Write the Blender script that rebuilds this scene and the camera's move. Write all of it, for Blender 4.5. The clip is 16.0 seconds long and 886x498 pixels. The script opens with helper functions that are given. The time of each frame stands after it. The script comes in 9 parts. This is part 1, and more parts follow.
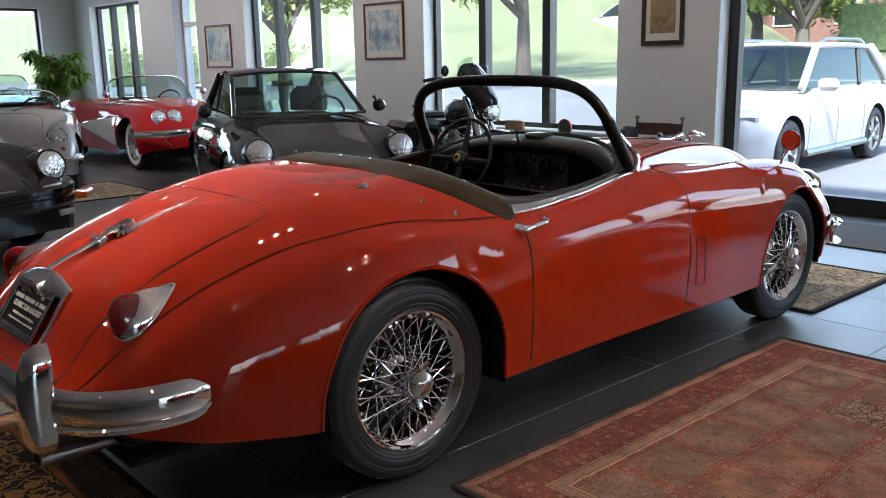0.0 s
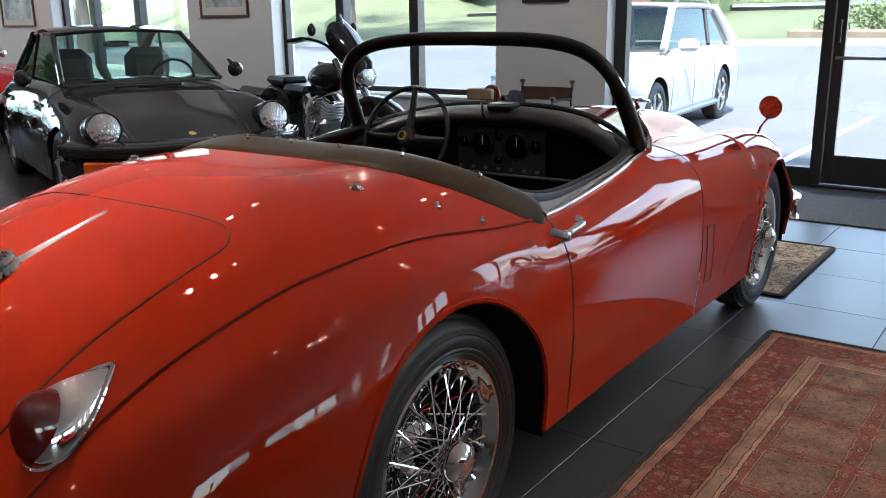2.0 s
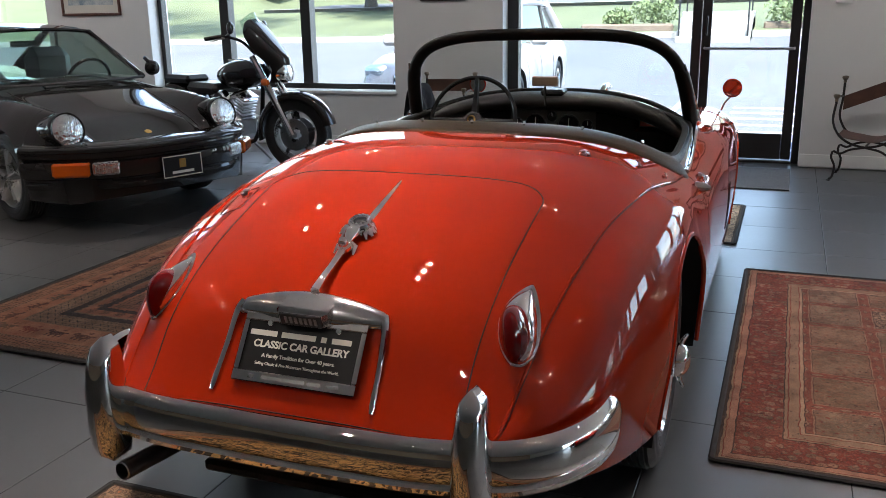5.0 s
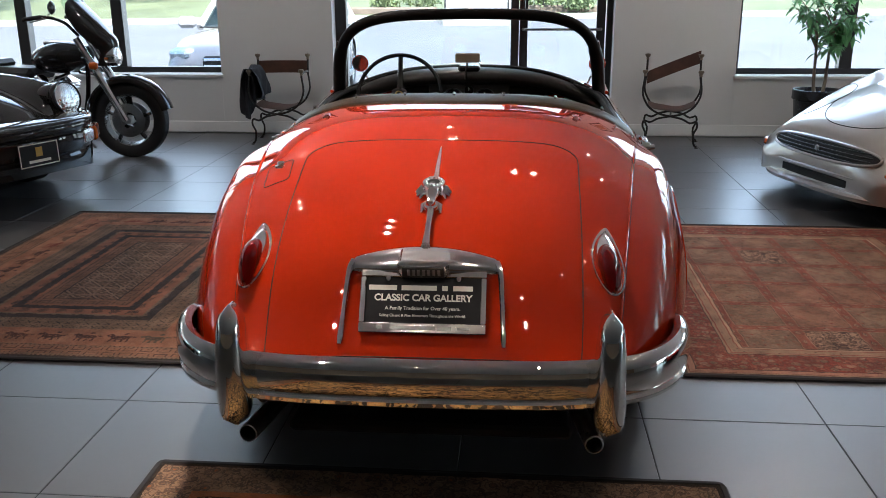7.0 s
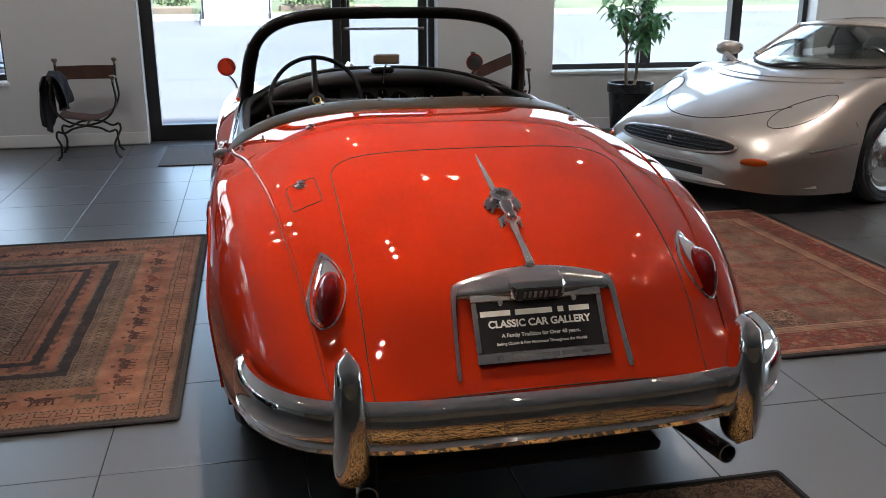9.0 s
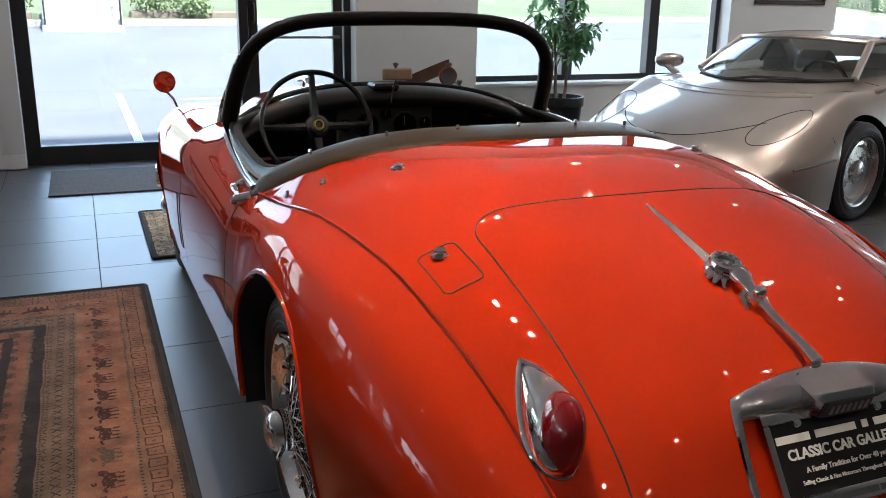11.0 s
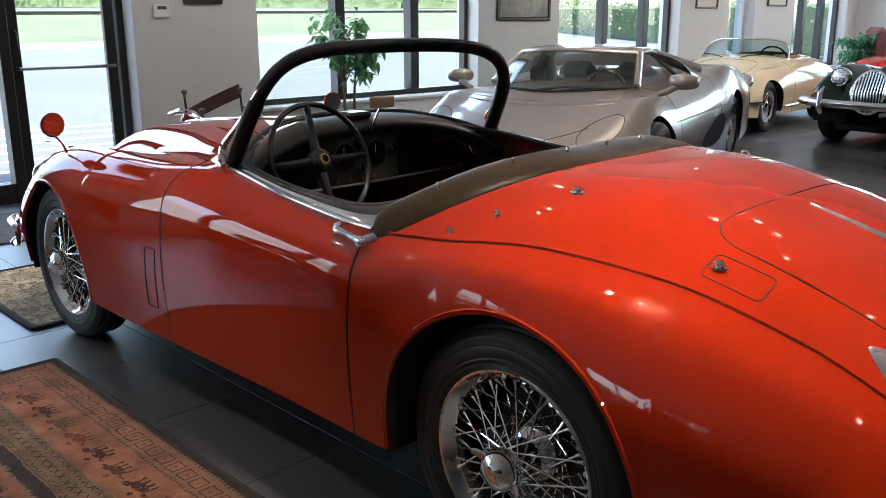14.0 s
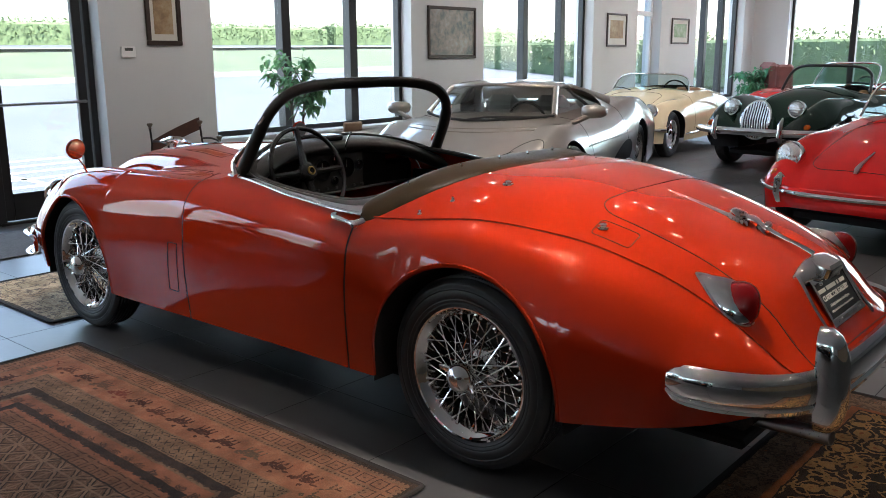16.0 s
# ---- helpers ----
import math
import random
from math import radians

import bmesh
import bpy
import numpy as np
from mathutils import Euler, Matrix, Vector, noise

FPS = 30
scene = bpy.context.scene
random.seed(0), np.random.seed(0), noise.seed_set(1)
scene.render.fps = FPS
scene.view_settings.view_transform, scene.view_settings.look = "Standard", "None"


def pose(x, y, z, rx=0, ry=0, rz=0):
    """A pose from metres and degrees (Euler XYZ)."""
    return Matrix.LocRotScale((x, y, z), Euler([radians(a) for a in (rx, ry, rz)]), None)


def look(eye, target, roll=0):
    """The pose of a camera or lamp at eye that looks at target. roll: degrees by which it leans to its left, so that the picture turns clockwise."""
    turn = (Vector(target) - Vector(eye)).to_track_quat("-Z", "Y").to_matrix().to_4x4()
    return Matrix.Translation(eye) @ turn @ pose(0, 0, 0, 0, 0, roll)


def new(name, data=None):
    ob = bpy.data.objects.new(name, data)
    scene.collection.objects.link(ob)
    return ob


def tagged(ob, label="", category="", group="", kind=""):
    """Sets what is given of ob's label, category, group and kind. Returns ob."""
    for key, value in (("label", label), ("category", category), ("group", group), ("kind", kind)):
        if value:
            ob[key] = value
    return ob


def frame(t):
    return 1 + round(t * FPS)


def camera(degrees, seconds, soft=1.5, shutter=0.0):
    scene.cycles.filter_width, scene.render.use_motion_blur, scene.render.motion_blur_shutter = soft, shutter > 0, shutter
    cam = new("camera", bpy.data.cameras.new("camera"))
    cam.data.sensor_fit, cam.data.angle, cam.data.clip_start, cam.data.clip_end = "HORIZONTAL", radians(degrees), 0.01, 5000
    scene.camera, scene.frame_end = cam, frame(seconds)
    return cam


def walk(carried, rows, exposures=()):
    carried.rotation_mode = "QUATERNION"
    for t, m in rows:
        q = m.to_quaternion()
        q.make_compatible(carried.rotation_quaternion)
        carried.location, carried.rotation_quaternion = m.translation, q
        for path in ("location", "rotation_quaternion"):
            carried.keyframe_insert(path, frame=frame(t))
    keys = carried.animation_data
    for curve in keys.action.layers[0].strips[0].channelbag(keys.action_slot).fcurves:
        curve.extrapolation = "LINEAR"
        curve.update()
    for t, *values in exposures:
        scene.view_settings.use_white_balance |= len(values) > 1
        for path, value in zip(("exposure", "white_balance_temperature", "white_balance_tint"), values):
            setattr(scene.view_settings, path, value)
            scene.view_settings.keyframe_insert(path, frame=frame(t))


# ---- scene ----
cam = camera(53.7, 16.0, soft=0.4)
PATH = [
    (0, (0.038, -0.035, 1.401), (1.339, 1.422, 0.974), -1.1),
    (0.5, (0.16, 0.2, 1.381), (1.523, 1.59, 0.92), -1.0),
    (1, (0.322, 0.49, 1.378), (1.728, 1.834, 0.911), -1.0),
    (1.5, (0.322, 0.739, 1.374), (1.78, 2.016, 0.88), -1.0),
    (2, (0.254, 0.978, 1.375), (1.818, 2.114, 0.86), -0.8),
    (2.5, (0.187, 1.215, 1.369), (1.801, 2.295, 0.892), -0.9),
    (3, (0.073, 1.426, 1.377), (1.735, 2.413, 0.865), -0.7),
    (3.5, (-0.139, 1.609, 1.39), (1.537, 2.57, 0.869), -0.9),
    (4, (-0.352, 1.682, 1.393), (1.368, 2.558, 0.866), -0.8),
    (4.5, (-0.6, 1.724, 1.408), (1.156, 2.522, 0.881), -0.9),
    (7, (-1.251, 2.593, 1.406), (0.659, 2.758, 0.836), -0.3),
    (7.5, (-1.297, 2.808, 1.407), (0.619, 2.832, 0.832), -0.2),
    (8, (-1.196, 3.033, 1.407), (0.72, 2.92, 0.847), -0.2),
    (8.5, (-1.093, 3.224, 1.409), (0.81, 2.963, 0.851), -0.0),
    (9, (-0.988, 3.442, 1.4), (0.886, 3.043, 0.827), -0.0),
    (11.5, (0.078, 4.074, 1.365), (1.814, 3.248, 0.811), 0.6),
    (12, (0.251, 4.231, 1.38), (1.921, 3.284, 0.816), 0.1),
    (12.5, (0.355, 4.471, 1.383), (1.949, 3.391, 0.84), 0.3),
    (13, (0.489, 4.619, 1.38), (2.004, 3.422, 0.858), 0.1),
    (13.5, (0.586, 4.753, 1.392), (2.025, 3.462, 0.877), 0.1),
    (14, (0.542, 5.009, 1.388), (1.923, 3.654, 0.878), -0.1),
    (14.5, (0.433, 5.192, 1.396), (1.781, 3.801, 0.897), -0.1),
    (15, (0.234, 5.363, 1.402), (1.576, 3.961, 0.92), -0.7),
    (15.5, (0.103, 5.549, 1.411), (1.419, 4.119, 0.941), -0.6),
    (16, (0.001, 5.761, 1.423), (1.274, 4.281, 0.987), -0.3),
]
walk(cam, [(t, look(eye, target, roll)) for t, eye, target, roll in PATH], ((0.0, 2.45, 6000, 10), (16.0, 2.45, 6000, 10)))

# ---- world, sun, large lights ----
world = bpy.data.worlds.new("daylight")
scene.world = world
world.use_nodes = True
wn = world.node_tree
sky = wn.nodes.new("ShaderNodeTexSky")
sky.sky_type, sky.sun_disc = "NISHITA", False
sky.sun_elevation, sky.sun_rotation = radians(56), radians(200)
sky.air_density, sky.dust_density = 1.0, 1.2
wn.links.new(sky.outputs[0], wn.nodes["Background"].inputs[0])
wn.nodes["Background"].inputs[1].default_value = 0.15
sun = new("sun", bpy.data.lights.new("sun", "SUN"))
sun.data.energy, sun.data.angle, sun.data.color = 3.5, radians(6), (1.0, 0.95, 0.88)
sun.matrix_world = look((-14, -6, 40), (12, 4, 0))
tagged(sun, kind="structure")



def window_light(a, b, z0, z1, wall="front", k=1.0):
    """An added area lamp for the sky light through one opening of a wall."""
    lamp = new("window_light", bpy.data.lights.new("window_light", "AREA"))
    lamp.data.shape, lamp.data.size, lamp.data.size_y = "RECTANGLE", b - a, z1 - z0
    lamp.data.energy, lamp.data.color = SKYLIGHT * k * (b - a) * (z1 - z0), (0.93, 0.97, 1.02)
    m, z = (a + b) / 2, (z0 + z1) / 2
    eye, aim = {"front": ((7.90, m, z), (0, m, z)), "left": ((m, 20.95, z), (m, 0, z)), "right": ((m, -13.45, z), (m, 0, z))}[wall]
    lamp.matrix_world = look(eye, aim)
    return lamp


SKYLIGHT = 1.1
for a, b, lo, k in ((5.6, 8.58, 0.62, 1.8), (10.1, 13.06, 0.62, 1.0), (17.1, 19.7, 0.55, 1.0), (1.72, 4.40, 0.1, 0.75), (-2.35, 0.5, 0.62, 1.6), (-6.6, -3.83, 0.62, 1.2), (-12.6, -10.34, 0.55, 1.0)):
    window_light(a, b, lo, 2.58, k=k)
for side in ("left", "right"):
    window_light(3.0, 6.75, 0.6, 2.58, side)
    window_light(-1.5, 2.2, 0.6, 2.58, side)
SPOT = 30.0

# ---- mesh tools ----
TAU = 2 * math.pi


class Mesh:
    """Collects vertices and faces of one part."""

    def __init__(self):
        self.v, self.f = [], []

    def grid(self, rows, close_u=False, close_v=False, flip=False):
        """A quad sheet through rows of points; close_v joins the ends of a row, close_u the first and last row."""
        n, m, o = len(rows), len(rows[0]), len(self.v)
        for row in rows:
            self.v.extend(tuple(p) for p in row)
        for i in range(n if close_u else n - 1):
            for j in range(m if close_v else m - 1):
                a, b = o + i * m + j, o + i * m + (j + 1) % m
                c, d = o + (i + 1) % n * m + (j + 1) % m, o + (i + 1) % n * m + j
                self.f.append((d, c, b, a) if flip else (a, b, c, d))
        return self

    def fan(self, ring, flip=False):
        o = len(self.v)
        self.v.extend(tuple(p) for p in ring)
        k = tuple(range(o, o + len(ring)))
        self.f.append(k[::-1] if flip else k)
        return self

    def tube(self, path, r, n=8, close=False, caps=True, flat=1.0):
        """A round bar along a path; r is one radius or one for each point; flat squeezes it upright."""
        P = [Vector(p) for p in path]
        R = [r] * len(P) if isinstance(r, (int, float)) else list(r)
        rows, side = [], None
        for i, p in enumerate(P):
            a = P[(i + 1) % len(P)] if close or i + 1 < len(P) else p
            b = P[i - 1] if close or i else p
            d = (a - b).normalized()
            if side is None:
                side = d.cross(Vector((0, 0, 1)))
                if side.length < 0.2:
                    side = d.cross(Vector((0, 1, 0)))
            side = (side - d * side.dot(d)).normalized()
            up = side.cross(d)
            rows.append([p + (side * math.cos(TAU * k / n) + up * math.sin(TAU * k / n) * flat) * R[i] for k in range(n)])
        self.grid(rows, close_u=close, close_v=True)
        if caps and not close:
            self.fan(rows[0])
            self.fan(rows[-1], True)
        return self

    def lathe(self, profile, n=24, axis="z", at=(0, 0, 0), close=False):
        """Turns (radius, height) points round an axis."""
        rows = []
        for r, h in profile:
            row = []
            for k in range(n):
                c, s = r * math.cos(TAU * k / n), r * math.sin(TAU * k / n)
                q = {"z": (c, s, h), "y": (s, h, c), "x": (h, c, s)}[axis]
                row.append((q[0] + at[0], q[1] + at[1], q[2] + at[2]))
            rows.append(row)
        return self.grid(rows, close_u=close, close_v=True, flip=True)

    def box(self, x0, x1, y0, y1, z0, z1, c=0.004):
        """A box with chamfered edges."""
        c = min(c, (x1 - x0) * 0.45, (y1 - y0) * 0.45, (z1 - z0) * 0.45)

        def ring(z, i):
            a, b, d, e = x0 + i, x1 - i, y0 + i, y1 - i
            if i >= c:
                k = 0
                return [(a, d, z), (a, d, z), (b, d, z), (b, d, z), (b, e, z), (b, e, z), (a, e, z), (a, e, z)]
            return [(a, d + c, z), (a + c, d, z), (b - c, d, z), (b, d + c, z), (b, e - c, z), (b - c, e, z), (a + c, e, z), (a, e - c, z)]

        o = len(self.v)
        rings = [[(x0 + c, y0 + c, z0), (x1 - c, y0 + c, z0), (x1 - c, y1 - c, z0), (x0 + c, y1 - c, z0)], ring(z0 + c, 0), ring(z1 - c, 0),
                 [(x0 + c, y0 + c, z1), (x1 - c, y0 + c, z1), (x1 - c, y1 - c, z1), (x0 + c, y1 - c, z1)]]
        for q in rings:
            self.v.extend(q)
        lo, m0, m1, hi = o, o + 4, o + 12, o + 20
        self.f.append((lo + 3, lo + 2, lo + 1, lo))
        self.f.append((hi, hi + 1, hi + 2, hi + 3))
        for k in range(8):
            self.f.append((m0 + k, m0 + (k + 1) % 8, m1 + (k + 1) % 8, m1 + k))
        for k in range(4):
            p, q = 2 * k, (2 * k + 1)
            self.f.append((lo + k, m0 + q, m0 + p))
            self.f.append((hi + k, m1 + p, m1 + q))
            n = (k + 1) % 4
            self.f.append((lo + k, lo + n, m0 + (2 * k + 2) % 8, m0 + q))
            self.f.append((hi + k, m1 + q, m1 + (2 * k + 2) % 8, hi + n))
        return self

    def data(self, name, mat, smooth=True, angle=35):
        me = bpy.data.meshes.new(name)
        me.from_pydata(self.v, [], self.f)
        bm = bmesh.new()
        bm.from_mesh(me)
        bmesh.ops.remove_doubles(bm, verts=bm.verts, dist=0.00005)
        bmesh.ops.dissolve_degenerate(bm, dist=0.00005, edges=bm.edges)
        bmesh.ops.recalc_face_normals(bm, faces=bm.faces)
        if smooth:
            for f in bm.faces:
                f.smooth = True
            for e in bm.edges:
                if len(e.link_faces) == 2 and e.calc_face_angle(0) > radians(angle):
                    e.smooth = False
        bm.to_mesh(me)
        bm.free()
        me.materials.append(mat)
        return me


def part(name, mesh, material, parent, label="", smooth=True, angle=35, m=None):
    """One mesh object under a thing or a part."""
    ob = new(name, mesh.data(name, material, smooth, angle) if isinstance(mesh, Mesh) else mesh)
    ob.parent = parent
    if m is not None:
        ob.matrix_basis = m
    return tagged(ob, label)


def thing(name, label, category, m=None, group="", kind=""):
    ob = new(name)
    ob.empty_display_size = 0.1
    if m is not None:
        ob.matrix_basis = m
    return tagged(ob, label, category, group, kind)


def solid(name, mesh, material, label, category="", group="", kind="", m=None, smooth=True, angle=35):
    """A thing that is one mesh."""
    ob = new(name, mesh.data(name, material, smooth, angle))
    if m is not None:
        ob.matrix_basis = m
    return tagged(ob, label, category, group, kind)


def smooth_curve(X, Y):
    """A smooth function through the points, without overshoot."""
    X, Y = np.array(X, float), np.array(Y, float)
    h, d = np.diff(X), np.diff(Y) / np.diff(X)
    t = np.empty_like(Y)
    t[0], t[-1] = d[0], d[-1]
    for i in range(1, len(X) - 1):
        t[i] = 0 if d[i - 1] * d[i] <= 0 else (h[i - 1] + h[i]) * 3 / ((2 * h[i] + h[i - 1]) / d[i - 1] + (h[i] + 2 * h[i - 1]) / d[i])

    def f(x):
        x = min(max(x, X[0]), X[-1])
        i = min(int(np.searchsorted(X, x, "right")) - 1, len(h) - 1)
        s = (x - X[i]) / h[i]
        return float((1 + 2 * s) * (1 - s) ** 2 * Y[i] + s * (1 - s) ** 2 * h[i] * t[i] + s * s * (3 - 2 * s) * Y[i + 1] + s * s * (s - 1) * h[i] * t[i + 1])

    return f


def spline(points, n):
    """n points on a smooth line through the points."""
    P = [Vector(p) for p in points]
    t = [0.0]
    for a, b in zip(P, P[1:]):
        t.append(t[-1] + max((b - a).length, 1e-6) ** 0.6)
    k = len(P[0])
    fs = [smooth_curve(t, [p[i] for p in P]) for i in range(k)]
    return [Vector([f(t[-1] * i / (n - 1)) for f in fs]) for i in range(n)]

# ---- materials ----


class Nodes:
    """Short hand for one node material."""

    def __init__(self, name):
        self.m = bpy.data.materials.new(name)
        self.m.use_nodes = True
        self.t = self.m.node_tree
        self.b = self.t.nodes["Principled BSDF"]
        self.out = self.t.nodes["Material Output"]
        self.co = self.t.nodes.new("ShaderNodeTexCoord").outputs["Object"]

    def put(self, sock, v):
        if v is None:
            return
        if isinstance(v, bpy.types.NodeSocket):
            self.t.links.new(v, sock)
        elif sock.type == "RGBA" and len(v) == 3:
            sock.default_value = (*v, 1)
        else:
            sock.default_value = v

    def node(self, kind, ins=(), out=0, **attrs):
        n = self.t.nodes.new(kind)
        for k, v in attrs.items():
            setattr(n, k, v)
        for k, v in dict(ins).items():
            self.put(n.inputs[k], v)
        return n.outputs[out]

    def math(self, op, a, b=None, c=None):
        return self.node("ShaderNodeMath", {i: v for i, v in enumerate((a, b, c)) if v is not None}, operation=op)

    def noise(self, scale, detail=4, rough=0.6, co=None, out=0):
        return self.node("ShaderNodeTexNoise", {"Vector": co or self.co, "Scale": scale, "Detail": detail, "Roughness": rough}, out)

    def ramp(self, fac, stops, smooth=True):
        n = self.t.nodes.new("ShaderNodeValToRGB")
        n.color_ramp.interpolation = "LINEAR" if smooth else "CONSTANT"
        e = n.color_ramp.elements
        while len(e) < len(stops):
            e.new(0.5)
        for k, (p, c) in zip(e, stops):
            k.position, k.color = p, (*c, 1) if len(c) == 3 else c
        self.put(n.inputs[0], fac)
        return n.outputs[0]

    def mix(self, fac, a, b, mode="MIX"):
        n = self.t.nodes.new("ShaderNodeMix")
        n.data_type, n.blend_type = "RGBA", mode
        self.put(n.inputs[0], fac)
        self.put(n.inputs[6], a)
        self.put(n.inputs[7], b)
        return n.outputs[2]

    def map(self, scale=(1, 1, 1), rot=(0, 0, 0), loc=(0, 0, 0), co=None):
        return self.node("ShaderNodeMapping", {"Vector": co or self.co, "Scale": scale, "Rotation": rot, "Location": loc})

    def bump(self, height, strength=0.3, dist=0.01):
        self.put(self.b.inputs["Normal"], self.node("ShaderNodeBump", {"Height": height, "Strength": strength, "Distance": dist}))

    def set(self, **k):
        names = {"color": "Base Color", "rough": "Roughness", "metal": "Metallic", "coat": "Coat Weight", "coat_rough": "Coat Roughness",
                 "ior": "IOR", "trans": "Transmission Weight", "spec": "Specular IOR Level", "emit": "Emission Color", "power": "Emission Strength", "sheen": "Sheen Weight"}
        for a, v in k.items():
            self.put(self.b.inputs[names[a]], v)
        return self.m


def grained(name, color, rough=0.5, vary=0.25, scale=6.0, fine=90.0, metal=0.0, coat=0.0, bump=0.0, spec=0.5):
    """A plain surface with uneven tone at two scales, uneven gloss and light relief."""
    n = Nodes(name)
    a, b = n.noise(scale), n.noise(fine, 3)
    t = n.math("ADD", n.math("MULTIPLY", a, 0.7), n.math("MULTIPLY", b, 0.3))
    dark = tuple(c * (1 - vary) for c in color)
    light = tuple(min(1, c * (1 + vary)) for c in color)
    n.set(color=n.ramp(t, [(0.3, dark), (0.7, light)]), rough=n.node("ShaderNodeMapRange", {0: t, 1: 0.3, 2: 0.7, 3: rough * 0.85, 4: min(1, rough * 1.15)}), metal=metal, coat=coat, spec=spec)
    if bump:
        n.bump(n.math("ADD", a, n.math("MULTIPLY", b, 0.5)), bump, 0.004)
    return n.m


def car_paint(name, color, metal=0.0, rough=0.4, coat_rough=0.012, gloss=0.0):
    """Enamel under clear lacquer, with a faint orange-peel ripple and fine dust."""
    n = Nodes(name)
    tone = n.noise(2.5, 2)
    dust = n.noise(220, 2)
    col = n.ramp(tone, [(0.3, tuple(c * 0.92 for c in color)), (0.7, tuple(min(1, c * 1.06) for c in color))])
    n.set(color=col, metal=metal, rough=rough, spec=gloss if metal < 0.1 else 0.3, coat=1.0, coat_rough=n.node("ShaderNodeMapRange", {0: dust, 1: 0.35, 2: 0.75, 3: coat_rough, 4: coat_rough + 0.012}))
    n.put(n.b.inputs["Coat IOR"], 1.48)
    ripple = n.node("ShaderNodeBump", {"Height": n.noise(140, 1), "Strength": 0.012, "Distance": 0.002})
    n.put(n.b.inputs["Coat Normal"], ripple)
    return n.m


def glass(name, tint=(0.95, 0.98, 0.97), rough=0.0):
    """Thin sheet glass: clear, with its mirror gloss."""
    n = Nodes(name)
    clear = n.node("ShaderNodeBsdfTransparent", {"Color": tint})
    gloss = n.node("ShaderNodeBsdfGlossy", {"Color": (1, 1, 1), "Roughness": 0.02})
    lw = n.node("ShaderNodeLayerWeight", {0: 0.5}, 1)
    fres = n.math("ADD", n.math("MULTIPLY", n.math("POWER", lw, 5.0), 0.85), 0.035)
    n.t.links.new(n.node("ShaderNodeMixShader", {0: fres, 1: clear, 2: gloss}), n.out.inputs[0])
    return n.m


M_RED = car_paint("red_paint", (0.300, 0.0165, 0.0021), rough=0.5, coat_rough=0.003)
M_CHROME = grained("chrome", (0.84, 0.83, 0.81), rough=0.02, vary=0.04, metal=1.0, scale=9)
M_STEEL = grained("dull_steel", (0.32, 0.31, 0.30), rough=0.3, vary=0.2, metal=1.0)
M_BLACK = grained("black_rubber", (0.017, 0.017, 0.017), rough=0.7, vary=0.3, scale=18, bump=0.15)
M_TYRE = grained("tyre_rubber", (0.012, 0.012, 0.0125), rough=0.5, vary=0.3, scale=14, bump=0.1)
M_LEATHER = grained("black_leather", (0.0085, 0.007, 0.006), rough=0.33, vary=0.3, scale=24, fine=320, bump=0.3, spec=0.35)
M_COVER = grained("brown_black_vinyl", (0.030, 0.0195, 0.0098), rough=0.38, vary=0.3, scale=10, fine=380, bump=0.2, spec=0.08)
# Shade in panel gaps, put into colour on thin tubes over the skin.
M_GAP = grained("shut_line_shadow_gap", (0.012, 0.004, 0.003), rough=0.8, vary=0.2)
M_UNDER = grained("underseal_and_intake_shade", (0.010, 0.010, 0.010), rough=0.9, vary=0.3, bump=0.3)
M_GLASS = glass("clear_glass")
M_TINT = glass("tinted_glass", (0.55, 0.66, 0.62))
M_WALL = grained("warm_white_plaster", (0.60, 0.59, 0.575), rough=0.85, vary=0.035, scale=1.2, fine=180, bump=0.08)
# Unseen wall; its tan is set for what chrome and mirror reflect.
M_BACK = grained("unseen_wall_tan", (0.32, 0.235, 0.165), rough=0.8, vary=0.06, scale=1.2, fine=180, bump=0.08)
M_TRIM = grained("white_gloss_trim", (0.72, 0.71, 0.69), rough=0.45, vary=0.04)
M_FRAME = grained("black_anodised_frame", (0.016, 0.015, 0.015), rough=0.4, vary=0.25)
M_CEIL = grained("ceiling_board", (0.74, 0.725, 0.70), rough=0.9, vary=0.04)
M_GROUT = grained("dark_grout", (0.018, 0.017, 0.016), rough=0.85, vary=0.3)


def slate():
    n = Nodes("slate_tile")
    pos = n.node("ShaderNodeNewGeometry", out=0)
    rnd = n.node("ShaderNodeObjectInfo", out=5)
    a, b = n.noise(2.2, 5, co=pos), n.noise(38, 4, co=pos)
    t = n.math("ADD", n.math("MULTIPLY", a, 0.6), n.math("MULTIPLY", b, 0.4))
    col = n.ramp(t, [(0.3, (0.033, 0.032, 0.032)), (0.7, (0.044, 0.042, 0.042))])
    col = n.mix(n.math("MULTIPLY", rnd, 0.35), col, (0.027, 0.027, 0.028))
    n.set(color=col, rough=n.node("ShaderNodeMapRange", {0: t, 1: 0.3, 2: 0.7, 3: 0.33, 4: 0.41}), spec=1.0, ior=1.75)
    n.bump(n.noise(260, 3, co=pos), 0.05, 0.001)
    return n.m


M_TILE = slate()

# ---- the showroom ----
FRONT, OUTER, GLAZE = 7.49, 7.83, 7.70  # inner face, outer face and glass line of the front wall
LEFT, RIGHT, BACK, CEILING = 20.6, -13.1, -11.0, 3.30
HEAD, SILL = 2.62, 0.595

floor = thing("floor", "dark slate-grey stone tile floor with thin joints", "floor", kind="structure")


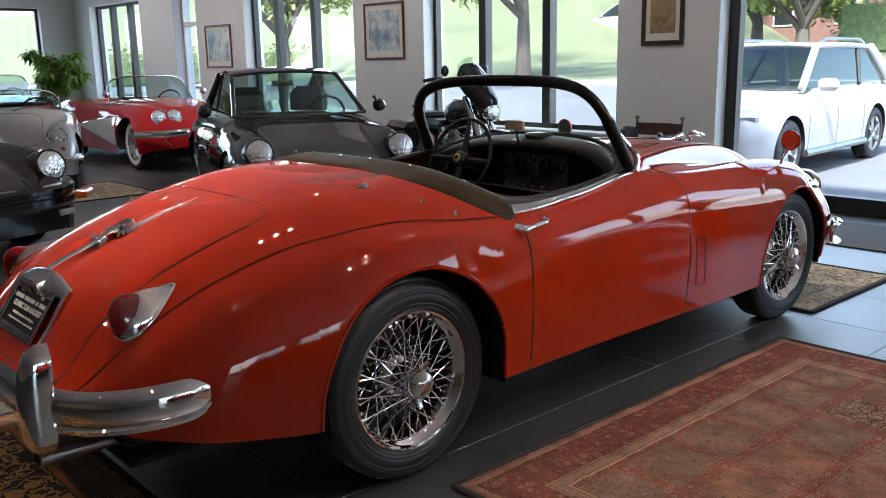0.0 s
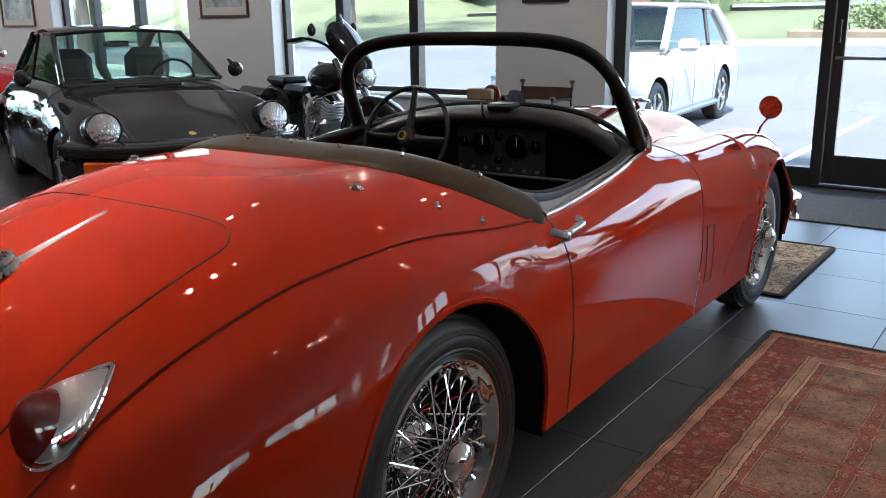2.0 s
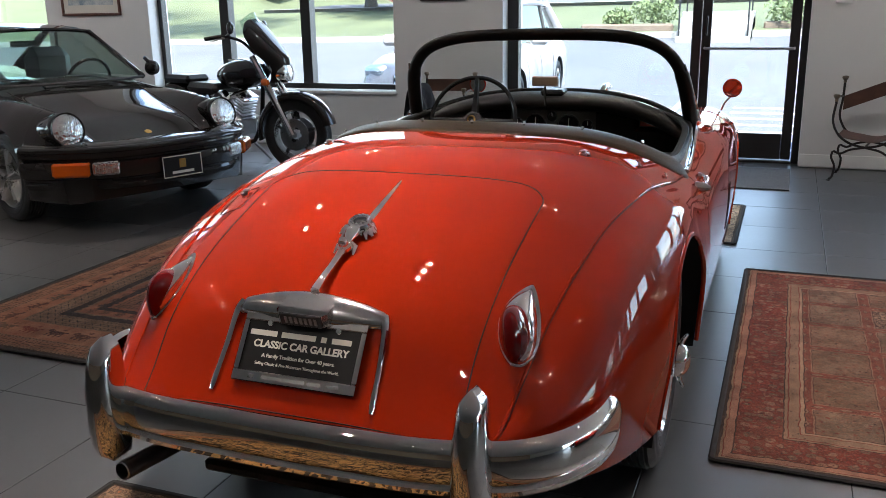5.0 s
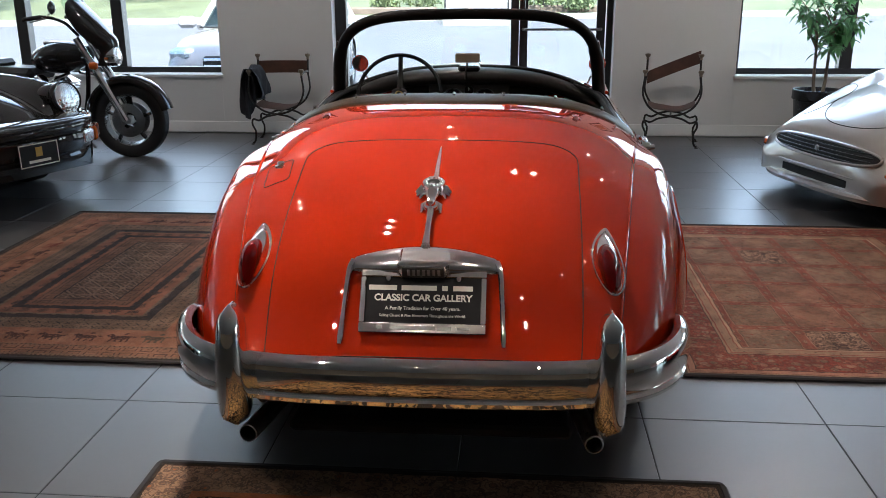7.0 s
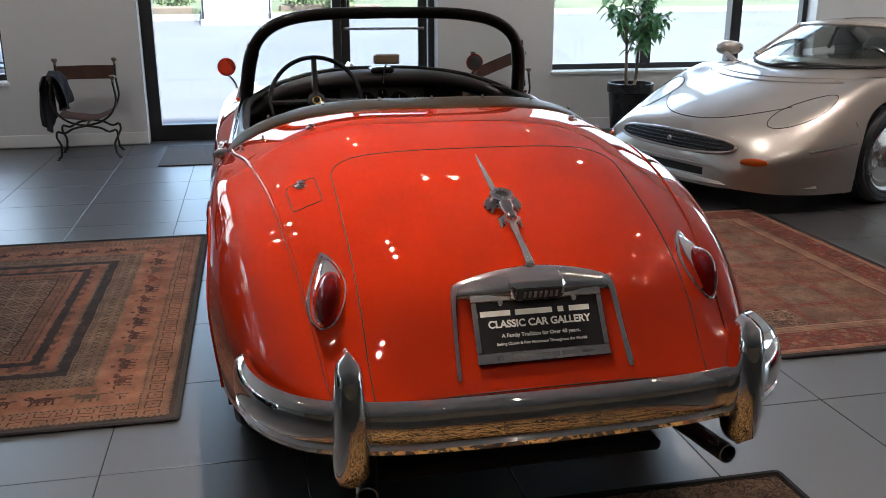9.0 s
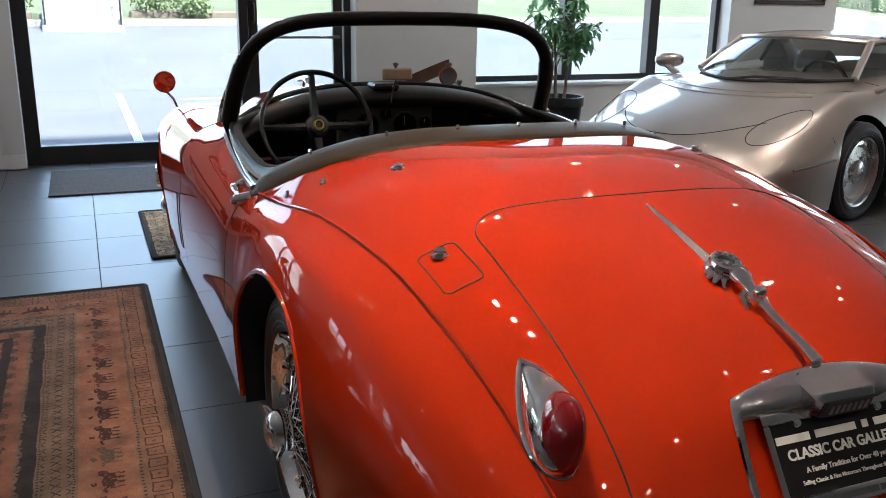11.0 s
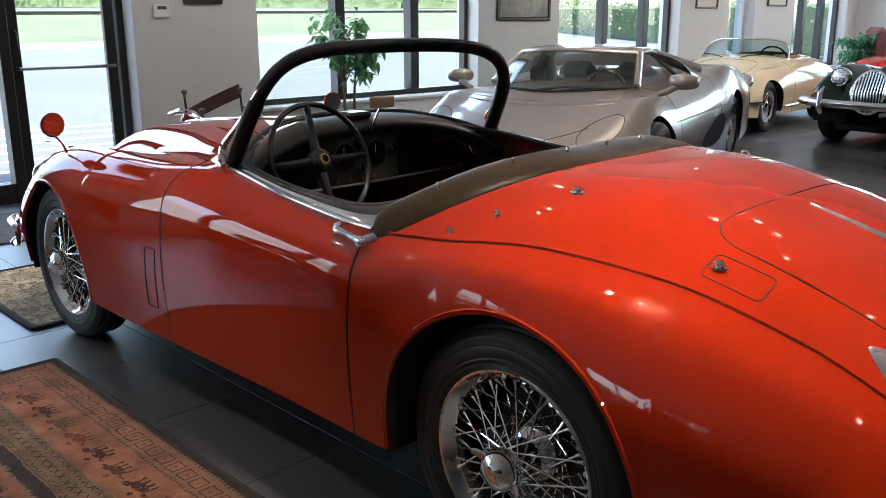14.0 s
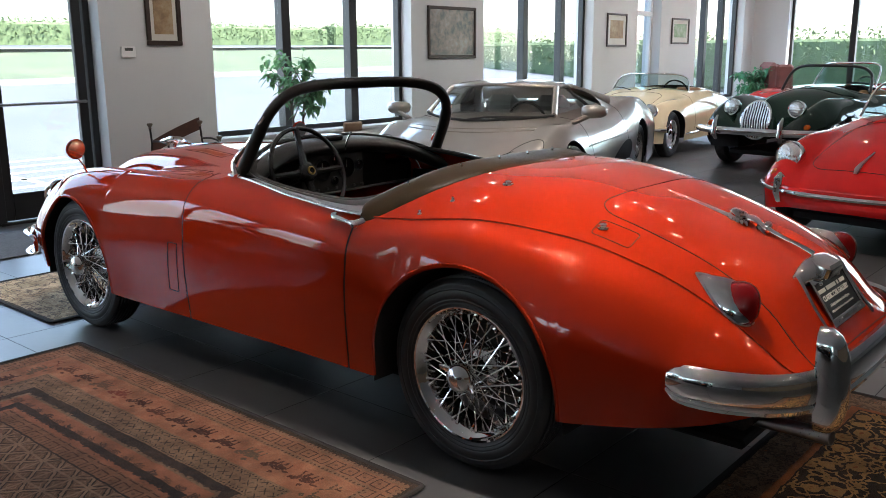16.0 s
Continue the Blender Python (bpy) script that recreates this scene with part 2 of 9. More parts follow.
def wall_with_openings(name, openings, lo, hi, at0, at1, along, label):
    """A wall from lo to hi between the planes at0 and at1, with openings (start, end, bottom, top)."""
    w = Mesh()

    def block(a, b, z0, z1):
        if b - a > 0.001 and z1 - z0 > 0.001:
            if along == "y":
                w.box(at0, at1, a, b, z0, z1, 0.001)
            else:
                w.box(a, b, at0, at1, z0, z1, 0.001)

    at = lo
    for a, b, z0, z1 in sorted(openings):
        block(at, a, 0, CEILING)
        block(a, b, 0, z0)
        block(a, b, z1, CEILING)
        at = b
    block(at, hi, 0, CEILING)
    return solid(name, w, M_WALL, label, "wall", kind="structure", smooth=False)


ENTRY = (1.69, 4.43, 0.0, HEAD)
WINDOWS = [(5.58, 8.60), (10.08, 13.08), (17.1, 19.7), (-2.37, 0.52), (-6.62, -3.81), (-12.6, -10.34)]
SIDE_DOORS = [(14.75, 15.65), (-8.9, -8.05)]
openings = [ENTRY] + [(a, b, SILL if abs(a) < 14 and a > -10 else 0.5, HEAD) for a, b in WINDOWS] + [(a, b, 0.0, HEAD) for a, b in SIDE_DOORS]
wall_with_openings("wall_front", openings, RIGHT - 0.3, LEFT + 0.3, FRONT, OUTER, "y", "warm white plaster wall with tall black-framed windows")
SIDE_WINDOWS = [(3.0, 6.75), (-1.5, 2.2)]
wall_with_openings("wall_left", [(a, b, 0.55, HEAD) for a, b in SIDE_WINDOWS], BACK, FRONT, LEFT, LEFT + 0.3, "x", "warm white plaster side wall with wide windows")
wall_with_openings("wall_right", [(a, b, 0.55, HEAD) for a, b in SIDE_WINDOWS], BACK, FRONT, RIGHT - 0.3, RIGHT, "x", "warm white plaster side wall with wide windows")
# Closing wall out of view, set far back to keep reflections dark.
solid("wall_back", Mesh().box(BACK - 0.3, BACK, RIGHT - 0.3, LEFT + 0.3, 0, CEILING, 0.001), M_BACK, "plain tan wall out of view, set for reflections", "wall", kind="structure", smooth=False)
solid("ceiling", Mesh().box(BACK - 0.3, OUTER, RIGHT - 0.3, LEFT + 0.3, CEILING + 0.002, CEILING + 0.25, 0.001), M_CEIL, "pale painted ceiling", "ceiling", kind="structure", smooth=False)


def window_frame(name, a, b, z0, z1, bars, axis="y", at=GLAZE, inward=-1, label="tall black metal framed shop window", sill=True):
    """Frame bars, upright bars at the given places, panes and a white sill; axis: the way the wall runs."""
    w = thing(name, label, "window", kind="structure")

    def bar(title, p, q, lo, hi, dep=0.09, mat=M_FRAME):
        m = Mesh()
        if axis == "y":
            m.box(at - dep / 2, at + dep / 2, p, q, lo, hi, 0.004)
        else:
            m.box(p, q, at - dep / 2, at + dep / 2, lo, hi, 0.004)
        return part(title, m, mat, w)

    t = 0.055
    bar("frame_bar", a, a + t, z0, z1)
    bar("frame_bar", b - t, b, z0, z1)
    bar("frame_bar", a + t, b - t, z0, z0 + t)
    bar("frame_bar", a + t, b - t, z1 - t, z1)
    edges = [a + t]
    for y in sorted(bars):
        bar("mullion", y - 0.058, y + 0.058, z0 + t, z1 - t, 0.12)
        edges += [y - 0.058, y + 0.058]
    edges.append(b - t)
    for p, q in zip(edges[::2], edges[1::2]):
        pane = bar("pane", p, q, z0 + t, z1 - t, 0.006, M_GLASS)
        pane.visible_shadow = False
    if sill and axis == "y":
        part("window_sill", Mesh().box(FRONT - 0.025, at - 0.046, a - 0.02, b + 0.02, z0 - 0.035, z0 - 0.002, 0.006), M_TRIM, w, "white painted sill board")
    return w


BARS = [(6.68, 7.70), (11.31, 12.33), (18.0, 18.9), (-1.54, -0.54), (-5.98, -5.00), (-11.9, -11.1)]
for i, ((a, b), bars) in enumerate(zip(WINDOWS, BARS)):
    window_frame("window_%d" % (i + 1), a, b, openings[i + 1][2], HEAD, bars)
for i, (a, b) in enumerate(SIDE_WINDOWS):
    third = (b - a) / 3
    window_frame("window_%d" % (7 + i), a, b, 0.55, HEAD, (a + third, b - third), "x", LEFT + 0.2, label="wide black metal framed window in the side wall")
    window_frame("window_%d" % (9 + i), a, b, 0.55, HEAD, (a + third, b - third), "x", RIGHT - 0.2, label="wide black metal framed window in the side wall")


def entrance():
    """A wide fixed light and one glazed door leaf in a black frame."""
    y0, y1 = ENTRY[0], ENTRY[1]
    e = thing("door_1", "glazed entrance with black metal frame and push bar", "door", kind="structure")

    def bar(title, a, b, lo, hi, dep=0.10, mat=M_FRAME, parent=e, x=GLAZE):
        return part(title, Mesh().box(x - dep / 2, x + dep / 2, a, b, lo, hi, 0.004), mat, parent)

    bar("jamb", y0, y0 + 0.06, 0, HEAD)
    bar("jamb", y1 - 0.11, y1, 0, HEAD)
    bar("head_rail", y0 + 0.06, y1 - 0.11, HEAD - 0.06, HEAD)
    bar("threshold", y0 + 0.06, 2.66, 0.0, 0.022, 0.16)
    bar("bottom_rail", 2.68, y1 - 0.11, 0.0, 0.15)
    bar("post", 2.60, 2.68, 0, HEAD - 0.06, 0.12)
    pane = bar("pane", 2.68, y1 - 0.11, 0.15, HEAD - 0.06, 0.008, M_GLASS)
    pane.visible_shadow = False
    leaf = part("door_leaf", Mesh().box(GLAZE - 0.025, GLAZE + 0.025, 1.76, 1.845, 0.03, 2.2, 0.004).box(GLAZE - 0.025, GLAZE + 0.025, 2.515, 2.595, 0.03, 2.2, 0.004)
                .box(GLAZE - 0.025, GLAZE + 0.025, 1.846, 2.514, 0.03, 0.26, 0.004).box(GLAZE - 0.025, GLAZE + 0.025, 1.846, 2.514, 2.1, 2.2, 0.004), M_FRAME, e, "black metal door leaf")
    p = part("pane", Mesh().box(GLAZE - 0.004, GLAZE + 0.004, 1.846, 2.514, 0.261, 2.099, 0.001), M_GLASS, leaf)
    p.visible_shadow = False
    part("push_bar", Mesh().tube([(GLAZE - 0.03, 1.80, 1.02), (GLAZE - 0.075, 1.80, 1.02), (GLAZE - 0.075, 2.56, 1.02), (GLAZE - 0.03, 2.56, 1.02)], 0.014, 10), M_STEEL, leaf, "grey steel push bar")
    part("handle", Mesh().tube([(GLAZE - 0.03, 2.55, 1.30), (GLAZE - 0.06, 2.55, 1.29), (GLAZE - 0.06, 2.55, 1.15), (GLAZE - 0.03, 2.55, 1.14)], 0.010, 8), M_FRAME, leaf, "black pull handle")
    bar("transom", y0 + 0.06, 2.60, 2.21, 2.27)
    pane = bar("pane", y0 + 0.06, 2.60, 2.27, HEAD - 0.06, 0.008, M_GLASS)
    pane.visible_shadow = False


entrance()


def side_door(i, a, b):
    e = thing("door_%d" % i, "narrow glazed white door with a light above it", "door", kind="structure")
    for p, q, lo, hi in ((a, a + 0.06, 0, HEAD), (b - 0.06, b, 0, HEAD), (a + 0.06, b - 0.06, 2.05, 2.13), (a + 0.06, b - 0.06, HEAD - 0.06, HEAD), (a + 0.06, b - 0.06, 0.0, 0.25)):
        part("frame_bar", Mesh().box(GLAZE - 0.04, GLAZE + 0.04, p, q, lo, hi, 0.004), M_TRIM, e)
    for lo, hi in ((0.25, 2.05), (2.13, HEAD - 0.06)):
        g = part("pane", Mesh().box(GLAZE - 0.004, GLAZE + 0.004, a + 0.06, b - 0.06, lo, hi, 0.001), M_GLASS, e)
        g.visible_shadow = False


for i, (a, b) in enumerate(SIDE_DOORS):
    side_door(2 + i, a, b)

for a, b in ((RIGHT, -8.9), (-8.05, 1.69), (4.43, 14.75), (15.65, LEFT)):
    solid("baseboard", Mesh().box(FRONT - 0.016, FRONT - 0.001, a, b, 0.008, 0.12, 0.004), M_TRIM, "white painted baseboard along the front wall", "baseboard", kind="structure")

# ---- car building ----
COLS = ("X", "zc", "ys", "zs", "yf", "zf", "ym", "zm", "yb", "zb")


class Shell:
    """The skin of a car. Each station along x: crown height, shoulder seam, wing crown, widest point, lower edge."""

    def __init__(self, table, arches, crown=2.6, cockpit=None, tight=0.0):
        cols = list(zip(*table))
        self.x0, self.x1 = table[0][0], table[-1][0]
        self.f = {k: smooth_curve(cols[0], c) for k, c in zip(COLS, cols)}
        self.arches, self.crown, self.cockpit, self.tight = arches, crown, cockpit, tight

    def low(self, x):
        z = self.f["zb"](x)
        for ax, az, r in self.arches:
            if abs(x - ax) < r:
                z = max(z, az + math.sqrt(max(0, r * r - (x - ax) ** 2)))
        return z

    def hole(self, x):
        """Half width of the cockpit opening at x."""
        if not self.cockpit:
            return 0.0
        a, b, w, ya, yb = self.cockpit
        if x <= a or x >= b:
            return 0.0
        s = (x - a) / (b - a)
        edge = w if not ya else ya + (yb - ya) * s
        return edge * (1 - abs(2 * s - 1) ** 5) ** 0.42

    def full(self, x):
        g = {k: f(x) for k, f in self.f.items() if k != "X"}
        top = [(g["ys"] * t, g["zc"] - (g["zc"] - g["zs"]) * t ** self.crown) for t in [i / 15 for i in range(16)]]
        line = [(g["ys"], g["zs"]), (g["yf"], g["zf"]), (g["ym"], g["zm"]), (g["yb"], min(g["zb"], g["zm"] - 0.02) - 0.01)]
        k = self.tight * min(1.0, max(0.0, (x - 0.25) / 0.35)) * min(1.0, max(0.0, (3.0 - x) / 0.3))
        if k > 0:
            line.insert(2, (g["yf"] + (g["ym"] - g["yf"]) * (0.42 + 0.42 * k), g["zf"] + (g["zm"] - g["zf"]) * 0.33))
        side = spline(line, 24)
        return top, [(p[0], p[1]) for p in side]

    def deck(self, x, y):
        """Height of the skin at (x, y)."""
        top, side = self.full(x)
        line = top + [p for p in side[1:] if p[1] > self.f["zm"](x)]
        ys, zs = [p[0] for p in line], [p[1] for p in line]
        return float(np.interp(abs(y), ys, zs))

    def flank(self, x, z):
        """Half width of the side at height z."""
        side = self.full(x)[1]
        pts = sorted((p[1], p[0]) for p in side)
        return float(np.interp(z, [p[0] for p in pts], [p[1] for p in pts]))

    def section(self, x, n_top=14, n_side=20):
        top, side = self.full(x)
        h, lo = self.hole(x), self.low(x)
        lo = min(lo, side[0][1] - 0.01)
        if h > 0:
            h = min(h, top[-1][0] - 0.002)
            zs = np.interp(h, [p[0] for p in top], [p[1] for p in top])
            top = [(h, float(zs))] + [p for p in top if p[0] > h + 1e-4]

        def even(line, n):
            L = np.array(line)
            d = np.r_[0, np.cumsum(np.hypot(*np.diff(L, axis=0).T))]
            t = np.linspace(0, d[-1], n)
            return list(zip(np.interp(t, d, L[:, 0]), np.interp(t, d, L[:, 1])))

        kept = [side[0]]
        for p, q in zip(side, side[1:]):
            if q[1] < lo:
                s = (p[1] - lo) / max(p[1] - q[1], 1e-6)
                kept.append((p[0] + (q[0] - p[0]) * s, lo))
                break
            kept.append(q)
        if len(kept) < 2:
            kept.append((kept[0][0] + 0.001, lo))
        return even(top, n_top), even(kept, n_side)

    def stations(self, step=0.06, extra=()):
        xs = set(np.arange(self.x0, self.x1 + 0.001, step).round(4)) | {self.x0, self.x1} | set(extra)
        for t in (0.004, 0.012, 0.025, 0.04):
            xs |= {round(self.x0 + t, 4), round(self.x1 - t, 4)}
        for ax, az, r in self.arches:
            xs = {x for x in xs if abs(x - ax) > r + 0.01 or x in extra}
            xs |= {round(ax + r * math.cos(math.pi * k / 22), 5) for k in range(23)}
            xs |= {round(ax + s * (r + 0.0015), 5) for s in (-1, 1)}
        if self.cockpit:
            a, b = self.cockpit[:2]
            for k in range(9):
                s = 0.5 - 0.5 * math.cos(math.pi * k / 16)
                xs |= {round(a + (b - a) * s * 0.3, 5), round(b - (b - a) * s * 0.3, 5)}
            xs |= {round(a - 0.0015, 5), round(b + 0.0015, 5)}
        return sorted(x for x in xs if self.x0 <= x <= self.x1)

    def strip(self, xs, side=1, what="both", n_top=14, n_side=20):
        """The skin over the stations on one side as a mesh sheet."""
        rows = []
        for x in xs:
            t, s = self.section(x, n_top, n_side)
            line = t + s[1:] if what == "both" else (t if what == "top" else s)
            rows.append([(x, side * y, z) for y, z in line])
        return Mesh().grid(rows, flip=side < 0)

    def body(self, step=0.06, extra=(), lo=None, hi=None):
        xs = [x for x in self.stations(step, extra) if (lo is None or x >= lo) and (hi is None or x <= hi)]
        m = self.strip(xs, 1)
        o = self.strip(xs, -1)
        n = len(m.v)
        m.v += o.v
        m.f += [tuple(i + n for i in f) for f in o.f]
        if lo is None:
            t, s = self.section(self.x0)
            ring = [(self.x0, y, z) for y, z in t + s[1:]]
            m.fan(ring + [(x, -y, z) for x, y, z in ring[::-1]])
        if hi is None:
            t, s = self.section(self.x1)
            ring = [(self.x1, y, z) for y, z in t + s[1:]]
            m.fan(ring + [(x, -y, z) for x, y, z in ring[::-1]], True)
        return m

    def lips(self, r=0.008):
        """Rolled wheel arch edges."""
        out = []
        for ax, az, ar in self.arches:
            for s in (1, -1):
                path = []
                for k in range(25):
                    x = ax + ar * math.cos(math.pi * k / 24)
                    z = max(self.low(x), az)
                    path.append((x, s * (self.flank(x, z) - 0.004), z))
                zb0, zb1 = self.f["zb"](ax + ar), self.f["zb"](ax - ar)
                path = [(ax + ar, s * (self.flank(ax + ar, zb0 + 0.01) - 0.004), zb0 + 0.004)] + path + [(ax - ar, s * (self.flank(ax - ar, zb1 + 0.01) - 0.004), zb1 + 0.004)]
                out.append(Mesh().tube(path, r, 6))
        return out

    def liner(self, ax, az, r, side, y_in=0.42):
        """The dark wheel well behind an arch."""
        rows = []
        for k in range(17):
            a = math.pi * k / 16
            x, z = ax + (r + 0.012) * math.cos(a), az + (r + 0.012) * math.sin(a)
            y = self.flank(x, max(z, az)) - 0.012
            rows.append([(x, side * y, z), (x, side * y_in, z)])
        rows = [[(ax + r + 0.012, side * (self.flank(ax + r, az) - 0.02), 0.24), (ax + r + 0.012, side * y_in, 0.24)]] + rows + [[(ax - r - 0.012, side * (self.flank(ax - r, az) - 0.02), 0.24), (ax - r - 0.012, side * y_in, 0.24)]]
        m = Mesh().grid(rows)
        m.fan([row[1] for row in rows])
        return m

    def on_deck(self, pts, lift=0.0):
        return [(x, y, self.deck(x, y) + lift) for x, y in pts]


def rounded(cx, cy, hx, hy, r, n=8):
    """Corner-rounded rectangle outline in the plane."""
    out = []
    for k, (sx, sy) in enumerate(((1, 1), (-1, 1), (-1, -1), (1, -1))):
        for i in range(n + 1):
            a = math.pi / 2 * (k + i / n)
            out.append((cx + sx * (hx - r) + r * math.cos(a), cy + sy * (hy - r) + r * math.sin(a)))
    return out


def dense(path, step=0.03, close=False):
    P = [Vector(p) for p in path]
    if close:
        P.append(P[0])
    out = []
    for a, b in zip(P, P[1:]):
        k = max(1, int((b - a).length / step))
        out += [a + (b - a) * i / k for i in range(k)]
    return out if close else out + [P[-1]]


# ---- wheels ----


def tyre(r, w, rim):
    h = w / 2
    prof = [(rim - 0.004, -h * 0.72), (rim + 0.012, -h * 0.86), (rim + (r - rim) * 0.45, -h), (r - 0.022, -h * 0.92), (r - 0.006, -h * 0.74)]
    for g in (-0.58, -0.36, -0.14, 0.08, 0.30, 0.52):
        prof += [(r - 0.001, h * (g - 0.03)), (r, h * (g + 0.08)), (r - 0.008, h * (g + 0.10)), (r - 0.008, h * (g + 0.165))]
    prof += [(r - 0.006, h * 0.74), (r - 0.022, h * 0.92), (r - 0.028, h * 0.955), (r - 0.034, h * 0.95), (r - 0.042, h * 0.975), (r - 0.046, h * 0.955), (r - 0.052, h * 0.985), (rim + (r - rim) * 0.45, h), (rim + 0.040, h * 0.985), (rim + 0.037, h * 0.955), (rim + 0.033, h * 0.975), (rim + 0.028, h * 0.955), (rim + 0.024, h * 0.915), (rim + 0.020, h * 0.925), (rim + 0.012, h * 0.86), (rim - 0.004, h * 0.72)]
    return Mesh().lathe(prof, 56, "y")


def spoke_mesh(kind):
    """One wire spoke from hub to rim, y outwards; kind 0 outer row, 1 inner row."""
    if kind == 0:
        a, b = (0.045 * math.sin(0.9), 0.082, 0.045 * math.cos(0.9)), (0, 0.030, 0.203)
    elif kind == 1:
        a, b = (-0.045 * math.sin(0.9), 0.082, 0.045 * math.cos(0.9)), (0, 0.030, 0.203)
    elif kind == 2:
        a, b = (0.080 * math.sin(0.9), -0.030, 0.080 * math.cos(0.9)), (0, 0.052, 0.211)
    else:
        a, b = (-0.080 * math.sin(0.9), -0.030, 0.080 * math.cos(0.9)), (0, 0.052, 0.211)
    A, B = Vector(a), Vector(b)
    m = Mesh().tube([A, A.lerp(B, 0.86)], 0.0029, 6)
    m.tube([A.lerp(B, 0.87), A.lerp(B, 0.93)], 0.0042, 6)
    m.tube([A.lerp(B, 0.93), B], [0.0052, 0.0072], 6)
    return m


# Chrome darkened in its colour for the dim reflections inside the rim.
M_WELL = grained("rim_well_dimmed_chrome", (0.42, 0.39, 0.37), rough=0.16, vary=0.25, metal=1.0)
M_DRUM = grained("cast_drum", (0.05, 0.048, 0.046), rough=0.5, vary=0.3, metal=0.5)
SPOKES = [spoke_mesh(k).data("spoke", M_CHROME) for k in range(4)]


def wire_wheel(parent, x, y, z, side, r=0.345, spin=0.0):
    w = part("wheel", tyre(r, 0.172, 0.232), M_TYRE, parent, "black ribbed tyre on a chrome wire wheel")
    w.matrix_basis = pose(x, y, z, 0, 0, 0 if side > 0 else 180)
    w.name = "wheel"
    t = Mesh().lathe([(0.238, 0.066), (0.243, 0.074), (0.239, 0.079), (0.233, 0.077), (0.228, 0.070), (0.222, 0.062), (0.214, 0.056), (0.208, 0.046)], 56, "y")
    rim = part("rim", t, M_CHROME, w, "polished chrome rim")
    part("rim_well", Mesh().lathe([(0.208, 0.046), (0.203, 0.03), (0.200, 0.005), (0.200, -0.01), (0.205, -0.05), (0.236, -0.07)], 56, "y"), M_WELL, rim, "bright inner rim well")
    hub = Mesh().lathe([(0.0, 0.105), (0.036, 0.105), (0.046, 0.097), (0.048, 0.080), (0.046, 0.06), (0.048, 0.035), (0.052, 0.018), (0.066, 0.010), (0.080, -0.004), (0.088, -0.022), (0.090, -0.040), (0.084, -0.06), (0.0, -0.062)], 32, "y")
    part("hub", hub, M_CHROME, w, "chrome splined hub")
    nut = Mesh().lathe([(0.0, 0.146), (0.020, 0.145), (0.024, 0.142), (0.036, 0.138), (0.047, 0.128), (0.053, 0.114), (0.055, 0.100), (0.050, 0.090)], 28, "y")
    for s in (1, -1):
        ears = spline([(0, 0.112, s * 0.040), (0, 0.120, s * 0.064), (0.0, 0.132, s * 0.082)], 6)
        nut.tube(ears, [0.013, 0.013, 0.012, 0.011, 0.010, 0.006], 8, flat=0.6)
    k = part("knock_off_nut", nut, M_CHROME, w, "two-eared chrome knock-off nut")
    k.matrix_basis = pose(0, 0, 0, 0, 25 + spin, 0)
    part("brake_drum", Mesh().lathe([(0.0, -0.06), (0.15, -0.06), (0.16, -0.075), (0.16, -0.12), (0.0, -0.12)], 32, "y"), M_DRUM, w, "dark grey brake drum")
    for i in range(15):
        for k, off in enumerate((0, 7, 12, 19)):
            sp = new("spoke", SPOKES[k])
            sp.parent = w
            sp.matrix_basis = pose(0, 0, 0, 0, 24 * i + off, 0)
    return w

# ---- the red roadster ----
M_LENS = Nodes("red_lens").set(color=(0.115, 0.0010, 0.0014), rough=0.06, spec=0.5, coat=1.0)
M_PLATE = grained("black_plate", (0.009, 0.008, 0.008), rough=0.5, vary=0.2, spec=0.2)
M_LETTER = grained("cream_lettering", (0.74, 0.70, 0.60), rough=0.5, vary=0.05)
M_SATIN = grained("satin_chrome", (0.80, 0.78, 0.76), rough=0.12, vary=0.08, metal=1.0)
M_DIAL = grained("black_dial", (0.012, 0.012, 0.012), rough=0.25, vary=0.2)
M_RING = grained("blackened_ring", (0.06, 0.06, 0.06), rough=0.35, vary=0.2, metal=0.8)
M_GREYLEATHER = grained("grey_leather_panel", (0.075, 0.074, 0.066), rough=0.55, vary=0.2, fine=300, bump=0.25)
# The mirror's tan reflection of the room behind, put into its colour.
M_MIRROR_REFLECT = grained("tan_mirror_reflection", (0.40, 0.29, 0.19), rough=0.45, vary=0.1)
M_GOLD = grained("gold_badge", (0.55, 0.34, 0.10), rough=0.3, vary=0.15, metal=1.0)
M_CARPET = grained("black_carpet", (0.010, 0.010, 0.010), rough=1.0, vary=0.3, bump=0.4)

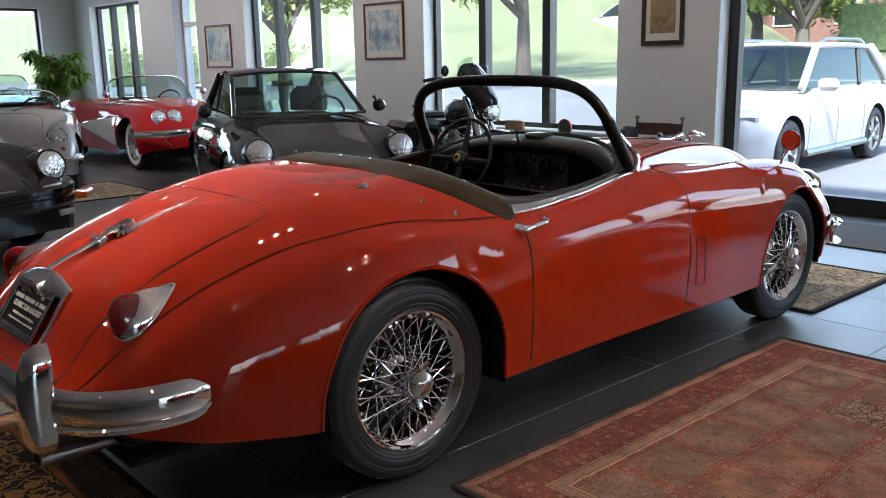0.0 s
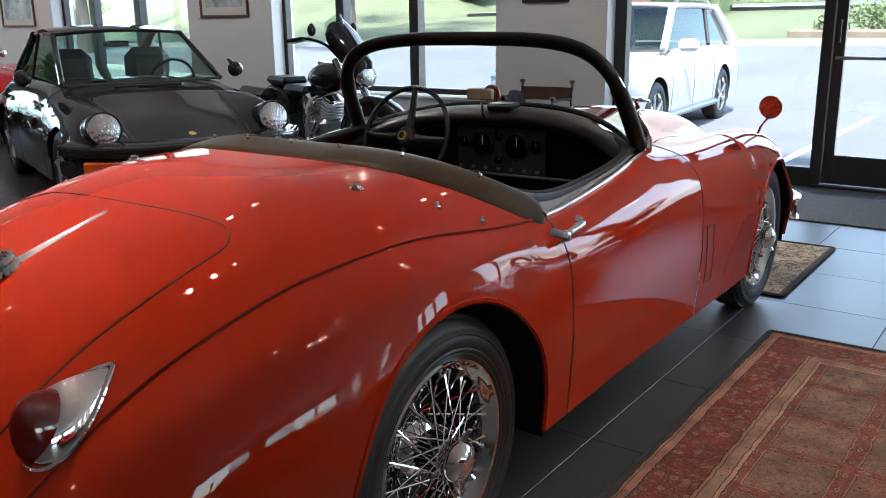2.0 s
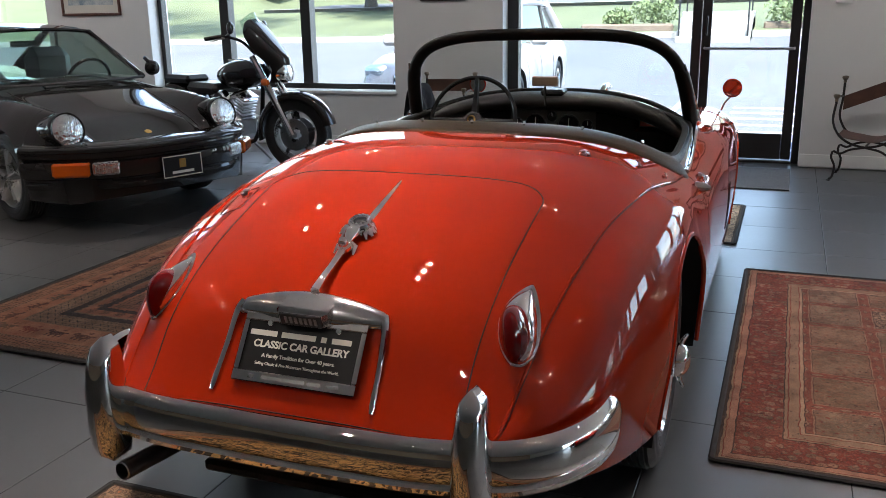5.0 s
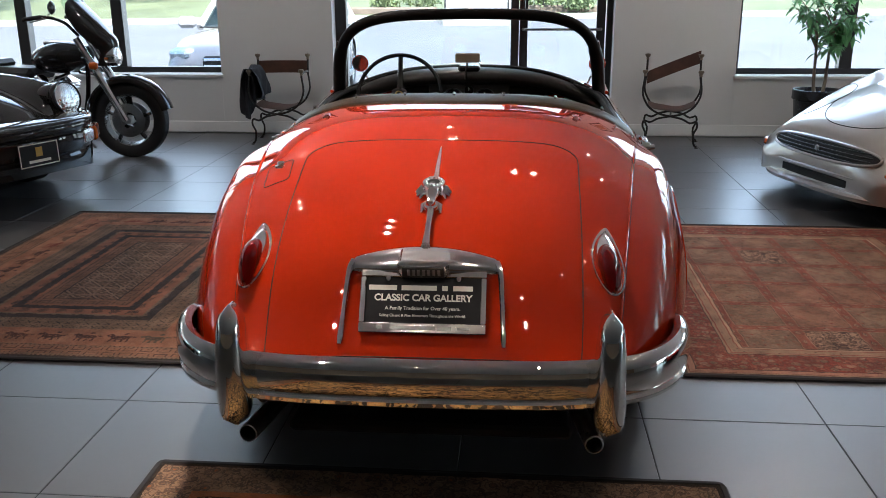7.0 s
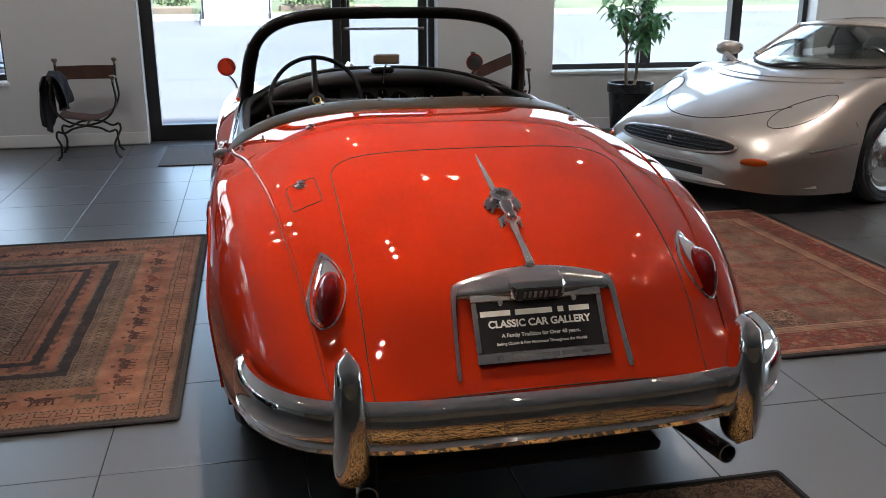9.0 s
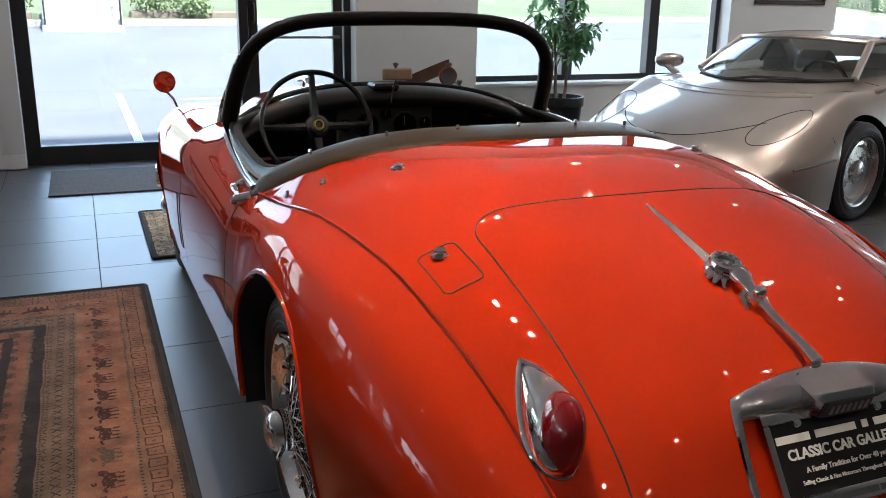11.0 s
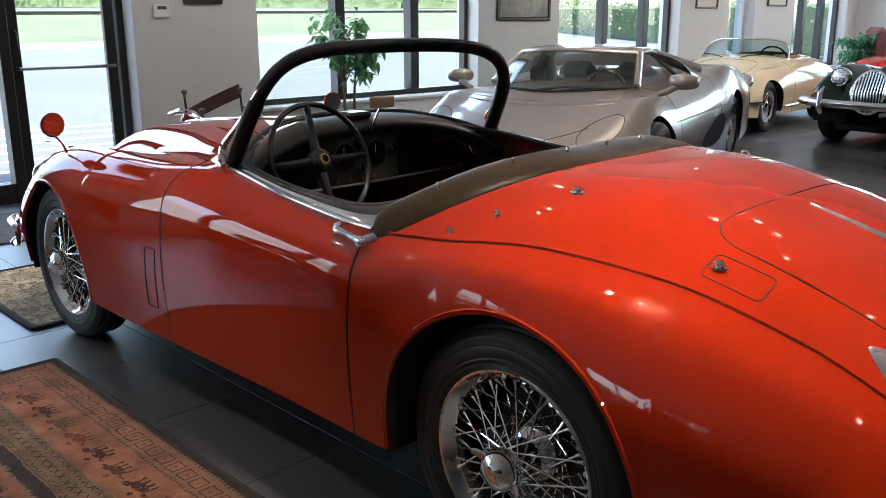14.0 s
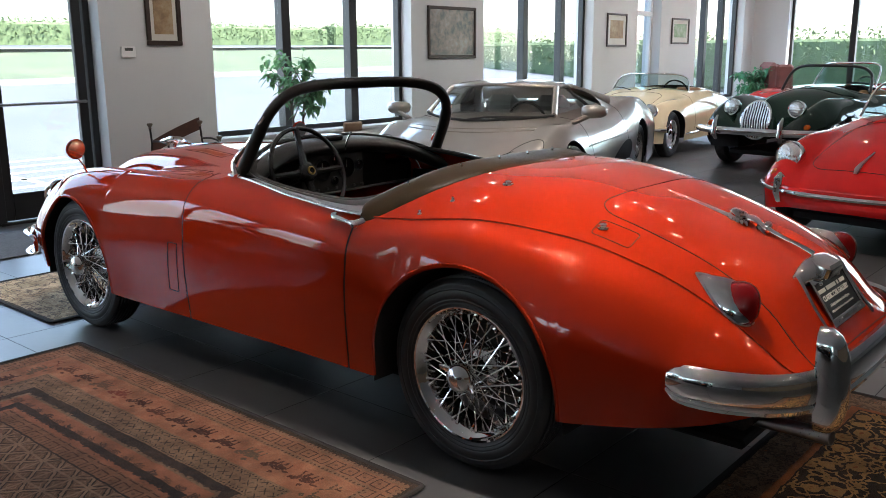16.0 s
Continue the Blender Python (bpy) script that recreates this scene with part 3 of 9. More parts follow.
BODY = [  # X, crown, seam y z, wing crown y z, widest y z, lower edge y z
    (-1.075, 0.505, 0.445, 0.492, 0.45, 0.488, 0.455, 0.475, 0.45, 0.455),
    (-1.00, 0.590, 0.487, 0.528, 0.515, 0.52, 0.535, 0.48, 0.525, 0.43),
    (-0.90, 0.718, 0.507, 0.605, 0.560, 0.575, 0.610, 0.48, 0.595, 0.385),
    (-0.75, 0.808, 0.530, 0.702, 0.605, 0.66, 0.680, 0.49, 0.665, 0.345),
    (-0.60, 0.860, 0.554, 0.772, 0.645, 0.725, 0.728, 0.50, 0.71, 0.318),
    (-0.30, 0.946, 0.597, 0.851, 0.705, 0.79, 0.785, 0.52, 0.765, 0.287),
    (0.00, 0.998, 0.645, 0.875, 0.740, 0.82, 0.803, 0.54, 0.785, 0.29),
    (0.30, 1.006, 0.690, 0.850, 0.752, 0.80, 0.803, 0.54, 0.788, 0.268),
    (0.52, 1.002, 0.700, 0.838, 0.752, 0.79, 0.800, 0.53, 0.785, 0.265),
    (0.90, 0.99, 0.685, 0.862, 0.745, 0.81, 0.797, 0.53, 0.780, 0.265),
    (1.30, 0.985, 0.655, 0.905, 0.728, 0.85, 0.800, 0.53, 0.782, 0.262),
    (1.60, 0.985, 0.570, 0.898, 0.700, 0.868, 0.805, 0.53, 0.785, 0.262),
    (2.00, 0.965, 0.480, 0.868, 0.650, 0.868, 0.808, 0.53, 0.788, 0.260),
    (2.40, 0.935, 0.425, 0.815, 0.620, 0.862, 0.808, 0.53, 0.788, 0.262),
    (2.80, 0.885, 0.375, 0.745, 0.600, 0.815, 0.790, 0.50, 0.77, 0.27),
    (3.10, 0.790, 0.330, 0.640, 0.570, 0.700, 0.735, 0.45, 0.70, 0.28),
    (3.30, 0.640, 0.270, 0.520, 0.490, 0.54, 0.610, 0.42, 0.57, 0.32),
    (3.40, 0.470, 0.200, 0.430, 0.330, 0.44, 0.400, 0.40, 0.38, 0.36),
]


def roadster():
    car = thing("roadster", "glossy red 1950s open two-seat sports car with chrome wire wheels", "car", pose(1.798, 2.832, 0, 0, 0, 0.45))
    sh = Shell(BODY, [(0, 0.35, 0.388), (2.59, 0.335, 0.378)], 3.7, (0.34, 1.47, 0.655, 0.665, 0.645), 1.0)
    DR, DF = 0.52, 1.545
    xs = sh.stations(0.05, (DR, DF, DR - 0.004, DR + 0.004, DF - 0.004, DF + 0.004))
    body = Mesh()

    def add(m):
        n = len(body.v)
        body.v.extend(m.v)
        body.f.extend(tuple(i + n for i in f) for f in m.f)

    rear = [x for x in xs if x <= DR - 0.004]
    fore = [x for x in xs if x >= DF + 0.004]
    mid = [x for x in xs if DR + 0.004 <= x <= DF - 0.004]
    for s in (1, -1):
        add(sh.strip(rear, s))
        add(sh.strip(fore, s))
        add(sh.strip([x for x in xs if DR - 0.004 <= x <= DF + 0.004], s, "top"))
    for x, flip in ((sh.x0, False), (sh.x1, True)):
        t, q = sh.section(x)
        ring = [(x, y, z) for y, z in t + q[1:]]
        add(Mesh().fan(ring + [(a, -b, c) for a, b, c in ring[::-1]], flip))
    part("body", body, M_RED, car, "glossy red body shell", angle=50)
    for s in (1, -1):
        d = part("door", sh.strip(mid, s, "side"), M_RED, car, "smooth red door without outside trim", angle=50)
        hx, hz = 0.585, 0.802 if s < 0 else 0.824
        hy = sh.flank(hx, hz)
        bz, fz = hz - 0.010, hz + 0.002
        by, fy = sh.flank(hx - 0.085, bz), sh.flank(hx + 0.065, fz)
        h = Mesh().tube(spline([(hx - 0.085, s * (by + 0.004), bz), (hx - 0.070, s * (by + 0.022), bz + 0.002), (hx - 0.02, s * (hy + 0.026), bz + 0.006), (hx + 0.035, s * (hy + 0.026), fz), (hx + 0.065, s * (fy + 0.008), fz)], 14), [0.013, 0.014, 0.014, 0.012, 0.010, 0.009, 0.009, 0.010, 0.011, 0.011, 0.011, 0.010, 0.009, 0.007], 12)
        h.lathe([(0.0, 0.03), (0.014, 0.028), (0.018, 0.02), (0.020, 0.0), (0.022, -0.01)], 18, "y", (hx - 0.085, 0, bz)) if s > 0 else h.lathe([(0.0, -0.03), (0.014, -0.028), (0.018, -0.02), (0.020, 0.0), (0.022, 0.01)], 18, "y", (hx - 0.085, 0, bz))
        o = h.v[-90:]
        h.v[-90:] = [(x, y + s * by, z) for x, y, z in o]
        h.lathe([(0.0, 0.012), (0.008, 0.011), (0.013, 0.006), (0.015, -0.006)] if s > 0 else [(0.0, -0.012), (0.008, -0.011), (0.013, -0.006), (0.015, 0.006)], 14, "y", (hx + 0.066, s * fy, fz))
        grip = part("handle", h, M_CHROME, d, "curved chrome door handle")
        part("push_button", Mesh().lathe([(0, 0.044), (0.008, 0.043), (0.011, 0.038), (0.011, 0.02)], 14, "y"), M_CHROME, grip, m=pose(hx - 0.088, s * by, bz, 0, 0, 0 if s > 0 else 180))
        for x in (DR, DF):
            line = [(x, s * (y - 0.003), z) for y, z in sh.section(x)[1]]
            part("shut_line", Mesh().tube(line, 0.0029, 5), M_GAP, car)
        top = [(x, s * (sh.section(x)[0][-1][0] + 0.004), sh.section(x)[0][-1][1] + 0.006) for x in xs if DR - 0.03 <= x <= 1.40]
        cap = [[(x, s * y, z + 0.0035 + 0.008 * math.sin(math.pi * i / (len(sh.section(x)[0]) - 1))) for i, (y, z) in enumerate(sh.section(x)[0])] for x in xs if DR - 0.03 <= x <= 1.40]
        part("door_capping", Mesh().grid([row[:9] for row in cap], flip=s > 0), M_LEATHER, car, "black padded door capping", angle=60)
        part("chrome_strip", Mesh().grid([row[8:] for row in cap], flip=s > 0).tube(top, 0.012, 10, flat=0.7), M_CHROME, car, "chrome cap along the door top", angle=60)
        roll = [(x, s * (sh.hole(x) - 0.012), sh.section(x)[0][0][1] - 0.002) for x in xs if 0.50 <= x <= 1.40]
        part("door_top_roll", Mesh().tube(roll, 0.015, 10, flat=0.8), M_CARPET, car, "padded black door top")
        seam = [(x, s * (sh.f["ys"](x) + 0.001), sh.f["zs"](x) + 0.001) for x in np.linspace(-1.05, DR, 60)]
        part("wing_beading", Mesh().tube(seam, 0.0036, 8), M_RED, car, "rounded red beading between wing and tail")
        part("beading_gap", Mesh().tube([(x, y + s * 0.0048, z - 0.0020) for x, y, z in seam], 0.0009, 5), M_GAP, car)
        seam = [(x, s * (sh.f["ys"](x) + 0.001), sh.f["zs"](x) - 0.001) for x in np.linspace(1.62, 3.2, 40)]
        part("bonnet_gap", Mesh().tube(seam, 0.003, 5), M_GAP, car)
        # vent flap in the front wing
        vent = Mesh()
        rect = rounded(1.635, 0.49, 0.036, 0.113, 0.008, 3)
        vent.tube([(x + (z - 0.49) * -0.09, s * (sh.flank(x, z) + 0.0005), z) for x, z in dense(rect, 0.03, True)], 0.0019, 5, close=True)
        part("vent_flap_gap", vent, M_GAP, car)
    for m in sh.lips(0.009):
        part("arch_lip", m, M_RED, car)
    for ax, az, r in sh.arches:
        for s in (1, -1):
            part("wheel_well", sh.liner(ax, az, r, s), M_UNDER, car, "dark wheel well")

    # boot lid with its gap, and the fuel flap
    def outline(hx0, hx1, w0, w1, r):
        pts = []
        for a, b in rounded(0, 0, 1, 1, r, 8):
            t = (a + 1) / 2
            pts.append((hx0 + (hx1 - hx0) * t, b * (w0 + (w1 - w0) * t)))
        return pts

    lid = outline(-1.055, -0.300, 0.398, 0.424, 0.24)
    lid = [(x, y) if x > -0.9 else (x, math.copysign(0.398 + (x + 1.055) * 0.08, y) if abs(y) > 0.30 else y) for x, y in lid]
    part("boot_lid_gap", Mesh().tube(sh.on_deck(dense(lid, 0.02, True), 0.0), 0.0017, 5, close=True), M_GAP, car)
    rows = []
    for i in range(25):
        x = -1.05 + 0.745 * i / 24
        w = 0.3955 + 0.0255 * i / 24
        if i > 20:
            w -= 0.10 * ((i - 20) / 4) ** 2.2
        rows.append([(x, w * (j / 12 - 1), sh.deck(x, w * (j / 12 - 1)) + 0.0012) for j in range(25)])
    boot = part("boot_lid", Mesh().grid(rows, flip=True), M_RED, car, "rounded red boot lid", angle=60)
    flap = [(-0.428 + a, 0.500 + b + a * 0.10) for a, b in rounded(0, 0, 0.066, 0.040, 0.014, 4)]
    part("fuel_flap_gap", Mesh().tube(sh.on_deck(dense(flap, 0.02, True), 0.0), 0.0016, 5, close=True), M_GAP, car)

    def stud(x, y, r=0.012, h=0.016, name="hood_stud", parent=car):
        z = sh.deck(x, y)
        part(name, Mesh().lathe([(0, h), (r * 0.7, h - 0.002), (r, h * 0.65), (r * 0.6, h * 0.4), (r * 0.7, 0.004), (r * 1.5, 0.001), (r * 1.5, -0.004)], 14, "z", (x, y, z)), M_CHROME, parent)

    stud(-0.384, 0.504, 0.013, 0.016, "fuel_flap_catch")
    for s in (1, -1):
        stud(0.040, s * 0.440, 0.013, 0.013)
        stud(0.170, s * 0.592, 0.006, 0.014)
        stud(0.262, s * 0.664, 0.006, 0.014)

    # motif strip, badge and number-plate surround on the lid
    def on_lid(x, y=0.0, lift=0.0):
        return Vector((x, y, sh.deck(x, y) + lift))

    rows = []
    for i in range(19):
        t = i / 18
        x, w, h = -0.592 + 0.232 * t, 0.0085 * (1 - t) ** 0.6 + 0.0015, 0.011 * (1 - 0.6 * t)
        rows.append([tuple(on_lid(x, w * a, h * (1 - a * a) ** 0.6 + 0.001)) for a in (-1, -0.8, -0.4, 0, 0.4, 0.8, 1)])
    part("motif_strip", Mesh().grid(rows), M_SATIN, boot, "tapered chrome motif strip", angle=60)
    seat = Matrix.Translation(on_lid(-0.622)) @ pose(0, 0, 0, 0, -20, 0)
    em = part("emblem", Mesh().lathe([(0.0, 0.026), (0.017, 0.026), (0.018, 0.031), (0.026, 0.034), (0.031, 0.031), (0.033, 0.024), (0.030, 0.018), (0.036, 0.012), (0.038, 0.004), (0.036, -0.006)], 32, "z"), M_CHROME, boot, "round chrome badge boss", m=seat)
    part("badge_face", Mesh().lathe([(0, 0.0275), (0.010, 0.0275), (0.0165, 0.0265)], 24, "z"), M_RING, em, "dark enamel badge centre")
    for k in range(12):
        a = TAU * k / 12
        part("badge_bead", Mesh().lathe([(0, 0.0375), (0.003, 0.036), (0.0045, 0.033), (0.003, 0.029)], 7, "z", (0.0225 * math.cos(a), 0.0225 * math.sin(a), 0)), M_CHROME, em)
    for s in (1, -1):
        wing = Mesh()
        for j, (dx, dy, r) in enumerate(((-0.006, 0.044, 0.0085), (-0.020, 0.050, 0.0085), (-0.036, 0.047, 0.0075), (-0.052, 0.036, 0.0065))):
            p0, p1 = on_lid(-0.622 + dx * 0.6, s * 0.020, 0.012), on_lid(-0.622 + dx, s * dy, 0.006)
            wing.tube([p0, p0.lerp(p1, 0.6) + Vector((0, 0, 0.004)), p1], [r, r * 1.1, r * 0.45], 8)
        part("badge_wing", wing, M_CHROME, boot, "small feathered chrome wing")
    key = Mesh().tube(spline([on_lid(x, 0, h) for x, h in ((-0.650, 0.012), (-0.675, 0.024), (-0.700, 0.020), (-0.74, 0.016), (-0.79, 0.018), (-0.84, 0.028), (-0.885, 0.038))], 20), [0.012, 0.016, 0.020, 0.019, 0.016, 0.013, 0.011, 0.0105, 0.010, 0.0098, 0.0095, 0.009, 0.009, 0.009, 0.009, 0.0095, 0.010, 0.011, 0.012, 0.012], 12)
    part("boot_handle", key, M_CHROME, boot, "chrome boot handle")
    part("handle_lock", Mesh().lathe([(0, 0.030), (0.008, 0.029), (0.012, 0.024), (0.013, 0.012), (0.019, 0.008), (0.021, 0.0), (0.018, -0.01)], 18, "z"), M_CHROME, boot, "round chrome lock button", m=Matrix.Translation(on_lid(-0.725, 0, 0.014)) @ pose(0, 0, 0, 0, -24, 0))
    for s in (1, -1):
        part("handle_claw", Mesh().tube([on_lid(-0.700, s * 0.006, 0.012), on_lid(-0.712, s * 0.024, 0.010), on_lid(-0.735, s * 0.026, 0.003)], [0.008, 0.007, 0.003], 8), M_CHROME, boot)
    # frame round the plate: a bowed hood with a lamp block, and two thin legs
    rows = []
    for i in range(41):
        u = i / 20 - 1
        y, rise = 0.190 * u, 0.030 + 0.034 * (1 - abs(u) ** 2.2)
        low = -0.928 + 0.012 * abs(u) ** 3
        d0, d1 = sh.deck(low, y), sh.deck(low + rise, y)
        fat = (0.018 + 0.024 * (1 - abs(u) ** 1.8)) * (1.0 if abs(u) < 0.97 else 0.6)
        row = []
        for k in range(15):
            a = math.pi * k / 14
            t, h = 0.5 + 0.5 * math.cos(a), fat * math.sin(a) ** 0.55
            row.append((low + rise * t - 0.60 * h, y, d0 + (d1 - d0) * t + 0.002 + 0.78 * h))
        rows.append(row)
    bar = Mesh().grid(rows)
    bar.fan(rows[0]).fan(rows[-1])
    part("plate_frame_bar", bar, M_SATIN, boot, "bowed chrome hood over the plate", angle=80)
    block = part("plate_lamp", Mesh().box(-0.030, 0.045, -0.066, 0.066, -0.026, 0.026, 0.010), M_SATIN, boot, "satin number-plate lamp block", m=pose(-0.930, 0, sh.deck(-0.915, 0) + 0.027, 0, -18, 0))
    part("lamp_lens", Mesh().box(-0.0345, -0.0295, -0.054, 0.054, -0.017, 0.017, 0.003), M_RING, block, "dull lettered lens panel")
    for k in range(7):
        part("raised_mark", Mesh().box(-0.0362, -0.0340, -0.044 + 0.0128 * k, -0.037 + 0.0128 * k, -0.009, 0.009, 0.0006), M_STEEL, block)
    for s in (1, -1):
        leg = spline([(-0.900, s * 0.185, sh.deck(-0.900, 0.185) + 0.014), (-0.918, s * 0.195, sh.deck(-0.918, 0.195) + 0.014), (-0.965, s * 0.201, sh.deck(-0.965, 0.201) + 0.008), (-1.036, s * 0.207, sh.deck(-1.036, 0.207) + 0.005)], 16)
        part("plate_frame_leg", Mesh().tube(leg, [0.011, 0.011, 0.010, 0.009, 0.0085, 0.008, 0.0078, 0.0076, 0.0074, 0.0072, 0.0072, 0.0072, 0.0072, 0.0078, 0.008, 0.005], 10), M_CHROME, boot, "thin chrome plate-frame leg")

    # show plate in a chrome holder
    plate_m = Matrix.Translation((-0.972, 0.0, 0.644)) @ pose(0, 0, 0, 0, 0, -90) @ pose(0, 0, 0, 56, 0, 0)
    pl = part("show_plate", Mesh().box(-0.152, 0.152, -0.073, 0.073, -0.002, 0.002, 0.001), M_PLATE, car, "black dealer show plate with cream lettering", m=plate_m)
    fr = Mesh()
    for a, b, c, d in ((-0.160, 0.160, 0.064, 0.082), (-0.160, 0.160, -0.082, -0.056), (-0.160, -0.147, -0.0555, 0.0635), (0.147, 0.160, -0.0555, 0.0635)):
        fr.box(a, b, c, d, 0.0025, 0.009, 0.002)
    part("plate_frame", fr, M_SATIN, pl, "chrome plate frame")

    def words(text, size, y, bold=0.0, mat=M_LETTER):
        c = bpy.data.curves.new("lettering", "FONT")
        c.body, c.size, c.align_x, c.align_y, c.extrude, c.offset = text, size, "CENTER", "CENTER", 0.0006, bold
        o = new("lettering", c)
        bpy.context.view_layer.update()
        me = bpy.data.meshes.new_from_object(o)
        bpy.data.objects.remove(o)
        me.materials.append(mat)
        t = new("lettering", me)
        t.parent = pl
        t.matrix_basis = pose(0, y, 0.003)

    words("CLASSIC CAR GALLERY", 0.0240, 0.010, 0.0007)
    words("A Family Tradition for Over 40 years.", 0.0125, -0.017, 0.0002)
    for a, b, y, h in ((-0.140, -0.068, 0.0365, 0.013), (-0.056, 0.034, 0.0365, 0.013), (0.048, 0.062, 0.0365, 0.013), (0.076, 0.126, 0.0365, 0.013)):
        part("lettering", Mesh().box(a, b, y - h / 2, y + h / 2, 0.002, 0.0034, 0.0004), M_LETTER, pl)
    words("Selling Classic & Fine Motorcars Throughout the World.", 0.0096, -0.036, 0.0001)
    for a, b, y, h in ((-0.07, -0.035, 0.073, 0.007), (-0.03, 0.07, 0.073, 0.007), (-0.115, -0.10, -0.069, 0.010), (-0.08, 0.035, -0.069, 0.010), (0.04, 0.075, -0.069, 0.010), (0.09, 0.12, -0.069, 0.006)):
        part("lettering", Mesh().box(a, b, y - h / 2, y + h / 2, 0.0085, 0.0098, 0.0003), M_STEEL, pl)
    for s in (1, -1):
        part("screw", Mesh().lathe([(0, 0.012), (0.006, 0.011), (0.008, 0.008), (0.008, 0)], 12, "z", (s * 0.09, 0.060, 0.0)), M_CHROME, pl)

    # tail lamps
    def teardrop(cy, t0, t1, wide, high, blunt, n=17):
        """A shell on the tail: long from the rear end to a fine tip, t from 0 at the rear to 1 at the tip."""
        rows = []
        for i in range(n):
            t = t0 + (t1 - t0) * i / (n - 1)
            e = (i / (n - 1)) if blunt else t
            prof = math.sin(math.pi * min(1.0, max(0.0, e)) ** (1.0 if blunt else 0.72)) ** (0.55 if blunt else 0.8)
            x = -0.878 + 0.182 * t
            w, h = wide * prof + 0.0005, high * prof * (1.0 if blunt else 1 - 0.25 * t)
            rows.append([(x - 0.62 * h * math.sin(a), cy + w * math.cos(a), sh.deck(x, abs(cy + w * math.cos(a))) - 0.003 + 0.70 * h * math.sin(a)) for a in [math.pi * k / 14 for k in range(15)]])
        return Mesh().grid(rows)

    for s in (1, -1):
        cy = s * 0.479
        lamp = part("tail_lamp", teardrop(cy, 0.0, 1.0, 0.043, 0.072, False), M_CHROME, car, "chrome tear-drop tail lamp with red lens", angle=70)
        lens = teardrop(cy, 0.0, 0.66, 0.037, 0.092, True)
        part("lens", lens, M_LENS, lamp, "rounded red lens", angle=70)
        rim = []
        for i in range(44):
            a = TAU * i / 44
            t = 0.5 - 0.5 * math.cos(a)
            prof = math.sin(math.pi * t ** 0.72) ** 0.8 * 0.0425
            x = -0.878 + 0.182 * t
            y = cy + math.copysign(prof, math.sin(a))
            rim.append((x, y, sh.deck(x, abs(y)) + 0.002))
        part("lamp_rim", Mesh().tube(rim, 0.0055, 8, close=True), M_CHROME, lamp, "chrome lamp rim")

    # bumpers
    def bumper_blade(path, up=0.058):
        """A ribbed blade bumper along a line in plan; each point is x, y and the outward way."""
        prof = [(-0.012, 0.052), (0.006, 0.060), (0.020, 0.054), (0.030, 0.036), (0.034, 0.012), (0.034, -0.012), (0.030, -0.030), (0.022, -0.038), (0.030, -0.046), (0.028, -0.058), (0.012, -0.064), (-0.010, -0.060)]
        rows = []
        for i, p in enumerate(path):
            a, b = path[max(i - 1, 0)], path[min(i + 1, len(path) - 1)]
            d = Vector((b[0] - a[0], b[1] - a[1], 0)).normalized()
            n = Vector((d.y, -d.x, 0))
            k = (0.52, 0.84, 0.95, 0.99)[min(i, len(path) - 1 - i)] if min(i, len(path) - 1 - i) < 4 else 1.0
            rows.append([(p[0] + n.x * o * k, p[1] + n.y * o * k, p[2] + z * k) for o, z in prof])
        m = Mesh().grid(rows)
        m.fan(rows[0])
        m.fan(rows[-1], True)
        return m

    half = [(-0.715, 0.682, 0.492), (-0.83, 0.670, 0.490), (-0.955, 0.616, 0.487), (-1.045, 0.50, 0.484), (-1.085, 0.28, 0.482)]
    rear_path = spline([(x, -y, z) for x, y, z in half] + [(-1.092, 0, 0.482)] + half[::-1], 61)
    part("rear_bumper", bumper_blade([tuple(p) for p in rear_path][::-1]), M_CHROME, car, "curved chrome rear bumper blade", angle=40)
    for s in (1, -1):
        y = s * 0.462
        ov = Mesh()
        rows = []
        for i in range(15):
            t = i / 14
            z = 0.352 + 0.318 * t
            w = 0.043 * (1 - 0.28 * t) * (1 - abs(2 * t - 1) ** 5) ** 0.5 + 0.002
            d = (0.036 + 0.02 * math.sin(math.pi * t)) * (1 - abs(2 * t - 1) ** 5) ** 0.5 + 0.002
            x = -1.105 + 0.012 * t
            rows.append([(x - d * math.sin(math.pi * k / 10) ** 0.8, y + w * math.cos(math.pi * k / 10), z + 0.004 * math.sin(math.pi * k / 10)) for k in range(11)] + [(x + 0.03, y - w * 0.9, z), (x + 0.03, y + w * 0.9, z)])
        ov.grid(rows, close_v=True)
        ov.fan(rows[0]).fan(rows[-1])
        part("overrider", ov, M_CHROME, car, "tall chrome bumper overrider", angle=50)
        pipe = Mesh().lathe([(0.021, 0), (0.024, 0.002), (0.024, 0.42)], 18, "x").lathe([(0.021, 0.0), (0.020, 0.12), (0.0, 0.13)], 18, "x")
        part("exhaust_tailpipe", pipe, M_STEEL, car, "dull steel exhaust tailpipe", m=pose(-1.115, s * 0.432, 0.335, 0, 3, -s * 7))
        front = spline([(3.05, s * 0.77, 0.385), (3.2, s * 0.745, 0.39), (3.36, s * 0.60, 0.40), (3.45, s * 0.35, 0.41), (3.47, s * 0.02, 0.41)], 24)
        part("front_bumper", bumper_blade([tuple(p) for p in front][:: int(s)]), M_CHROME, car, "chrome front bumper blade", angle=40)
        # wing mirrors with red backs
        mz = sh.deck(2.53, 0.66)
        mir = part("wing_mirror", Mesh().tube([(2.55, s * 0.69, mz - 0.01), (2.548, s * 0.705, mz + 0.03), (2.54, s * 0.735, mz + 0.066)], 0.006, 8), M_CHROME, car, "wing mirror with round red housing")
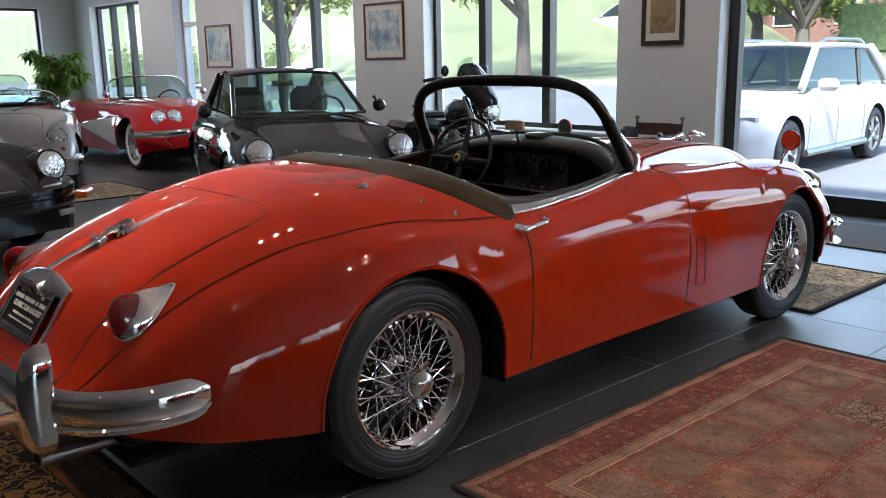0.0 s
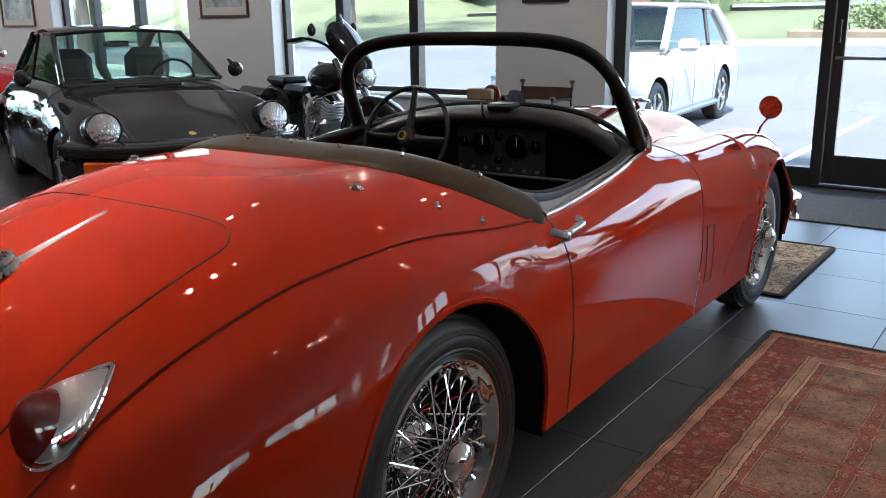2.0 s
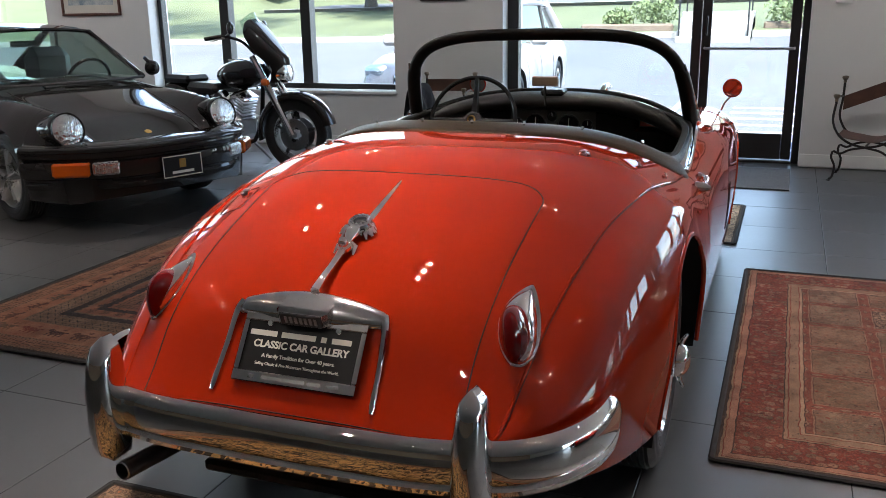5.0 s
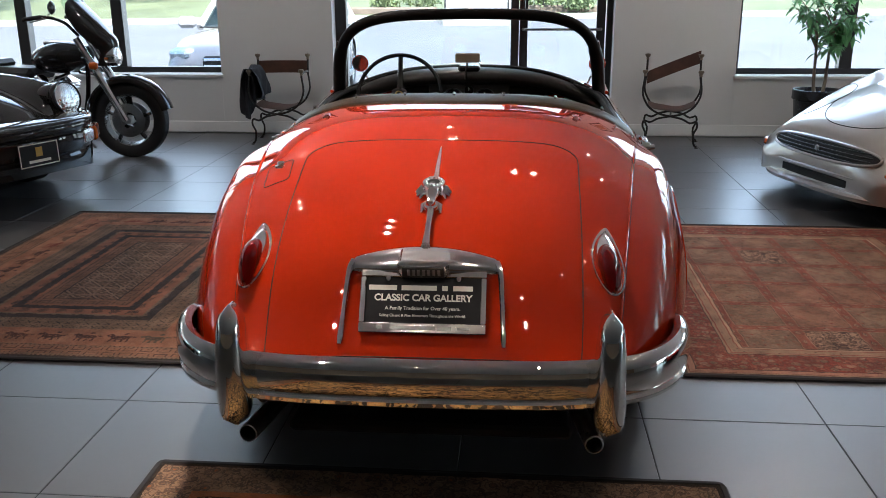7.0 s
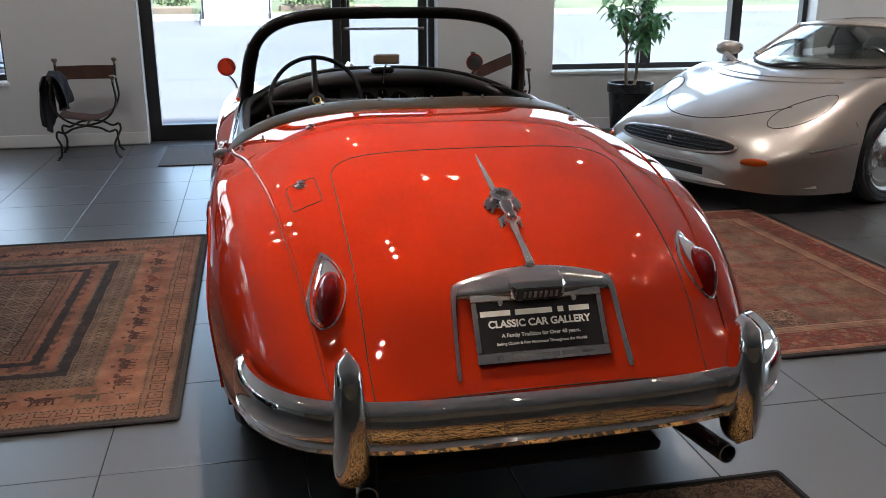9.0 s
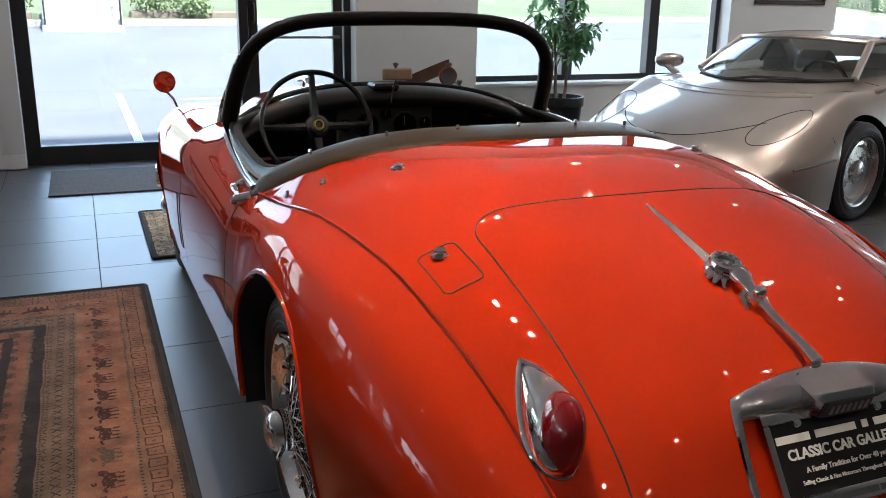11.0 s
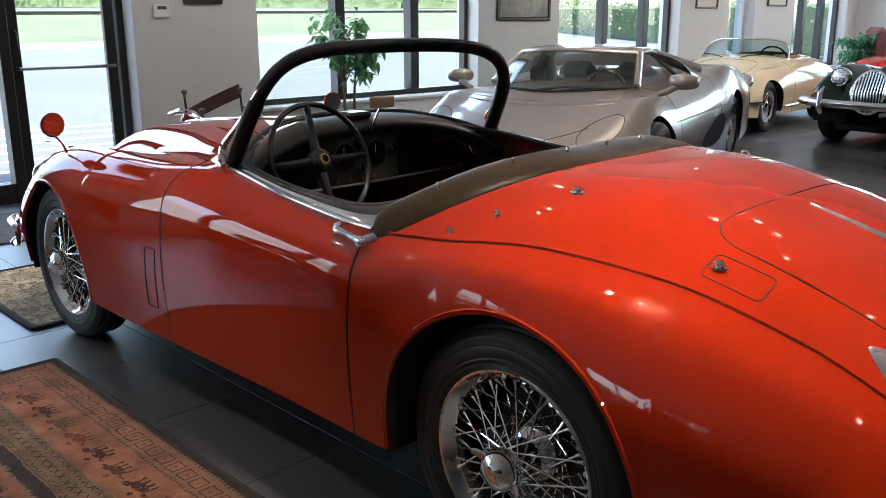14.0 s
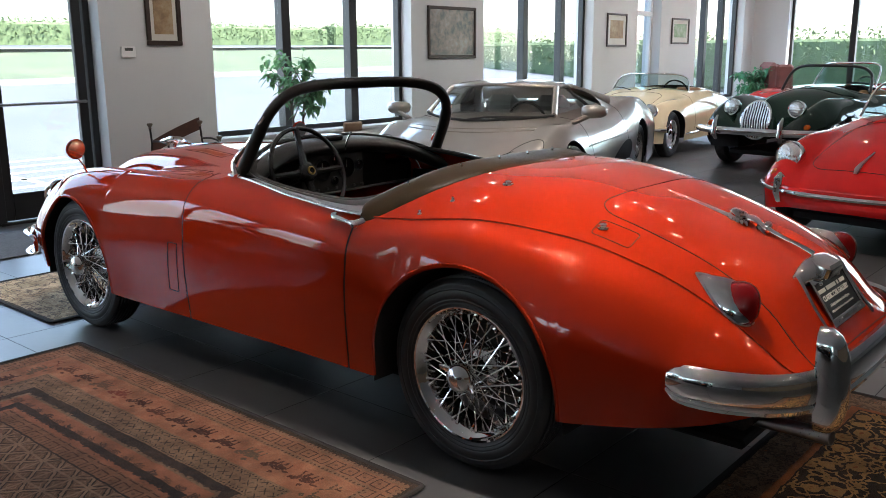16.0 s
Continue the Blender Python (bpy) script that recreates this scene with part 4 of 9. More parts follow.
        part("housing", Mesh().lathe([(0, 0.0), (0.046, 0.0), (0.052, 0.005), (0.050, 0.016), (0.036, 0.028), (0.0, 0.036)], 28, "x"), M_RED, mir, m=pose(2.53, s * 0.742, 0.957, 0, -3, s * 4))
        part("mirror_glass", Mesh().lathe([(0, -0.002), (0.045, -0.002), (0.045, 0.001)], 28, "x"), M_CHROME, mir, m=pose(2.53, s * 0.742, 0.957, 0, -3, s * 4))
        # head lamp
        part("head_lamp", Mesh().lathe([(0, 0.05), (0.06, 0.042), (0.088, 0.02), (0.098, 0.008), (0.100, -0.02), (0.094, -0.05)], 32, "x", (3.24, s * 0.50, 0.625)), M_CHROME, car, "round chrome-rimmed head lamp")

    # bonnet ornament and centre strip
    part("bonnet_strip", Mesh().tube([(x, 0, sh.deck(x, 0) + 0.002) for x in np.linspace(1.75, 3.1, 30)], 0.006, 6), M_CHROME, car, "thin chrome bonnet strip")
    bz = sh.deck(2.78, 0)
    orn = Mesh().tube(spline([(2.60, 0, sh.deck(2.6, 0) + 0.004), (2.66, 0, bz + 0.040), (2.74, 0, bz + 0.052), (2.82, 0, bz + 0.050), (2.90, 0, bz + 0.034), (2.95, 0, bz + 0.028)], 18), [0.006, 0.008, 0.011, 0.014, 0.016, 0.017, 0.016, 0.015, 0.015, 0.016, 0.017, 0.016, 0.014, 0.013, 0.013, 0.012, 0.009, 0.004], 10)
    orn.tube([(2.76, 0, bz + 0.05), (2.80, 0, bz + 0.01), (2.80, 0, bz - 0.01)], [0.012, 0.010, 0.014], 8)
    part("bonnet_ornament", orn, M_CHROME, car, "leaping chrome bonnet ornament")

    # cockpit trim pad round the rear edge
    path = []
    for i in range(57):
        a = math.pi * (i / 56 - 0.5)
        y = 0.690 * math.copysign(abs(math.sin(a)) ** 0.85, math.sin(a))
        k = abs(y) / 0.690
        path.append(Vector((0.262 + 0.268 * k ** 3.2, y, 0)))
    rows = []
    for i, p in enumerate(path):
        d = (path[min(i + 1, 56)] - path[max(i - 1, 0)]).normalized()
        n = Vector((d.y, -d.x, 0))
        k = abs(p.y) / 0.690
        size = (0.12, 0.45, 0.70, 0.86, 0.95)[min(i, 56 - i)] if min(i, 56 - i) < 5 else 1.0
        w = (0.105 - 0.010 * k ** 3) * size
        base = sh.deck(p.x, p.y)
        rows.append([(p.x + n.x * w * u, p.y + n.y * w * u, (sh.deck(p.x + n.x * w * u, p.y + n.y * w * u) if u < 0 else base) + up * (0.42 + 0.30 * k ** 3) * size)
                     for u, up in ((v * (1 - 0.45 * k ** 5) if v < 0 else v, h) for v, h in ((-1.0, -0.004), (-0.96, 0.008), (-0.7, 0.020), (-0.3, 0.032), (0.1, 0.040), (0.42, 0.043), (0.62, 0.036), (0.72, 0.020), (0.72, -0.01), (0.66, -0.06), (-0.9, -0.05)))])
    m = Mesh().grid(rows, close_v=True)
    m.fan(rows[0]).fan(rows[-1])
    pad = part("cockpit_pad", m, M_COVER, car, "dark brown-black vinyl roll round the cockpit", angle=80)
    for k in (-0.82, -0.55, -0.27, 0, 0.27, 0.55, 0.82):
        y = 0.690 * k
        x = 0.262 + 0.268 * abs(k) ** 3.2
        part("press_stud", Mesh().lathe([(0, 0.014), (0.005, 0.012), (0.006, 0.006), (0.004, 0.003), (0.004, -0.01)], 10, "z", (x, y, sh.deck(x, y) + 0.016 + 0.010 * abs(k) ** 3)), M_CHROME, pad)

    # interior tub, seats, dash
    tub = Mesh()
    rows = []
    tub.box(0.36, 1.9, -0.64, 0.64, 0.22, 0.25, 0.004)
    tub.box(0.33, 0.36, -0.52, 0.52, 0.22, 0.90, 0.004)
    for s in (1, -1):
        tub.box(0.40, 1.5, 0.655 if s > 0 else -0.69, 0.69 if s > 0 else -0.655, 0.24, 0.80, 0.01)
    part("interior_lining", tub, M_CARPET, car, "black carpet and door linings")
    part("underbody", Mesh().box(-0.85, 3.2, -0.40, 0.40, 0.20, 0.235, 0.01).box(-0.9, -0.2, -0.5, 0.5, 0.3, 0.46, 0.03), M_UNDER, car, "dark underbody")
    for s in (1, -1):
        seat = Mesh().box(0.48, 1.0, s * 0.33 - 0.25, s * 0.33 + 0.25, 0.30, 0.46, 0.05)
        seat.box(0.40, 0.54, s * 0.33 - 0.25, s * 0.33 + 0.25, 0.40, 0.86, 0.05)
        part("seat", seat, M_LEATHER, car, "black leather bucket seat")
    rows = []
    for i in range(33):
        u = i / 16 - 1
        y = 0.638 * u
        xe = 1.39 - 0.16 * abs(u) ** 3
        zt = sh.deck(1.47, y * 0.98) - 0.012 + 0.046 * (1 - u * u)
        rows.append([(1.55 - 0.24 * u * u, y, zt - 0.012), (1.49 - 0.20 * u * u, y, zt + 0.004), (xe + 0.02, y, zt - 0.012), (xe - 0.01, y, zt - 0.038), (xe, y, zt - 0.065), (xe + 0.04, y, zt - 0.075)])
    part("dash_top_roll", Mesh().grid(rows), M_LEATHER, car, "padded black leather dash top roll", angle=80)
    dash = part("dashboard", Mesh().box(1.437, 1.50, -0.60, 0.60, 0.74, 0.87, 0.02).box(1.436, 1.49, -0.40, 0.40, 0.80, 0.945, 0.02), M_LEATHER, car, "black leather dashboard")
    part("gauge_panel", Mesh().box(1.422, 1.435, -0.205, 0.205, 0.757, 0.945, 0.006), M_GREYLEATHER, dash, "grey centre gauge panel")
    for y, z, r in ((0.080, 0.870, 0.052), (-0.080, 0.870, 0.052), (0.168, 0.875, 0.026), (-0.168, 0.875, 0.026), (0.0, 0.912, 0.024), (0.0, 0.812, 0.020)):
        g = part("gauge", Mesh().lathe([(0, -0.004), (r * 0.9, -0.004), (r * 0.92, -0.010), (r, -0.010), (r * 1.06, 0.0)], 28, "x", (1.422, y, z)), M_DIAL, dash, "round black gauge")
        part("gauge_ring", Mesh().lathe([(r * 0.93, -0.009), (r * 0.95, -0.013), (r * 1.04, -0.011), (r * 1.06, -0.001)], 28, "x", (1.422, y, z)), M_RING, g)
        part("needle", Mesh().box(1.4155, 1.417, y - 0.0012, y + 0.0012, z, z + r * 0.7, 0.0003), M_LETTER, g)
    for k in range(7):
        part("switch", Mesh().lathe([(0, -0.022), (0.007, -0.02), (0.007, -0.012), (0.003, -0.01), (0.003, 0)], 10, "x", (1.422, -0.18 + 0.06 * k, 0.778)), M_STEEL, dash)
    part("dash_rail", Mesh().tube([(1.43, -0.6, 0.758), (1.424, 0, 0.752), (1.43, 0.6, 0.758)], 0.006, 6), M_STEEL, dash, "bright lower dash rail")

    # demister box, its lip and a second padded roll under the screen
    part("demister", Mesh().box(1.40, 1.50, -0.055, 0.055, sh.deck(1.47, 0) + 0.022, sh.deck(1.47, 0) + 0.052, 0.010), M_DIAL, dash, "small black box on the dash top")
    lip = [(1.565 - 0.255 * u * u, 0.625 * u, sh.deck(1.47, 0.6 * u) + 0.006 + 0.030 * (1 - u * u)) for u in np.linspace(-1, 1, 33)]
    part("dash_lip", Mesh().tube(lip, 0.011, 8), M_DIAL, car, "thin black edge along the screen")

    # steering wheel
    sw = part("steering_wheel", Mesh().lathe([(0.205 + 0.010 * math.cos(TAU * k / 10), 0.010 * math.sin(TAU * k / 10)) for k in range(10)], 56, "x", close=True), M_DIAL, car, "thin black four-spoke steering wheel", m=pose(1.230, 0.33, 0.905, 0, 22, 0))
    for k in range(4):
        a = TAU * (k + 0.5) / 4 + 0.785
        part("spoke", Mesh().tube([(0.02, 0.03 * math.cos(a), 0.03 * math.sin(a)), (0.012, 0.11 * math.cos(a), 0.11 * math.sin(a)), (0.0, 0.2 * math.cos(a), 0.2 * math.sin(a))], [0.020, 0.014, 0.012], 8), M_DIAL, sw)
    part("horn_boss", Mesh().lathe([(0, -0.020), (0.03, -0.018), (0.042, -0.006), (0.045, 0.02), (0.03, 0.06)], 28, "x"), M_DIAL, sw)
    part("horn_badge", Mesh().lathe([(0.013, -0.026), (0.016, -0.027), (0.020, -0.024), (0.021, -0.016)], 24, "x"), M_GOLD, sw, "round gold horn badge")
    part("column", Mesh().tube([(0.02, 0, 0), (0.5, 0, 0.0)], 0.022, 12), M_DIAL, sw)

    # windscreen
    def ws(u, v):
        base = Vector((1.575 - 0.265 * u * u, 0.640 * u, 0.972 - 0.052 * u * u))
        top = Vector((1.235 - 0.125 * u * u, 0.590 * u, 1.292 - 0.012 * u * u))
        return base.lerp(top, v)

    ring = []
    for i in range(61):
        a = math.pi * i / 60
        c, s = math.cos(a), math.sin(a)
        ring.append(ws(math.copysign(abs(c) ** 0.42, c), abs(s) ** 0.42))
    part("windscreen_frame", Mesh().tube(ring, [0.027 if 5 < i < 55 else 0.032 for i in range(61)], 12, flat=0.8), M_LEATHER, car, "thick black leather-covered windscreen frame", angle=80)
    part("windscreen_glass", Mesh().grid([[ws(t * math.cos(math.pi * i / 60) ** 0.42 if i < 30 else 0.0, math.sin(math.pi * i / 60) ** 0.42) for t in np.linspace(-0.995, 0.995, 33)] for i in range(30)]), M_GLASS, car, "clear curved windscreen", angle=80).visible_shadow = False
    part("windscreen_base_trim", Mesh().tube([ws(u, 0.0) + Vector((0.012, 0, 0.0)) for u in np.linspace(-1, 1, 41)], 0.012, 8), M_CHROME, car, "chrome windscreen base strip")
    for s in (1, -1):
        quarter = [(1.30, s * 0.672, 0.915), (1.34, s * 0.655, 0.965), (1.25, s * 0.640, 1.06), (1.17, s * 0.615, 1.17)]
        part("pillar_trim", Mesh().tube(spline(quarter, 12), [0.016, 0.015, 0.014, 0.013, 0.012, 0.011, 0.010, 0.009, 0.008, 0.007, 0.006, 0.004], 8), M_CHROME, car, "chrome pillar finisher")
    for y0 in (0.30, -0.06):
        part("wiper", Mesh().tube([ws(y0 / 0.64, 0.02) + Vector((0.02, 0, 0.01)), ws((y0 - 0.12) / 0.64, 0.10) + Vector((0.02, 0, 0.006)), ws((y0 - 0.30) / 0.64, 0.05) + Vector((0.02, 0, 0.008))], 0.005, 6), M_STEEL, car, "thin wiper arm")
    # The face carries a painted tan reflection instead of mirror glass.
    mirror = part("rear_view_mirror", Mesh().box(1.270, 1.288, -0.060, 0.060, 1.062, 1.106, 0.006), M_MIRROR_REFLECT, car, "small rectangular rear-view mirror", m=None)
    part("stem", Mesh().tube([(1.285, 0, 1.07), (1.31, 0.01, 1.02), (1.33, 0.012, 0.97)], 0.005, 8), M_CHROME, mirror)
    for x, side in ((0, 1), (0, -1), (2.59, 1), (2.59, -1)):
        wire_wheel(car, x, side * 0.652, 0.345, side, spin=17 * x + 40 * side)
    part("rear_axle", Mesh().tube([(0, -0.6, 0.345), (0, 0.6, 0.345)], 0.04, 10), M_UNDER, car)
    return car


roadster()

# ---- the other cars ----
M_CARBLACK = car_paint("black_paint", (0.016, 0.0145, 0.014), rough=0.3)
M_SILVER = car_paint("silver_paint", (0.37, 0.325, 0.285), metal=0.65, rough=0.34)
M_SILVER2 = car_paint("pale_silver_paint", (0.46, 0.44, 0.41), metal=0.6, rough=0.36)
M_CREAM = car_paint("cream_paint", (0.66, 0.55, 0.36), rough=0.4)
M_GREEN = car_paint("dark_green_paint", (0.006, 0.016, 0.011), rough=0.3)
M_RED2 = car_paint("signal_red_paint", (0.50, 0.012, 0.010), rough=0.35)
M_VETTE = car_paint("roman_red_paint", (0.36, 0.014, 0.014), rough=0.35)
M_COVE = car_paint("silver_white_cove_paint", (0.60, 0.57, 0.53), rough=0.35)
M_WHITE = car_paint("white_paint", (0.44, 0.425, 0.42), rough=0.4)
M_AMBER = Nodes("amber_lens").set(color=(0.50, 0.085, 0.006), rough=0.15, coat=1.0)
_n = Nodes("fluted_lamp_glass")
_cell = _n.node("ShaderNodeTexVoronoi", {"Vector": _n.map((1, 1, 0.45)), "Scale": 75, "Randomness": 0.55})
_n.bump(_cell, 0.9, 0.006)
M_LAMP = _n.set(color=_n.ramp(_n.noise(30, 3), [(0.3, (0.55, 0.56, 0.55)), (0.7, (0.86, 0.87, 0.86))]), rough=0.10, metal=0.85, coat=1.0)
M_ALLOY = grained("cast_alloy", (0.50, 0.49, 0.47), rough=0.28, vary=0.12, metal=1.0)
M_WHITEWALL = grained("white_sidewall", (0.70, 0.67, 0.60), rough=0.6, vary=0.08)
M_TANLEATHER = grained("tan_leather", (0.30, 0.15, 0.07), rough=0.5, vary=0.2, fine=260, bump=0.2)
M_REDLEATHER = grained("red_leather", (0.30, 0.02, 0.015), rough=0.5, vary=0.2, fine=260, bump=0.2)
M_DARKGLASS = glass("smoked_glass", (0.55, 0.58, 0.55))
M_PRIVACY = glass("privacy_glass", (0.24, 0.29, 0.26))
M_GREYSEAT = grained("pale_grey_leather", (0.26, 0.25, 0.23), rough=0.5, vary=0.2, fine=260, bump=0.2)


def disc_wheel(parent, x, y, z, side, r, w, rim, spokes=5, mat=M_ALLOY, wall=False):
    wh = part("wheel", tyre(r, w, rim), M_TYRE, parent, "black tyre on a bright metal wheel", m=pose(x, y, z, 0, 0, 0 if side > 0 else 180))
    h = w / 2
    part("rim", Mesh().lathe([(rim + 0.006, h * 0.80), (rim + 0.004, h * 0.88), (rim - 0.008, h * 0.84), (rim - 0.018, h * 0.5), (rim - 0.025, 0.0), (rim, -h * 0.7)], 40, "y"), mat, wh)
    if wall:
        part("white_sidewall", Mesh().lathe([(rim + 0.012, h * 0.89), (rim + 0.02, h * 0.99), (rim + 0.065, h * 1.03), (rim + 0.072, h * 1.0)], 40, "y"), M_WHITEWALL, wh, "white tyre sidewall band")
    if spokes:
        for k in range(spokes):
            a = TAU * k / spokes
            c, s = math.cos(a), math.sin(a)
            q = 0.5 * rim * math.sin(math.pi / spokes)
            m = Mesh().tube([(0.03 * s, h * 0.55, 0.03 * c), (0.6 * rim * s, h * 0.62, 0.6 * rim * c), ((rim - 0.012) * s, h * 0.5, (rim - 0.012) * c)], [q * 0.8, q * 0.7, q * 0.95], 8, flat=0.5)
            part("spoke", m, mat, wh)
        part("hub", Mesh().lathe([(0, h * 0.86), (0.03, h * 0.84), (0.045, h * 0.7), (0.06, h * 0.45)], 24, "y"), mat, wh)
    else:
        part("hub_cap", Mesh().lathe([(0, h * 0.85), (0.05, h * 0.84), (0.075, h * 0.72), (0.08, h * 0.6), (rim * 0.72, h * 0.52), (rim * 0.8, h * 0.66), (rim * 0.95, h * 0.6), (rim, h * 0.5)], 36, "y"), mat, wh, "domed hub cap")
    part("brake_disc", Mesh().lathe([(0, 0), (rim * 0.78, 0.0), (rim * 0.78, -0.02)], 28, "y"), M_STEEL, wh)
    return wh


def blade(path, prof):
    """A bar of the given profile (outwards, up) along a line in plan."""
    rows = []
    for i, p in enumerate(path):
        a, b = path[max(i - 1, 0)], path[min(i + 1, len(path) - 1)]
        d = Vector((b[0] - a[0], b[1] - a[1], 0)).normalized()
        n = Vector((-d.y, d.x, 0))
        rows.append([(p[0] + n.x * o, p[1] + n.y * o, p[2] + z) for o, z in prof])
    m = Mesh().grid(rows, close_v=True)
    m.fan(rows[0])
    m.fan(rows[-1], True)
    return m


def arc_path(x_tip, x_end, half, z, n=25, power=2.6):
    """A bumper's line in plan, from the right end round the nose to the left."""
    out = []
    for i in range(n):
        u = 2 * i / (n - 1) - 1
        out.append((x_tip - (x_tip - x_end) * abs(u) ** power, half * u, z))
    return out


def round_lamp(parent, x, y, z, r, tilt=12, yaw=0, name="head_lamp", ring=M_CHROME, label="round head lamp with bright rim"):
    m = Matrix.Translation((x, y, z)) @ pose(0, 0, 0, 0, -tilt, yaw)
    o = part(name, Mesh().lathe([(r * 0.86, 0.012), (r * 0.95, 0.018), (r, 0.006), (r * 1.02, -0.03), (r * 0.9, -0.08)], 32, "x"), ring, parent, label, m=m)
    part("lens", Mesh().lathe([(0, 0.030), (r * 0.45, 0.026), (r * 0.75, 0.018), (r * 0.9, 0.010), (r * 0.9, -0.01)], 32, "x"), M_LAMP, o, "fluted clear lens")
    return o


def cabin(car, paint, A, B, C, D, glass_mat=M_TINT, crown=0.05, bow=0.16, pillar=0.03, roof_mat=None, rear_mat=None, dip=0.0):
    """Roof, pillars and glass between the corners: screen base A, screen top B, rear top C, rear base D (x, y, z of the left side)."""

    def line(P, n=13, out=0.0, up=0.0):
        return [(P[0] + out * (1 - u * u), P[1] * u, P[2] + up * (1 - u * u)) for u in np.linspace(1, -1, n)]

    a, b, c, d = line(A, out=bow, up=-dip), line(B, out=bow * 0.45, up=crown * 0.6), line(C, out=-bow * 0.3, up=crown * 0.7), line(D, out=-bow * 0.8, up=0.0)

    def between(p, q, k=0.0, n=7):
        rows = []
        for t in np.linspace(0, 1, n):
            rows.append([tuple(Vector(s).lerp(Vector(e), t) + Vector((0, 0, k * math.sin(math.pi * t)))) for s, e in zip(p, q)])
        return Mesh().grid(rows)

    part("windscreen", between(a, b, 0.015), glass_mat, car, "raked windscreen glass", angle=80).visible_shadow = False
    part("rear_window", between(c, d, 0.03), rear_mat or glass_mat, car, "rear window panel", angle=80).visible_shadow = False
    part("roof", between(b, c, crown, 9), roof_mat or paint, car, "curved roof panel", angle=80)
    for s in (1, -1):
        pts = [Vector((p[0], s * p[1], p[2])) for p in (A, B, C, D)]
        part("side_window", Mesh().grid([[pts[0].lerp(pts[3], t) + Vector((0, 0, 0.004)) for t in np.linspace(0.02, 0.98, 9)], [pts[1].lerp(pts[2], t) - Vector((0, 0, 0.004)) for t in np.linspace(0, 1, 9)]]), glass_mat, car, angle=80).visible_shadow = False
        part("pillar", Mesh().tube([pts[0], pts[1]], pillar, 8), paint, car)
        part("roof_rail", Mesh().tube(spline([pts[1], pts[1].lerp(pts[2], 0.5) + Vector((0, 0, crown * 0.35)), pts[2]], 12), pillar * 0.8, 8), paint, car)
        part("rear_pillar", Mesh().tube([pts[2], pts[3]], [pillar * 1.5, pillar * 2.2], 16), paint, car, angle=60)
        mid_t, mid_b = pts[1].lerp(pts[2], 0.75), pts[0].lerp(pts[3], 0.62)
        part("door_pillar", Mesh().tube([mid_b, mid_t], pillar * 0.6, 6), M_BLACK, car)
    part("screen_surround", Mesh().tube([*a], 0.012, 6), M_BLACK, car)
    part("screen_header", Mesh().tube([*b], pillar * 0.7, 6), paint, car)


def open_screen(car, x, half, z, height, rake=0.28, frame=M_CHROME, r=0.011, bow=0.22, corner=0.45):
    """A low framed windscreen of an open car."""

    def ws(u, v):
        base = Vector((x + bow - bow * u * u, half * u, z))
        return base + Vector((-rake * v - 0.02 * v * u * u, -0.05 * u * v, height * v))

    ring = []
    for i in range(41):
        c, s = math.cos(math.pi * i / 40), math.sin(math.pi * i / 40)
        ring.append((math.copysign(abs(c) ** corner, c), abs(s) ** corner))
    part("windscreen_frame", Mesh().tube([ws(u, v) for u, v in ring], r, 8), frame, car, "slim bright windscreen frame", angle=80)
    half_ring = ring[:21]
    part("windscreen", Mesh().grid([[ws(u * t, v) for t in np.linspace(-1, 1, 17)] for u, v in half_ring]), M_TINT, car, "clear windscreen glass", angle=80).visible_shadow = False


def fittings(car, sh, shut=(), r=0.003, inner=0.35):
    """Wheel wells, arch lips, underbody and upright shut lines."""
    for ax, az, ar in sh.arches:
        for s in (1, -1):
            part("wheel_well", sh.liner(ax, az, ar, s, inner), M_UNDER, car, "dark wheel well")
    part("underbody", Mesh().box(sh.x0 + 0.25, sh.x1 - 0.25, -0.45, 0.45, 0.16, 0.22, 0.01), M_UNDER, car)
    for x in shut:
        for s in (1, -1):
            part("shut_line", Mesh().tube([(x, s * (y - 0.001), z) for y, z in sh.section(x)[1]], r, 5), M_GAP, car)


def tub(car, x0, x1, half, z, seat_mat):
    """Cockpit lining with two seats and a steering wheel."""
    part("interior_lining", Mesh().box(x0, x1, -half, half, 0.22, 0.26, 0.01).box(x0 - 0.03, x0, -half, half, 0.22, z - 0.06, 0.01), M_CARPET, car)
    for s in (1, -1):
        part("seat", Mesh().box(x0 + 0.1, x0 + 0.55, s * 0.32 - 0.22, s * 0.32 + 0.22, 0.28, 0.45, 0.05).box(x0 + 0.02, x0 + 0.18, s * 0.32 - 0.22, s * 0.32 + 0.22, 0.4, z + 0.03, 0.05), seat_mat, car, "leather seat")
    part("steering_wheel", Mesh().lathe([(0.19 + 0.012 * math.cos(TAU * k / 8), 0.012 * math.sin(TAU * k / 8)) for k in range(8)], 32, "x", close=True), M_DIAL, car, m=pose(x1 - 0.30, 0.33, z - 0.02, 0, 22, 0))
    part("dashboard", Mesh().box(x1 - 0.14, x1 - 0.02, -half + 0.03, half - 0.03, z - 0.25, z - 0.02, 0.03), M_LEATHER, car)


